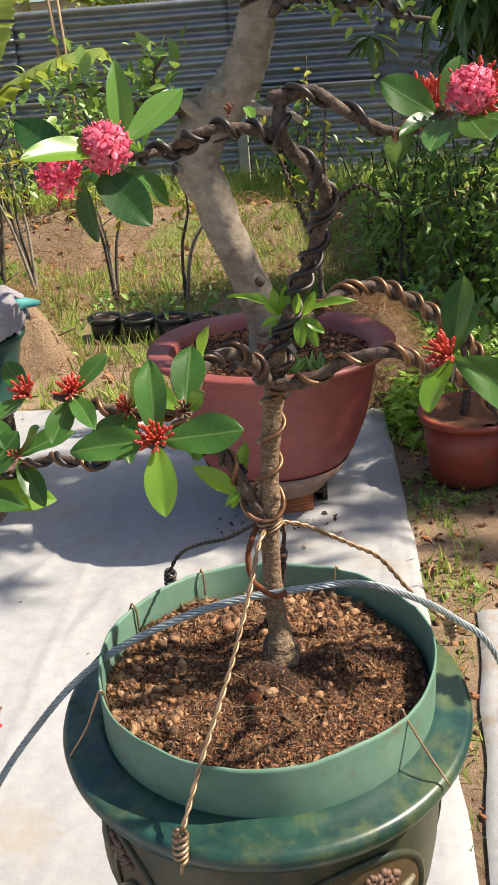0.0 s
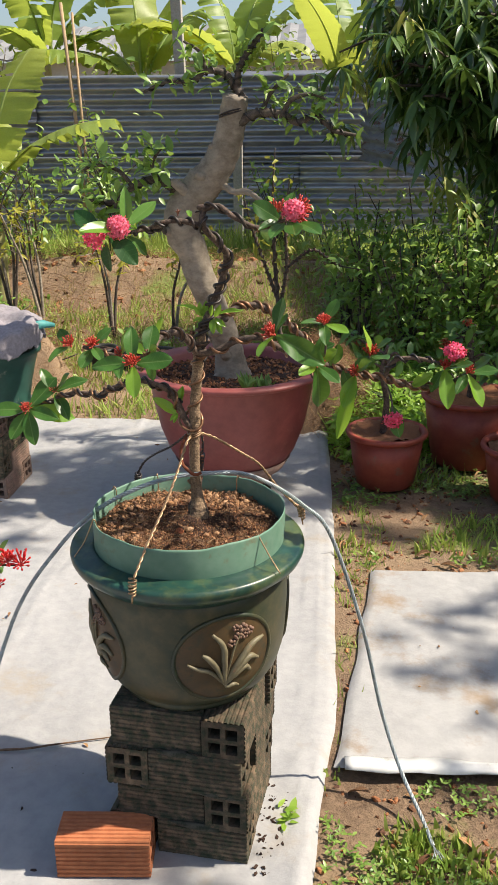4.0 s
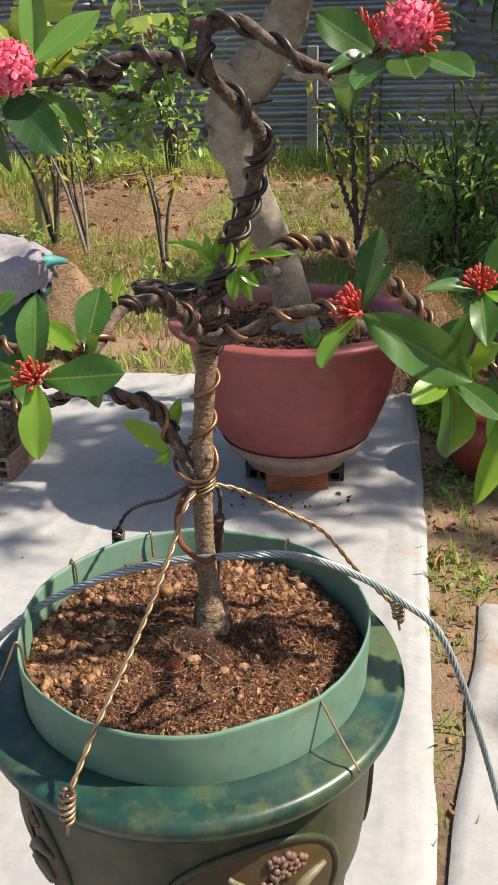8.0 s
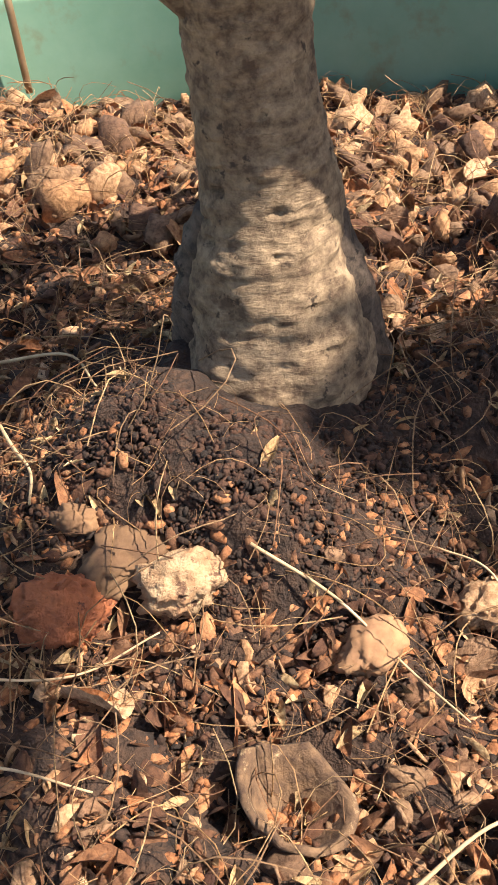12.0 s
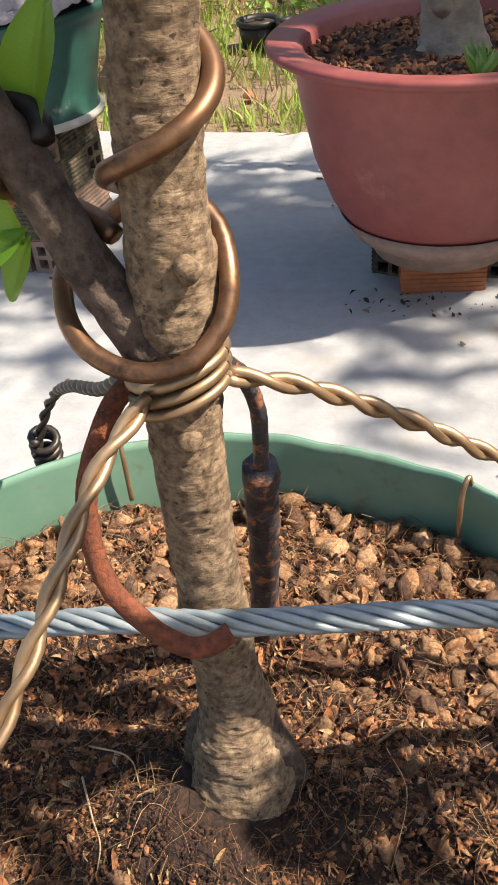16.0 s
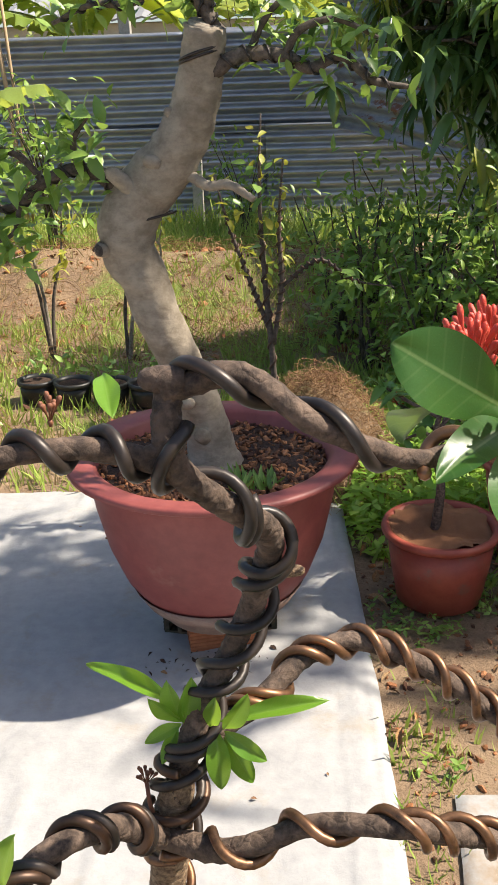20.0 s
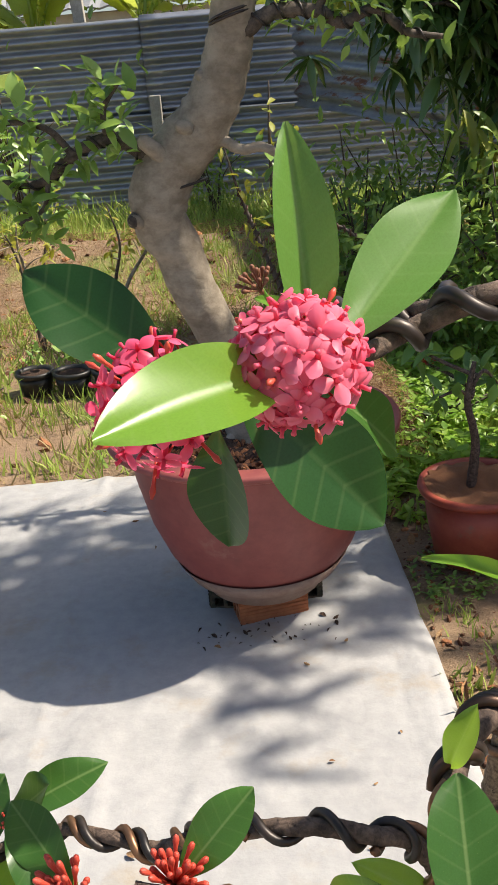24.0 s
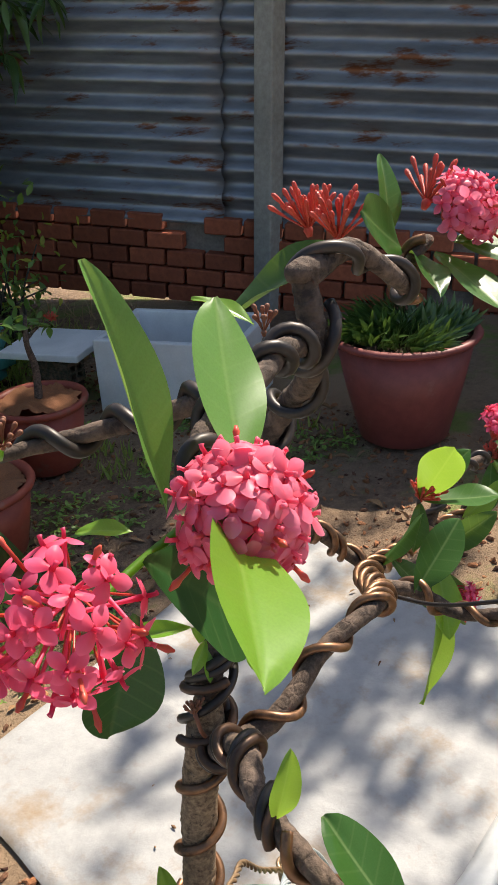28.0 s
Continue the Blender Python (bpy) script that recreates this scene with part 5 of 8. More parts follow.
# leaves of the bonsai
HERO = [leaf_shape(16, 8, 0.46, 0.12, 0.10, 0.3, 1.0, 1.0, 0.60), leaf_shape(16, 8, 0.42, 0.2, 0.2, 0.5, 1.0, 0.9, 0.62), leaf_shape(16, 8, 0.50, 0.10, -0.06, 0.4, 1.0, 1.1, 0.58)]


def hero_mesh(shape, mat, name="leaf"):
    return Geo().add(*shape).mesh(name, mat)


HERO_M = [hero_mesh(s, IXORA_LEAF) for s in HERO]
YOUNG_M = [hero_mesh(s, IXORA_YOUNG) for s in HERO]


def leaf(parent, base, tip, up, kind=0, young=False, wide=1.0, label=""):
    m, size = frame_to(base, tip, up)
    m = m @ Matrix.Diagonal((size, size * wide, size, 1))
    return part("leaf", (YOUNG_M if young else HERO_M)[kind], None, parent, label, m)


def leaf_as(base, tip, up, wide, fold, curl, young=False, label="", tone=None):
    """A large leaf with its own fold and curl."""
    m, size = frame_to(base, tip, up)
    me = hero_mesh(leaf_shape(18, 10, 0.44, fold, curl, 0.25, 1.0, 1.0, 0.66), tone or (IXORA_YOUNG if young else IXORA_LEAF))
    return part("leaf", me, None, ix, label, m @ Matrix.Diagonal((size, size * wide, size, 1)))


def floret_mesh(name, mat, petal=0.0057, tube=0.016, seed=0):
    """Four rounded petals on a slim tube with a tiny throat."""
    r = random.Random(seed)
    g = Geo().tube([(0, 0, -tube), (0, 0, -tube * 0.4), (0, 0, 0)], [0.0007, 0.0006, 0.0010], 5, False)
    for k in range(4):
        a = k * math.pi / 2 + r.uniform(-0.12, 0.12)
        tilt = r.uniform(-0.25, 0.3)
        vs, fs = [], []
        for i in range(8):
            t = i / 7
            w = petal * 0.40 * max(0.10, math.sin(math.pi * (0.07 + 0.91 * t ** 1.15))) ** 0.72
            for j in range(5):
                u = j / 2 - 1
                vs.append((0.0008 + petal * t, u * w, -0.10 * petal * u * u * math.sin(math.pi * t) + petal * (tilt * t - 0.22 * t * t) + 0.0003 * (1 - abs(u)) ** 2 * (1 - t)))
        for i in range(7):
            for j in range(4):
                q = i * 5 + j
                fs.append((q, q + 1, q + 6, q + 5))
        g.add(vs, fs, Matrix.Rotation(a, 4, "Z"))
    g.tube([(0, 0, 0), (0, 0, 0.0022), (0.0004, 0, 0.003)], [0.0007, 0.0006, 0.0008], 5)
    return g.mesh(name, mat)


FLORETS = [floret_mesh("floret", PETAL, seed=k) for k in range(3)]
FLORETS_PALE = [floret_mesh("floret", PETAL_PALE, seed=k + 5) for k in range(3)]


def dome(n, axis, spread, seed):
    """n directions spread evenly over a cap round the axis."""
    r = np.random.default_rng(seed)
    ax = Vector(axis).normalized()
    s = ax.orthogonal().normalized()
    o = ax.cross(s)
    out = []
    for i in range(n):
        c = 1 - (1 - math.cos(spread)) * (i + 0.5) / n
        a = i * 2.39996 + r.normal(0, 0.12)
        q = math.sqrt(max(0, 1 - c * c))
        out.append((ax * c + (s * math.cos(a) + o * math.sin(a)) * q + Vector(r.normal(0, 0.05, 3))).normalized())
    return out


def flower_head(parent, centre, axis, radius, n, spread, pale, seed, buds=6, flat=1.0, label="dense pink flower head"):
    """A globe of florets on thin red stalks rising from one stem tip."""
    c = Vector(centre)
    ax = Vector(axis).normalized()
    foot = c - ax * radius * 0.75
    g = Geo()
    dirs = dome(n, axis, spread, seed)
    tips = [c + d * radius * (flat + (1 - flat) * (1 - abs(d.dot(ax)))) for d in dirs]
    for t in tips:
        g.tube([foot, foot.lerp(t, 0.5), foot.lerp(t, 0.92)], [0.0004, 0.00035, 0.0004], 4, False)
    r = np.random.default_rng(seed + 1)
    for d in dome(buds, axis, spread * 1.05, seed + 9):
        a = c + d * radius * 0.7
        b = c + d * radius * r.uniform(1.2, 1.5)
        g.tube([a, a.lerp(b, 0.7), a.lerp(b, 0.85), b], [0.0005, 0.0007, 0.0011, 0.0004], 6)
    head = part("flower_head", g, BUD, parent, label)
    meshes = FLORETS_PALE if pale else FLORETS
    for i, (d, t) in enumerate(zip(dirs, tips)):
        q = d.to_track_quat("Z", "Y").to_matrix().to_4x4()
        s = r.uniform(0.88, 1.12)
        m = Matrix.Translation(t) @ q @ Matrix.Rotation(r.uniform(0, 6.28), 4, "Z") @ Euler((r.normal(0, 0.22), r.normal(0, 0.22), 0)).to_matrix().to_4x4() @ Matrix.Diagonal((s, s, s, 1))
        part("floret", meshes[i % 3], None, head, m=m)
    return head


def bud_mesh(name, mat, thick=1.0):
    g = Geo().tube([(0, 0, 0.05), (0, 0.012, 0.5), (0, 0.008, 0.72), (0, 0, 0.88), (0, 0, 0.96), (0, 0, 1.0)], [0.022, 0.027, 0.042 * thick, 0.066 * thick, 0.054 * thick, 0.012], 7)
    return g.mesh(name, mat)


BUDS = {BUD.name: bud_mesh("bud", BUD), BUD_DRY.name: bud_mesh("bud", BUD_DRY, 1.5), RED_PETAL.name: bud_mesh("bud", RED_PETAL, 1.6)}


def bud_head(parent, foot, axis, size, n, seed, mat=BUD, spread=0.85, label="cluster of slender red flower buds"):
    """Slender buds rising from one knot, each a piece of its own."""
    r = np.random.default_rng(seed)
    f = Vector(foot)
    ax = Vector(axis).normalized()
    head = part("bud_cluster", Geo().tube([f - ax * size * 0.15, f, f + ax * size * 0.12], [size * 0.06, size * 0.11, size * 0.05], 8), mat, parent, label)
    for d in dome(n, axis, spread, seed):
        ln = size * r.uniform(0.72, 1.1)
        q = d.to_track_quat("Z", "Y").to_matrix().to_4x4() @ Matrix.Rotation(r.uniform(0, 6.28), 4, "Z")
        part("bud", BUDS[mat.name], None, head, m=Matrix.Translation(f) @ q @ Matrix.Diagonal((min(size, 0.023), min(size, 0.023), ln, 1)))
    return head


# upper left: the pink globe, a looser head beside it and their leaves
flower_head(ix, (-0.094, -0.116, 1.222), (-0.25, -0.85, 0.55), 0.0178, 66, 1.8, True, 21, 6)
flower_head(ix, (-0.1345, -0.0905, 1.2055), (-0.72, -0.6, 0.15), 0.0205, 28, 1.7, False, 22, 10, label="loose deep pink flower head with open buds")
part("stalk", Geo().tube(spline([(-0.088, -0.094, 1.211), (-0.105, -0.09, 1.206), (-0.124, -0.09, 1.203)], 5), 0.0014, 6), IXORA_YOUNG, ix)
# two leaves in the lighter sunlit tone
leaf_as((-0.0868, -0.0830, 1.2085), (-0.0895, -0.0681, 1.2834), (0.17, -0.62, 0.77), 0.60, 0.20, 0.03, False, "upright green leaf, coloured pale as sunlit", IXORA_LIT)
leaf_as((-0.0817, -0.1085, 1.2245), (-0.0400, -0.0665, 1.2565), (-0.45, -0.85, 0.0), 0.86, 0.06, -0.05, False, "green leaf beside the flower heads, coloured pale as sunlit", IXORA_LIT)
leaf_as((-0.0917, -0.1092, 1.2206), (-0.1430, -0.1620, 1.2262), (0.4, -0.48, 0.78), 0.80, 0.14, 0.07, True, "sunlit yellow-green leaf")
# three leaves whose shade is painted in by the darker tone
leaf_as((-0.1301, -0.0797, 1.210), (-0.1783, -0.0578, 1.2441), (-0.58, -0.30, 0.76), 1.05, 0.14, 0.04, False, "glossy green leaf, coloured dark as shaded", IXORA_SHADED)
leaf_as((-0.1181, -0.0977, 1.199), (-0.1192, -0.0802, 1.1475), (-0.5, -0.86, 0.04), 0.97, 0.2, 0.02, False, "green leaf hanging below the flower heads, coloured dark as shaded", IXORA_SHADED)
leaf_as((-0.1120, -0.0975, 1.2125), (-0.0680, -0.1025, 1.1630), (0.05, -0.80, 0.55), 1.15, 0.12, 0.05, False, "broad green leaf behind the flower heads, coloured dark as shaded", IXORA_SHADED)
leaf(ix, (-0.086, -0.088, 1.205), (-0.052, -0.072, 1.176), (0.4, -0.6, 0.6), 1)
for b, t, u in (((-0.088, -0.002, 1.208), (-0.112, 0.010, 1.222), (-0.2, -0.4, 1)), ((-0.088, -0.002, 1.208), (-0.118, -0.014, 1.204), (0, 0, 1)),
                ((-0.088, -0.002, 1.208), (-0.078, 0.004, 1.240), (-0.8, -0.6, 0.1)), ((-0.086, -0.004, 1.208), (-0.096, -0.010, 1.226), (-0.8, -0.6, 0.1)), ((-0.104, -0.086, 1.213), (-0.122, -0.066, 1.22), (0, -0.4, 1))):
    leaf(ix, b, Vector(b).lerp(Vector(t), 0.55), u, 1, True)
bud_head(ix, (-0.100, -0.030, 1.224), (-0.4, -0.2, 0.9), 0.010, 18, 31, BUD_DRY, 1.0)
part("bud_stalk", Geo().tube([(-0.088, -0.004, 1.208), (-0.096, -0.022, 1.216), (-0.100, -0.030, 1.225)], 0.0009, 6), IXORA_YOUNG, ix)
# upper right flower
bud_head(ix, (0.150, 0.002, 1.228), (-0.1, -0.1, 1), 0.028, 22, 32, BUD, 0.75)
bud_head(ix, (0.165, 0.03, 1.228), (0.0, 0.2, 1), 0.026, 24, 33, BUD, 0.9)
flower_head(ix, (0.182, -0.052, 1.240), (-0.1, -0.75, 0.6), 0.019, 40, 1.5, True, 23, 4)
bud_head(ix, (0.180, -0.046, 1.238), (0.9, -0.35, -0.1), 0.030, 22, 34, BUD, 0.7)
bud_head(ix, (0.186, -0.03, 1.242), (0.75, 0.0, 0.6), 0.025, 20, 35, BUD, 0.8)
for b, t, u, k, w in (((0.160, -0.030, 1.224), (0.113, -0.030, 1.252), (-0.1, -0.9, 0.5), 2, 1.15), ((0.166, -0.045, 1.222), (0.146, -0.092, 1.208), (-0.2, -0.7, 0.7), 0, 1.0),
                      ((0.178, -0.055, 1.225), (0.186, -0.112, 1.207), (0, -0.8, 0.6), 2, 1.0), ((0.186, -0.045, 1.224), (0.225, -0.095, 1.215), (0.3, -0.7, 0.6), 0, 1.0),
                      ((0.165, -0.020, 1.228), (0.180, -0.01, 1.268), (0, -0.9, 0.4), 0, 1.0), ((0.155, -0.01, 1.226), (0.126, 0.078, 1.19), (-0.4, 0.1, 0.9), 1, 0.8),
                      ((0.160, -0.035, 1.222), (0.128, -0.070, 1.222), (-0.1, -0.6, 0.8), 1, 0.9)):
    leaf(ix, b, t, u, k, wide=w)
# new shoots on the trunk
for b, t, u, w in (((0.016, 0.004, 1.058), (-0.032, 0.024, 1.074), (0, -0.5, 1), 0.58), ((0.018, 0.0, 1.052), (0.012, -0.012, 1.078), (-0.3, -0.9, 0.2), 1.3), ((0.020, -0.002, 1.052), (0.026, -0.013, 1.080), (0.2, -0.9, 0.3), 1.2),
                ((0.018, 0.0, 1.050), (0.000, -0.008, 1.046), (0, -0.7, 0.8), 1.2), ((0.018, 0.0, 1.052), (0.004, -0.010, 1.068), (-0.3, -0.9, 0.2), 1.25), ((0.016, 0.0, 1.048), (0.008, -0.012, 1.036), (-0.2, -0.9, 0.3), 1.2),
                ((0.036, -0.002, 1.046), (0.086, -0.002, 1.062), (0, -0.6, 0.9), 0.58), ((0.038, -0.004, 1.044), (0.050, -0.014, 1.066), (0.2, -0.9, 0.2), 1.3), ((0.034, -0.004, 1.044), (0.036, -0.018, 1.018), (0, -0.95, 0.2), 1.35),
                ((0.038, -0.004, 1.043), (0.058, -0.012, 1.030), (0.3, -0.9, 0.2), 1.25), ((0.032, -0.004, 1.046), (0.034, -0.015, 1.066), (-0.2, -0.9, 0.1), 1.3), ((0.038, -0.004, 1.040), (0.052, -0.012, 1.016), (0.2, -0.9, 0.2), 1.2)):
    up = Vector((0.005, 0.004, 0.012)) if b[0] > 0.03 else Vector((0.004, 0.007, 0.004))
    leaf(ix, Vector(b) + up, Vector(b).lerp(Vector(t), 1.0 if w < 1 else 0.98) + up, u, 1, True, w * 0.72)
bud_head(ix, (0.003, 0.002, 1.022), (0, 0, 1), 0.010, 12, 36, BUD_DRY, 0.7)
part("bud_stalk", Geo().tube([(0.008, -0.004, 1.0), (0.004, 0.0, 1.012), (0.003, 0.002, 1.024)], 0.0012, 6), BUD_DRY, ix)
for b, t, u in (((-0.030, 0.004, 0.874), (-0.068, -0.002, 0.910), (0.2, -0.7, 0.6)), ((-0.028, 0.004, 0.876), (-0.038, 0.0, 0.860), (-0.2, -0.9, 0.2)), ((-0.027, 0.010, 0.888), (-0.022, 0.012, 0.926), (-0.3, -0.9, 0.2)),
                ((-0.028, 0.004, 0.878), (-0.043, -0.006, 0.868), (0, -0.6, 0.7)), ((-0.043, -0.080, 1.042), (-0.038, -0.088, 1.074), (-0.6, -0.7, 0.2)), ((0.005, -0.020, 1.24), (0.012, -0.045, 1.236), (0, 0, 1))):
    leaf(ix, b, t, u, 1, True, 0.9)
bud_head(ix, (-0.006, -0.062, 1.236), (0, 0, 1), 0.010, 9, 37, BUD_DRY, 0.6)


def rosette(foot, axis, tips, buds=30, size=0.02, seed=0, young=(), ups=None, head=True, mat=BUD):
    for i, t in enumerate(tips):
        b = Vector(foot)
        d = (Vector(t) - b)
        up = (Vector(axis) * 1.0 - d.normalized() * 0.2)
        leaf(ix, b + d.normalized() * 0.003, t, up, (i + seed) % 3, i in young)
    if head:
        bud_head(ix, foot, axis, size * 0.9, buds, seed + 40, mat)


rosette((-0.061, -0.216, 1.028), (0, -0.75, 0.65), ((-0.066, -0.196, 1.084), (0.003, -0.217, 1.033), (-0.055, -0.250, 0.985), (-0.126, -0.222, 1.028)), 40, 0.022, 1, (2,))
rosette((-0.050, -0.150, 1.024), (0.1, -0.8, 0.6), ((-0.047, -0.104, 1.062), (-0.084, -0.135, 1.045), (-0.040, -0.160, 0.985), (-0.030, -0.165, 1.045)), 24, 0.014, 2, (1,), mat=BUD_DRY)
rosette((-0.150, -0.110, 1.028), (0.1, -0.5, 0.9), ((-0.120, -0.100, 1.060), (-0.125, -0.150, 1.02), (-0.160, -0.150, 1.0)), 34, 0.022, 3)
rosette((-0.185, -0.113, 1.030), (-0.3, -0.5, 0.8), ((-0.215, -0.150, 1.02), (-0.210, -0.085, 1.05)), 30, 0.022, 4)
rosette((-0.100, -0.125, 1.018), (-0.1, -0.7, 0.7), ((-0.075, -0.150, 1.060), (-0.130, -0.150, 1.0), (-0.095, -0.175, 1.0)), 26, 0.018, 5)
rosette((-0.322, 0.046, 0.868), (-0.1, -0.75, 0.6), ((-0.390, 0.030, 0.872), (-0.262, 0.020, 0.862), (-0.350, 0.020, 0.815), (-0.305, 0.010, 0.810), (-0.235, 0.050, 0.855), (-0.270, 0.080, 0.92)), 40, 0.020, 6, (4,))
rosette((-0.275, 0.070, 0.895), (0.1, -0.5, 0.9), ((-0.215, 0.08, 0.925), (-0.235, 0.05, 0.935), (-0.300, 0.08, 0.94), (-0.240, 0.03, 0.86)), 24, 0.016, 7)
# right side
rosette((0.155, -0.158, 1.062), (-0.7, -0.5, 0.6), ((0.170, -0.127, 1.114), (0.130, -0.210, 1.044), (0.236, -0.170, 1.018), (0.176, -0.135, 1.09)), 40, 0.024, 8, (1,))
rosette((0.222, -0.118, 1.002), (0.1, -0.6, 0.8), ((0.196, -0.160, 1.00), (0.232, -0.128, 1.052), (0.256, -0.125, 1.03), (0.26, -0.15, 0.985), (0.235, -0.10, 0.92)), 34, 0.022, 9, (0, 2))
rosette((0.233, -0.185, 1.085), (0, -0.4, 0.9), ((0.200, -0.200, 1.095), (0.255, -0.170, 1.120), (0.270, -0.210, 1.08), (0.235, -0.230, 1.07)), 34, 0.02, 10, (2,))
part("stem", Geo().tube(spline([(0.224, -0.08, 0.98), (0.236, -0.13, 1.03), (0.233, -0.185, 1.085)], 6), 0.0018, 6), DARK_BARK, ix)
rosette((0.318, 0.035, 0.982), (0.1, -0.4, 0.9), ((0.300, 0.0, 1.04), (0.350, 0.01, 1.02), (0.285, 0.02, 0.96), (0.345, -0.02, 0.985)), 36, 0.024, 11, (0,))
part("stem", Geo().tube(spline([(0.300, 0.040, 0.945), (0.312, 0.036, 0.965), (0.318, 0.035, 0.985)], 5), 0.0018, 6), DARK_BARK, ix)
rosette((0.292, 0.010, 0.955), (-0.2, -0.7, 0.6), ((0.27, -0.02, 0.90), (0.31, -0.03, 0.99)), 36, 0.022, 12, (0,))
leaf(ix, (0.290, 0.008, 0.950), (0.262, -0.02, 0.838), (0, -1, 0.2), 1, True, 0.5, "long pale green hanging leaf, half rolled")
rosette((0.450, 0.03, 0.960), (0, -0.3, 0.9), ((0.42, 0.0, 0.975), (0.485, -0.01, 0.985), (0.425, 0.02, 0.92), (0.455, -0.02, 0.905), (0.50, 0.02, 0.97)), 30, 0.02, 13, (3,))
flower_head(ix, (0.466, 0.03, 0.985), (0, -0.4, 0.9), 0.020, 34, 1.4, False, 24, 8)
rosette((0.490, 0.03, 0.952), (0.3, -0.4, 0.8), ((0.53, 0.01, 0.985), (0.52, 0.0, 0.90), (0.47, -0.01, 0.93), (0.545, 0.03, 0.955)), 30, 0.022, 14, (1,))
flower_head(ix, (0.362, 0.02, 0.868), (0, -0.6, -0.4), 0.017, 26, 1.5, False, 25, 8, label="small hanging deep pink flower head")
part("stem", Geo().tube(spline([(0.345, 0.040, 0.935), (0.358, 0.035, 0.905), (0.362, 0.024, 0.875)], 5), 0.0018, 6), DARK_BARK, ix)
leaf(ix, (0.360, 0.03, 0.89), (0.375, 0.01, 0.835), (0, -1, 0.2), 0)
leaf(ix, (0.395, 0.033, 0.925), (0.42, 0.005, 0.955), (0, -0.8, 0.5), 1, True)
# leaves below the near right limb
for b, t, u in (((0.20, -0.02, 0.985), (0.25, -0.03, 1.02), (0, -0.6, 0.8)), ((0.25, 0.035, 0.96), (0.262, 0.0, 1.005), (0.3, -0.7, 0.4)), ((0.27, 0.035, 0.955), (0.29, 0.0, 0.91), (0, -0.8, 0.5))):
    leaf(ix, b, t, u, 0)

# ---- tie wires, iron ring, rod and steel rope ----
def twisted(pts, r, turns, name, label, category, mat):
    s = [(*p, 0.0) for p in pts]
    t = thing(name, pts[0], label, category)
    for ph in (0.0, math.pi):
        c = coil(s, r * 1.02, turns, ph, per_turn=10)
        part("strand", Geo().tube(c, r, 7), mat, t)
    return t


tie_front = twisted(((-0.004, -0.001, 0.838), (-0.012, -0.022, 0.826), (-0.020, -0.055, 0.797), (-0.038, -0.110, 0.748), (-0.062, -0.170, 0.697), (-0.079, -0.216, 0.655)), 0.0015, 10,
                    "tie_wire", "twisted copper wire from the trunk to the pot rim", "wire", TIE_WIRE)
tie_right = twisted(((0.011, 0.014, 0.836), (0.030, 0.026, 0.826), (0.055, 0.044, 0.805), (0.085, 0.06, 0.780), (0.115, 0.078, 0.752), (0.150, 0.09, 0.700), (0.190, 0.096, 0.655)), 0.0015, 10,
                    "tie_wire", "twisted copper wire from the trunk to the pot rim", "wire", TIE_WIRE)
tie_left = twisted(((-0.010, 0.016, 0.838), (-0.050, 0.06, 0.795), (-0.090, 0.105, 0.762), (-0.118, 0.135, 0.735), (-0.132, 0.142, 0.715), (-0.143, 0.143, 0.690)), 0.0014, 11,
                   "tie_wire", "twisted dark wire from the trunk to the pot rim", "wire", BLACK_WIRE)
for t, c, mat in ((tie_front, (-0.080, -0.218, 0.645), TIE_WIRE), (tie_right, (0.193, 0.098, 0.648), TIE_WIRE), (tie_left, (-0.137, 0.145, 0.690), BLACK_WIRE)):
    out = Vector((c[0] - PC[0], c[1] - PC[1], 0)).normalized()
    rows = [(c[0], c[1], c[2] + 0.012, 0.003), (c[0] + out.x * 0.004, c[1] + out.y * 0.004, c[2], 0.003), (c[0] + out.x * 0.006, c[1] + out.y * 0.006, c[2] - 0.018, 0.002)]
    part("knot", Geo().tube(coil([(*q[:3], q[3] + 0.0014) for q in rows], 0.0019, 5, 0, per_turn=12), 0.0020, 7), mat, t)
    part("wire_tail", Geo().tube([(c[0] + out.x * 0.004, c[1] + out.y * 0.004, c[2] - 0.012), (c[0] + out.x * 0.008, c[1] + out.y * 0.008, c[2] - 0.032)], 0.0016, 6), mat, t)
for k in range(3):
    ring = [(-0.001 + 0.0124 * math.cos(a), 0.0125 + 0.0124 * math.sin(a), 0.832 + 0.004 * k + 0.004 * math.cos(a)) for a in np.linspace(0, 2 * math.pi, 25)]
    part("wrap", Geo().tube(ring, 0.0015, 7, False), TIE_WIRE, tie_front)

ring = thing("iron_ring", (0.0, 0.0, 0.79), "rust-brown iron ring slung round the trunk and rope", "iron ring")
pts = [(-0.008, 0.014, 0.838), (-0.017, 0.004, 0.830), (-0.024, -0.006, 0.808), (-0.021, -0.012, 0.785), (-0.011, -0.015, 0.774), (-0.002, -0.0155, 0.767), (0.006, -0.014, 0.765), (0.0125, -0.009, 0.767)]
part("hoop", Geo().tube(spline(pts, 8), 0.0030, 10, True, 0.1), RUST, ring)
pts = [(0.008, 0.018, 0.838), (0.011, 0.026, 0.828), (0.012, 0.033, 0.812), (0.0105, 0.037, 0.797), (0.0085, 0.041, 0.780)]
part("hoop", Geo().tube(spline(pts, 8), 0.0024, 10, True, 0.1), ROD, ring)
rod = solo("iron_rod", Geo().tube(spline([(-0.010, 0.082, 0.645), (-0.005, 0.071, 0.69), (0.003, 0.054, 0.745), (0.009, 0.039, 0.787)], 8), 0.0056, 14, True, 0.22, 9), ROD,
           "stained rusty iron rod stuck in the potting mix beside the trunk", "iron rod")

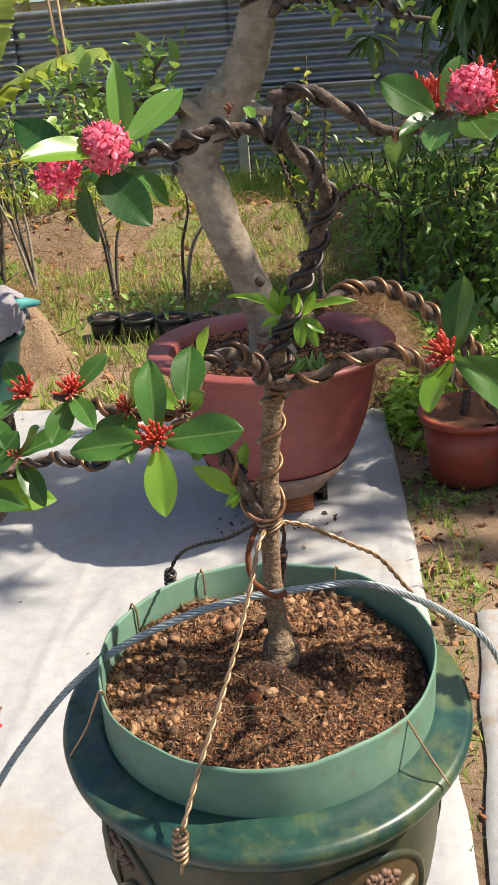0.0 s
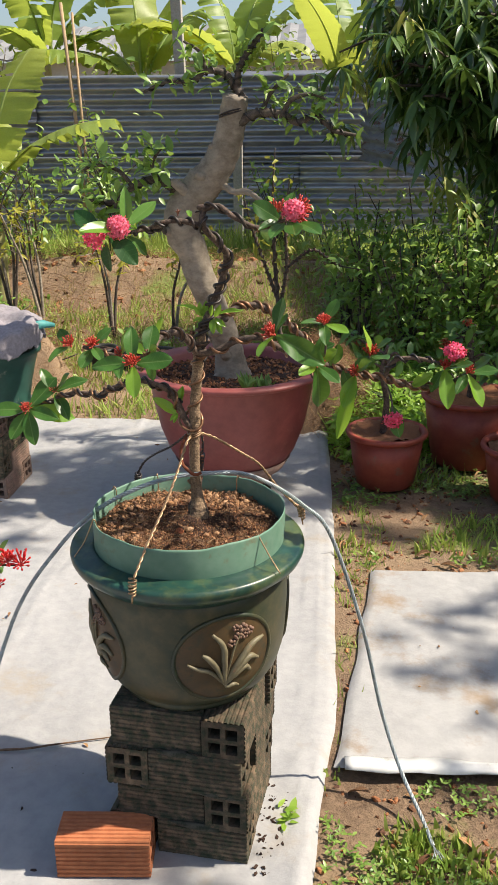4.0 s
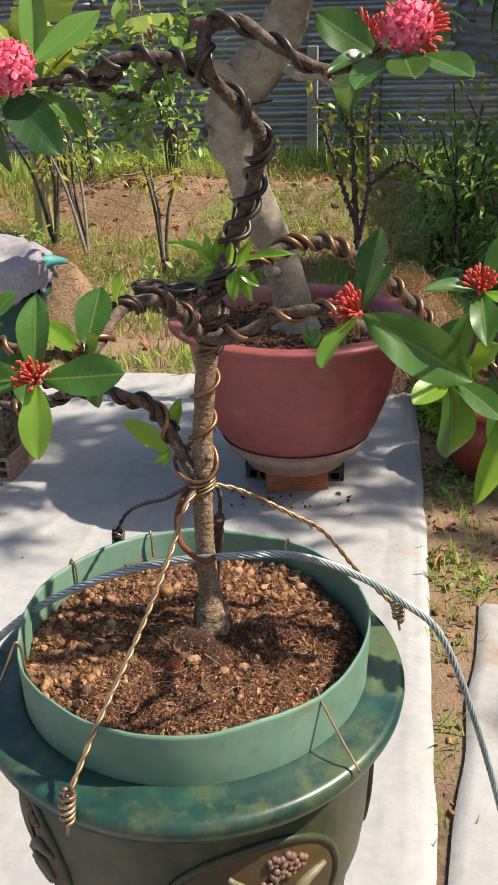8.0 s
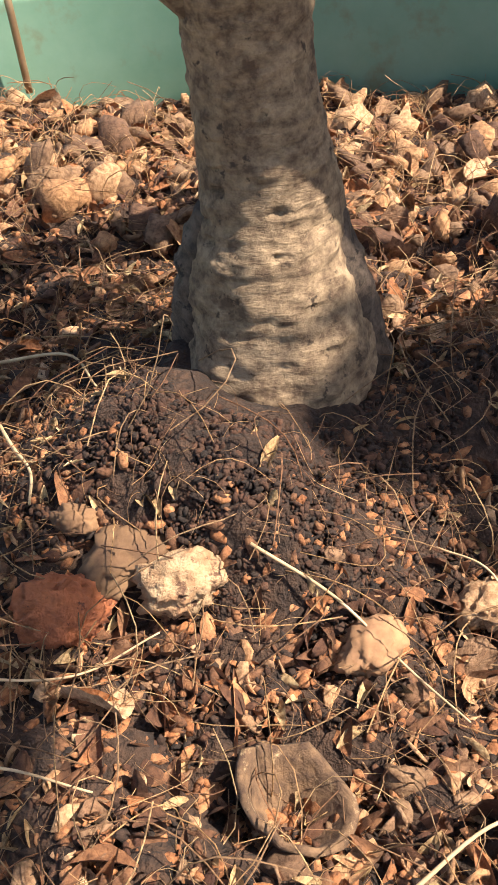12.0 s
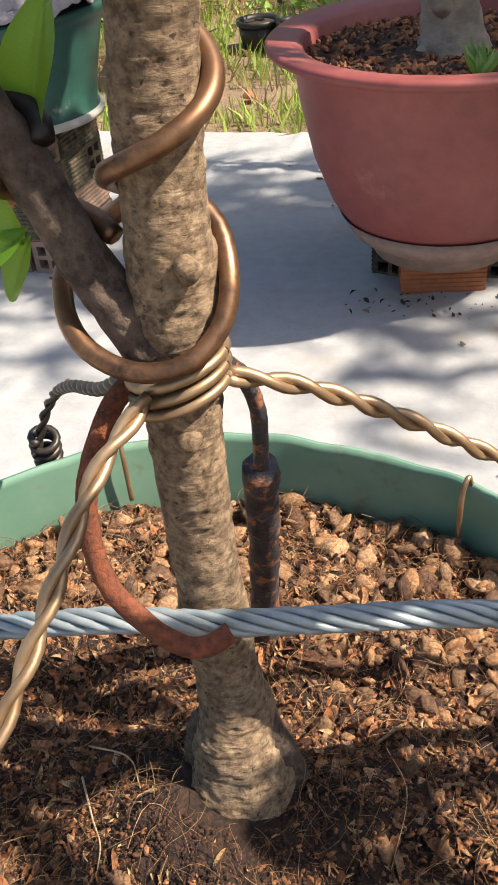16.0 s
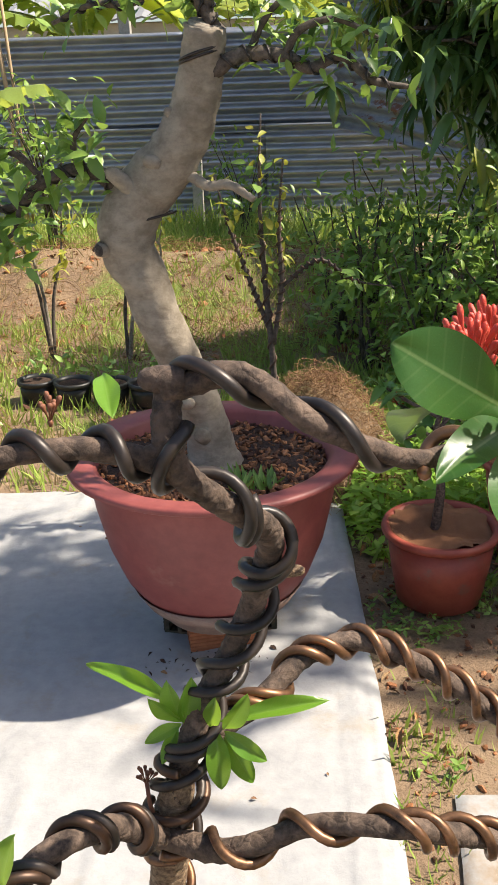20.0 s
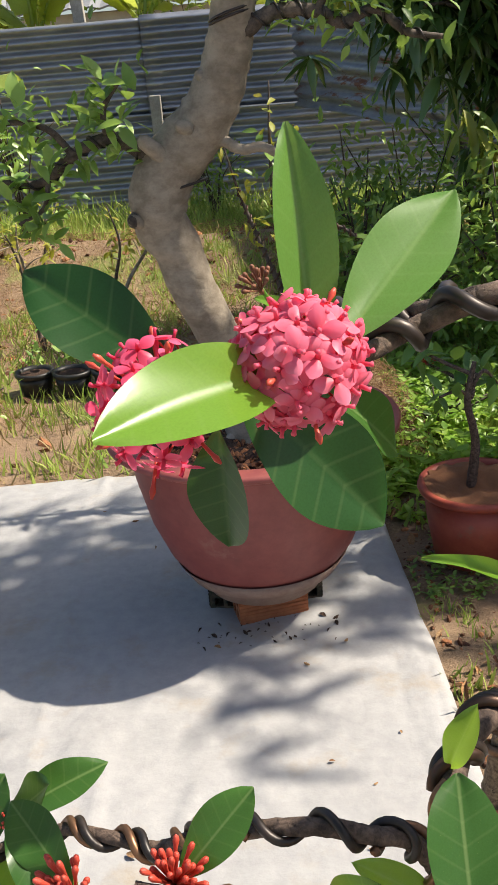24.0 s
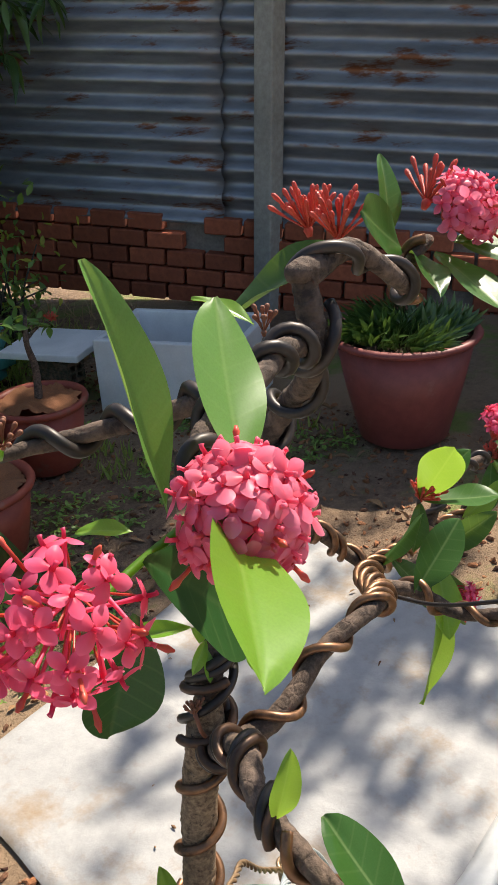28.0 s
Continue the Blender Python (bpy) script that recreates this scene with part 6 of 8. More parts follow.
ROPE = [(-0.6, 0.02, 0.012), (-0.53, 0.0, 0.045), (-0.475, 0.0, 0.18), (-0.37, 0.0, 0.455), (-0.272, 0.0, 0.6015), (-0.19, -0.004, 0.6845), (-0.1, -0.008, 0.7365), (-0.03, -0.005, 0.7575), (0.0, -0.0025, 0.7605), (0.03, 0.004, 0.7615), (0.085, 0.025, 0.7535), (0.14, 0.057, 0.7185), (0.2, 0.09, 0.6625), (0.255, 0.1, 0.5965), (0.325, 0.1, 0.39), (0.372, 0.09, 0.19), (0.415, 0.05, 0.07), (0.455, -0.03, 0.016), (0.47, -0.1, 0.01)]
rope = thing("steel_rope", (0, -0.02, 0.77), "frayed galvanised steel rope arching over the pot", "steel rope")
line = [(*p, 0.0016) for p in ROPE]
for k in range(6):
    part("strand", Geo().tube(coil(line, 0.0015, 38, k * math.pi / 3, per_turn=9), 0.00138, 6), STEEL, rope)
part("core", Geo().tube(spline(ROPE, 8), 0.0021, 6), STEEL, rope)
r = np.random.default_rng(5)
for k in range(7):
    e = Vector(ROPE[-1])
    d = Vector((0.01 * r.normal() + 0.01, -0.03 - 0.01 * r.uniform(), 0.004 * r.uniform()))
    part("frayed_wire", Geo().tube([e, e + d * 0.5, e + d + Vector((0.004 * r.normal(), 0, 0))], 0.0008, 4), STEEL, rope)
# wire staples over the green strip
for a, s in ((62, 1), (-38, 1), (152, 1), (205, 1), (118, 1)):
    q = Vector((math.cos(radians(a)), math.sin(radians(a)), 0))
    c = Vector((*PC, 0))
    p = [c + q * 0.172 + Vector((0, 0, 0.664)), c + q * 0.1725 + Vector((0, 0, 0.690)), c + q * 0.177 + Vector((0, 0, 0.699)), c + q * 0.182 + Vector((0, 0, 0.69)), c + q * 0.20 + Vector((0.004, 0.0, 0.660)), c + q * 0.223 + Vector((0.006, 0, 0.632))]
    solo("wire_staple", Geo().tube(spline([tuple(v) for v in p], 6), 0.0013, 6), TIE_WIRE if s else BLACK_WIRE, "thin wire hooked over the green strip and rim", "wire", group="wire staples")

# ---- the big maroon pot with the old bonsai ----
BC = (-0.092, 1.712)
big = thing("big_pot", (*BC, 0.075), "large faded maroon plastic bonsai pot with a wide lip", "plant pot")
part("bowl", Geo().lathe([(0.0, 0.0), (0.135, 0.0), (0.145, 0.012), (0.152, 0.035), (0.190, 0.060), (0.238, 0.13), (0.272, 0.22), (0.296, 0.33), (0.306, 0.41), (0.313, 0.418), (0.345, 0.424), (0.358, 0.432),
                          (0.359, 0.440), (0.352, 0.446), (0.300, 0.440), (0.286, 0.432), (0.275, 0.33), (0.25, 0.22), (0.16, 0.06), (0.0, 0.05)], (*BC, 0.075), 96), MAROON, big)
part("foot", Geo().lathe([(0.130, -0.002), (0.147, 0.008), (0.155, 0.034), (0.192, 0.057), (0.219, 0.097), (0.2215, 0.098), (0.196, 0.055), (0.158, 0.032), (0.15, 0.006), (0.13, -0.004)], (*BC, 0.074), 80), POT_FOOT, big, "dusty paler foot")
for (x, y, a, key) in ((-0.085, 1.735 - 0.075, 12, "new"), (-0.185, 1.77, 80, "old"), (0.005, 1.78, 95, "old"), (-0.09, 1.86, 5, "old")):
    b = solo("brick", BRICKS[key], None, "hollow brick laid under the maroon pot", "brick", group="bricks under the big pot")
    b.matrix_basis = Matrix.Translation((x, y, 0.0415)) @ Matrix.Rotation(radians(a), 4, "Z")


def rough_disc(name, c, r, z, mat, label, seed=0, amp=0.02, n=44):
    g = Geo()
    idx = {}
    for i in range(n + 1):
        for j in range(n + 1):
            x, y = c[0] - r + 2 * r * i / n, c[1] - r + 2 * r * j / n
            if math.hypot(x - c[0], y - c[1]) < r:
                idx[i, j] = len(g.v)
                g.v.append((x, y, z + amp * noise.noise(Vector((x * 9, y * 9, seed))) + amp * 0.4 * noise.noise(Vector((x * 40, y * 40, seed)))))
    for (i, j), a in idx.items():
        if (i + 1, j) in idx and (i, j + 1) in idx and (i + 1, j + 1) in idx:
            g.f.append((a, idx[i + 1, j], idx[i + 1, j + 1], idx[i, j + 1]))
    return solo(name, g, mat, label, "soil", kind="stuff")


rough_disc("potting_soil", BC, 0.293, 0.478, POTTING, "dark potting soil in the maroon pot", 3, 0.016)


def round_litter(count, shapes, c, r, z, lo, hi, seed):
    q = np.random.default_rng(seed)
    rows = []
    for _ in range(count):
        d, a = r * math.sqrt(q.uniform()), q.uniform(0, 6.28)
        s = q.uniform(lo, hi)
        m = Matrix.Translation((c[0] + d * math.cos(a), c[1] + d * math.sin(a), z)) @ Euler((q.normal(0, 0.5), q.normal(0, 0.5), q.uniform(0, 6.28))).to_matrix().to_4x4()
        rows.append((int(q.integers(len(shapes))), np.array(m) @ np.diag([s, s, s, 1])))
    return rows


solo("bark_chips", scatter("bark_chips", CHIPS, CHUNKS, round_litter(1300, CHUNKS, BC, 0.285, 0.482, 0.008, 0.022, 41), smooth=False), None, "brown husk pieces over the soil of the maroon pot", "bark chips", kind="stuff")

old = thing("old_bonsai", (-0.10, 1.74, 0.48), "old bonsai with a thick grey curved trunk and small leaves", "bonsai tree")
OT = [(-0.088, 1.72, 0.44, 0.085), (-0.094, 1.72, 0.50, 0.064), (-0.104, 1.72, 0.58, 0.053), (-0.137, 1.71, 0.69, 0.050), (-0.168, 1.70, 0.775, 0.050), (-0.202, 1.69, 0.86, 0.052), (-0.224, 1.69, 0.94, 0.055),
      (-0.255, 1.68, 1.01, 0.059), (-0.250, 1.68, 1.065, 0.065), (-0.226, 1.68, 1.115, 0.066), (-0.182, 1.67, 1.165, 0.063), (-0.135, 1.66, 1.215, 0.058), (-0.090, 1.64, 1.30, 0.051), (-0.068, 1.62, 1.375, 0.046), (-0.054, 1.605, 1.455, 0.043)]
limb("trunk", OT, OLD_BARK, old, "thick smooth grey trunk cut flat at the top", 32, 5, 0.09,
     (((-0.105, 1.70, 0.555), (-0.01, -0.055, 0.02), 0.028), ((-0.15, 1.68, 0.65), (0.02, -0.045, 0.01), 0.02), ((-0.225, 1.64, 1.14), (-0.05, -0.03, 0.05), 0.024), ((-0.295, 1.65, 1.02), (-0.018, -0.025, 0.0), 0.024), ((-0.09, 1.65, 1.36), (-0.02, -0.01, 0.01), 0.02),
      ((-0.09, 1.70, 0.49), (0.065, -0.05, -0.03), 0.022), ((-0.12, 1.70, 0.49), (-0.05, -0.04, -0.03), 0.024)))
add_knots((((-0.108, 1.668, 0.705), (0.004, -0.013, 0.0), 0.017), ((-0.308, 1.632, 1.02), (-0.006, -0.007, 0.0), 0.017)), DARK_BARK, old, 31)
add_knots((((-0.176, 1.612, 1.20), (-0.020, -0.012, 0.008), 0.017), ((-0.132, 1.622, 1.295), (-0.015, -0.008, 0.006), 0.014)), OLD_BARK, old, 32)
part("cut_top", Geo().tube([(-0.056, 1.605, 1.452), (-0.054, 1.602, 1.461)], [0.036, 0.034], 20), PALE_TWIG, old, "pale sawn top of the trunk")
for z, a in ((1.405, 0.3), (1.40, 0.1), (1.08, 0.2)):
    c = (-0.065, 1.612) if z > 1.3 else (-0.20, 1.685)
    rr = 0.0445 if z > 1.3 else 0.056
    part("wire_band", Geo().tube([(c[0] + rr * math.cos(t), c[1] + rr * math.sin(t), z + 0.012 * math.cos(t + a)) for t in np.linspace(0, 6.283, 30)], 0.003, 6, False), BLACK_WIRE, old)
OB = [[(-0.24, 1.67, 1.12, 0.020), (-0.285, 1.66, 1.165, 0.017), (-0.345, 1.65, 1.19, 0.014), (-0.42, 1.65, 1.165, 0.012), (-0.48, 1.66, 1.12, 0.010), (-0.54, 1.68, 1.11, 0.008), (-0.62, 1.70, 1.13, 0.005)],
      [(-0.42, 1.65, 1.165, 0.008), (-0.46, 1.63, 1.22, 0.007), (-0.53, 1.62, 1.24, 0.006), (-0.60, 1.62, 1.22, 0.004)],
      [(-0.345, 1.65, 1.19, 0.007), (-0.34, 1.62, 1.25, 0.006), (-0.30, 1.60, 1.30, 0.004)],
      [(-0.05, 1.60, 1.37, 0.018), (0.02, 1.59, 1.40, 0.015), (0.10, 1.58, 1.395, 0.012), (0.15, 1.58, 1.37, 0.011), (0.21, 1.57, 1.39, 0.009), (0.27, 1.56, 1.345, 0.008), (0.34, 1.56, 1.33, 0.005)],
      [(0.10, 1.58, 1.395, 0.009), (0.13, 1.57, 1.44, 0.008), (0.20, 1.56, 1.455, 0.006), (0.28, 1.56, 1.42, 0.004)],
      [(0.03, 1.60, 1.40, 0.009), (0.06, 1.60, 1.46, 0.007), (0.12, 1.60, 1.52, 0.004)],
      [(-0.03, 1.61, 1.44, 0.016), (-0.06, 1.61, 1.49, 0.013), (-0.095, 1.61, 1.525, 0.011), (-0.15, 1.61, 1.53, 0.009), (-0.20, 1.61, 1.50, 0.008), (-0.28, 1.61, 1.50, 0.006), (-0.36, 1.62, 1.47, 0.004)],
      [(-0.05, 1.61, 1.48, 0.012), (-0.04, 1.60, 1.54, 0.010), (0.0, 1.60, 1.60, 0.008), (0.05, 1.60, 1.66, 0.005)],
      [(-0.15, 1.61, 1.53, 0.007), (-0.17, 1.60, 1.59, 0.006), (-0.22, 1.60, 1.62, 0.004)],
      [(-0.165, 1.665, 1.190, 0.017), (-0.11, 1.645, 1.172, 0.013), (-0.065, 1.63, 1.148, 0.011), (-0.02, 1.62, 1.15, 0.010), (0.03, 1.60, 1.12, 0.007)],
      [(-0.48, 1.66, 1.12, 0.006), (-0.50, 1.66, 1.06, 0.005), (-0.56, 1.67, 1.03, 0.003)]]
for k, rows in enumerate(OB):
    limb("branch", rows, DARK_BARK if k not in (9,) else OLD_BARK, old, sides=10, seed=k + 20, wob=0.25)
    if k in (0, 3, 6, 7):
        wire(coil(rows, 0.0028, 9, k, 0.05, 0.95, 9), BLACK_WIRE, old, 0.0028)


def leaves_on(rows_list, count, size, spread, seed, shapes=LEAF_LOW, start=0.3, up=0.6, flop=0.5):
    """Leaf places round the outer parts of some limbs."""
    q = np.random.default_rng(seed)
    out = []
    for rows in rows_list:
        s = spline([r[:3] for r in rows], 8)
        for _ in range(count):
            p = s[int(len(s) * (start + (1 - start) * q.uniform())) - 1] + q.normal(0, spread, 3)
            d = rand_unit(q) + np.array([0, 0, up * 0.4])
            u = rand_unit(q) * flop + np.array([0, -0.25, 1.0])
            out.append((int(q.integers(len(shapes))), np_place(p, d, u, size * q.uniform(0.65, 1.25))))
    return out


rows = leaves_on([OB[0], OB[1], OB[2], OB[10]], 62, 0.05, 0.035, 51) + leaves_on([OB[3], OB[4], OB[5]], 50, 0.046, 0.032, 52) + leaves_on([OB[6], OB[8]], 46, 0.05, 0.032, 53) + leaves_on([OB[7]], 26, 0.05, 0.03, 54)
part("foliage", scatter("foliage", SMALL_LEAF, LEAF_LOW, rows), None, old, "small glossy green leaves")
solo("weed", scatter("weed", SMALL_LEAF, LEAF_LONG, [(int(k % 3), np_place((-0.03 + 0.10 * q[0] ** 2, 1.52 + 0.08 * q[1], 0.478), (1.6 * q[2] - 0.8, 1.6 * q[3] - 0.8, 0.9), (0, -1, 0.3), 0.02 + 0.035 * q[4])) for k, q in enumerate(np.random.default_rng(8).uniform(size=(70, 5)))]),
     None, "tuft of fresh green weeds in the maroon pot", "weeds", kind="stuff")

# ---- brick stack with covered green pot ----
st2 = thing("brick_stack", (-1.1, 1.75, 0), "stack of pale and red hollow bricks under the covered pot", "brick stack")
keys = ("tan", "tan", "old", "tan", "new", "tan", "tan", "old")
for n in range(4):
    pinwheel(st2, -1.225, 1.60, 0.006 + n * 0.0825, 0.27, n % 2 == 1, "tan", 0.005, -3, lambda k, n=n: keys[(k * 3 + n * 2) % 8])
LPC = (-1.06, 1.735)
lp = thing("covered_pot", (*LPC, 0.336), "dark green plastic pot wrapped over with grey shade cloth", "plant pot")
part("bowl", Geo().lathe([(0.0, 0.0), (0.155, 0.0), (0.178, 0.004), (0.182, 0.014), (0.172, 0.022), (0.185, 0.09), (0.205, 0.17), (0.218, 0.215), (0.23, 0.222), (0.232, 0.236), (0.215, 0.242), (0.20, 0.2), (0.16, 0.02), (0, 0.02)], (*LPC, 0.336), 64), DARK_GREEN, lp)
part("base_lip", Geo().lathe([(0.176, -0.001), (0.186, 0.002), (0.189, 0.012), (0.182, 0.02), (0.176, 0.016)], (*LPC, 0.336), 64), CONCRETE, lp, "pale dusty base lip")
ring_pts = [(LPC[0] + 0.197 * math.cos(-1.9 + 0.26 * math.cos(t)), LPC[1] + 0.197 * math.sin(-1.9 + 0.26 * math.cos(t)), 0.336 + 0.095 + 0.05 * math.sin(t)) for t in np.linspace(0, 6.283, 33)]
part("medallion", Geo().tube(ring_pts, 0.006, 8, False), CONCRETE, lp, "worn white medallion ring")
g = Geo()
n = 46
for i in range(n + 1):
    for j in range(n + 1):
        u, v = 2 * i / n - 1, 2 * j / n - 1
        rad = math.hypot(u, v)
        x, y = LPC[0] + 0.33 * u, LPC[1] + 0.33 * v
        d = math.hypot(x - LPC[0], y - LPC[1])
        z = 0.685 + 0.035 * noise.noise(Vector((x * 7, y * 7, 3))) - 0.55 * max(0, d - 0.19)
        k = 1.0 if d < 0.24 else 0.24 / d + 0.25 * (d - 0.24)
        g.v.append((LPC[0] + (x - LPC[0]) * k, LPC[1] + (y - LPC[1]) * k, max(z, 0.58 + 0.03 * noise.noise(Vector((x * 12, y * 12, 7)))) + 0.02 * noise.noise(Vector((x * 22, y * 22, 5)))))
for i in range(n):
    for j in range(n):
        a = i * (n + 1) + j
        g.f.append((a, a + 1, a + n + 2, a + n + 1))
cl = solo("shade_cloth", g, CLOTH, "crumpled faded grey shade cloth draped over the pot", "cloth")
cl.modifiers.new("thick", "SOLIDIFY").thickness = 0.004
rough_disc("potting_soil", LPC, 0.205, 0.55, POTTING, "soil in the covered pot", 4, 0.02, 20)
part("teal_rag", Geo().tube(spline([(LPC[0] + 0.20, LPC[1] - 0.03, 0.64, 0.02), (LPC[0] + 0.24, LPC[1] + 0.0, 0.66, 0.016), (LPC[0] + 0.285, LPC[1] + 0.05, 0.65, 0.009)], 6)[:, :3], [0.02, 0.02, 0.02, 0.02, 0.02, 0.018, 0.018, 0.016, 0.016, 0.014, 0.012, 0.01, 0.008], 8, True, 0.3), TEAL, lp, "teal plastic scrap")


# ---- red pots with ixora plants ----
def simple_pot(name, c, z, r0, r1, h, mat, label, cat="plant pot", lip=0.012, group=""):
    t = thing(name, (*c, z), label, cat, group)
    part("bowl", Geo().lathe([(0, 0), (r0 * 0.92, 0), (r0, 0.008), (r0 + (r1 - r0) * 0.55, h * 0.5), (r1 - 0.004, h - 0.022), (r1 - 0.012, h - 0.024), (r0 * 0.9, 0.03), (0, 0.03)], (*c, z), 56), mat, t)
    part("rim", Geo().lathe([(r1 - 0.006, h - 0.026), (r1 + lip * 0.6, h - 0.021), (r1 + lip, h - 0.010), (r1 + lip * 0.7, h), (r1 - 0.008, h - 0.002), (r1 - 0.015, h - 0.012), (r1 - 0.014, h - 0.026)], (*c, z), 56), mat, t)
    return t


def potted_ixora(c, z, h, n, seed, heads=4, spread=0.16, size=0.05, label="young wired ixora with glossy leaves and red buds"):
    q = np.random.default_rng(seed)
    t = thing("ixora_plant", (*c, z), label, "potted plant", group="potted ixoras")
    main = [(c[0], c[1], z - 0.02, 0.014), (c[0] + 0.01, c[1], z + h * 0.35, 0.012), (c[0] - 0.015, c[1] - 0.01, z + h * 0.7, 0.009), (c[0] + 0.005, c[1], z + h, 0.006)]
    limb("stem", main, BARK_UP, t, sides=10, seed=seed)
    limbs = [main]
    for k in range(n):
        a = q.uniform(0, 6.28)
        z0 = z + h * q.uniform(0.35, 0.9)
        r = spread * q.uniform(0.6, 1.1)
        b = [(c[0], c[1], z0, 0.006), (c[0] + r * 0.45 * math.cos(a), c[1] + r * 0.45 * math.sin(a), z0 + 0.03, 0.005), (c[0] + r * math.cos(a), c[1] + r * math.sin(a), z0 + q.uniform(-0.02, 0.08), 0.003)]
        limb("branch", b, BARK_UP, t, sides=8, seed=seed + k)
        limbs.append(b)
        if k < heads:
            bud_head(t, Vector(b[-1][:3]), (0, -0.3, 0.9), 0.03, 34, seed + k, BUD, 1.1)
    rows = leaves_on(limbs[1:], 13, size * 1.25, 0.016, seed + 3, start=0.75, up=0.5)
    part("foliage", scatter("foliage", SMALL_IXORA, LEAF_LOW, rows), None, t, "glossy green leaves")
    return t


simple_pot("red_pot", (0.505, 1.86), 0.0, 0.115, 0.150, 0.225, RED_POT, "red plastic flower pot standing on the bare soil")
rough_disc("potting_soil", (0.505, 1.86), 0.15, 0.215, CHIPS, "mounded brown husk soil in a red pot", 6, 0.03, 26)
potted_ixora((0.49, 1.87), 0.22, 0.34, 5, 61, 1, 0.15)
simple_pot("red_pot", (0.86, 2.12), 0.0, 0.14, 0.185, 0.30, RED_POT, "red plastic flower pot on the soil behind another one")
rough_disc("potting_soil", (0.86, 2.12), 0.18, 0.285, CHIPS, "brown husk soil in a red pot", 7, 0.03, 26)
potted_ixora((0.86, 2.12), 0.29, 0.30, 6, 62, 3, 0.17)
simple_pot("red_pot", (1.02, 1.72), 0.0, 0.12, 0.16, 0.22, RED_POT, "red plastic flower pot beside the garden path")
rough_disc("potting_soil", (1.02, 1.72), 0.155, 0.21, CHIPS, "brown husk soil in a red pot", 8, 0.03, 26)
potted_ixora((1.02, 1.72), 0.21, 0.26, 4, 63, 2, 0.14)

# flowering plant at the edge of the sheet
simple_pot("red_pot", (-0.86, 0.16), 0.0, 0.10, 0.135, 0.21, RED_POT, "small red pot on the white ground sheet")
rough_disc("potting_soil", (-0.86, 0.16), 0.13, 0.2, CHIPS, "brown husk soil in a small red pot", 9, 0.015, 20)
edge = potted_ixora((-0.85, 0.15), 0.20, 0.26, 4, 64, 0, 0.12, 0.035, "small ixora with bright red open flowers")
for k, (p, s) in enumerate((((-0.362, 0.032, 0.545), 0.030), ((-0.388, 0.03, 0.552), 0.026), ((-0.43, 0.02, 0.560), 0.034), ((-0.432, -0.02, 0.455), 0.032), ((-0.405, 0.0, 0.51), 0.022), ((-0.47, 0.04, 0.53), 0.03))):
    bud_head(edge, p, (0.1, -0.5, 0.85), s * 1.15, 30, 70 + k, RED_PETAL, 1.0, "bright red open flower cluster")
    b = [(-0.85, 0.15, 0.36), (p[0] - 0.16, p[1] + 0.05, p[2] - 0.04), p]
    limb("branch", [(*b[0], 0.005), (*b[1], 0.004), (*b[2], 0.002)], BARK_UP, edge, sides=7, seed=k)
    part("foliage", scatter("foliage", SMALL_IXORA, LEAF_LOW, leaves_on([[(*b[1], 0), (*b[2], 0)]], 12, 0.035, 0.012, 80 + k, start=0.3)), None, edge)

# ---- row of black nursery pots ----
for k, (x, y) in enumerate(((-1.05, 3.66), (-0.87, 3.62), (-0.69, 3.60), (-0.52, 3.58))):
    t = simple_pot("nursery_pot", (x, y), 0.0, 0.07, 0.086, 0.11, BLACK_PLASTIC, "small black nursery pot with a seedling", "plant pot", 0.006, "nursery pots")
    part("soil", Geo().disc((x, y, 0.094), 0.08), POTTING, t)
    q = np.random.default_rng(90 + k)
    st = [[(x, y, 0.09), (x + 0.01, y, 0.16), (x + 0.02 * q.normal(), y, 0.19 + 0.07 * q.uniform())]]
    part("seedling", scatter("seedling", SMALL_LEAF, LEAF_LOW, leaves_on(st, 20, 0.05, 0.02, 95 + k, start=0.4)), None, t, "small green seedling")["kind"] = "stuff"

# ---- trees, shrubs and banana plants ----
def tree_branches(base, height, radius, n, seed, crown, droop=0.0, lean=(0, 0), low=0.45):
    """A trunk and limbs that reach into an ellipsoid crown (cx, cy, cz, rx, ry, rz)."""
    q = np.random.default_rng(seed)
    top = (base[0] + lean[0], base[1] + lean[1], height)
    trunk_rows = [(base[0], base[1], -0.05, radius * 1.3), (base[0] + 0.2 * lean[0], base[1] + 0.2 * lean[1], height * 0.3, radius), (base[0] + 0.6 * lean[0], base[1] + 0.6 * lean[1], height * 0.7, radius * 0.8), (*top, radius * 0.5)]
    limbs = []
    for k in range(n):
        f = q.uniform(low, 1.0)
        s = np.array([base[0] + lean[0] * f, base[1] + lean[1] * f, height * f])
        d = rand_unit(q)
        d[2] = abs(d[2]) * 0.6
        e = np.array(crown[:3]) + d * np.array(crown[3:]) * q.uniform(0.5, 0.95)
        mid = (s + e) / 2 + np.array([0, 0, 0.12]) * np.linalg.norm(e - s)
        e[2] -= droop * q.uniform(0.3, 1)
        limbs.append([(*s, radius * 0.45), (*mid, radius * 0.28), (*e, radius * 0.1)])
    return trunk_rows, limbs


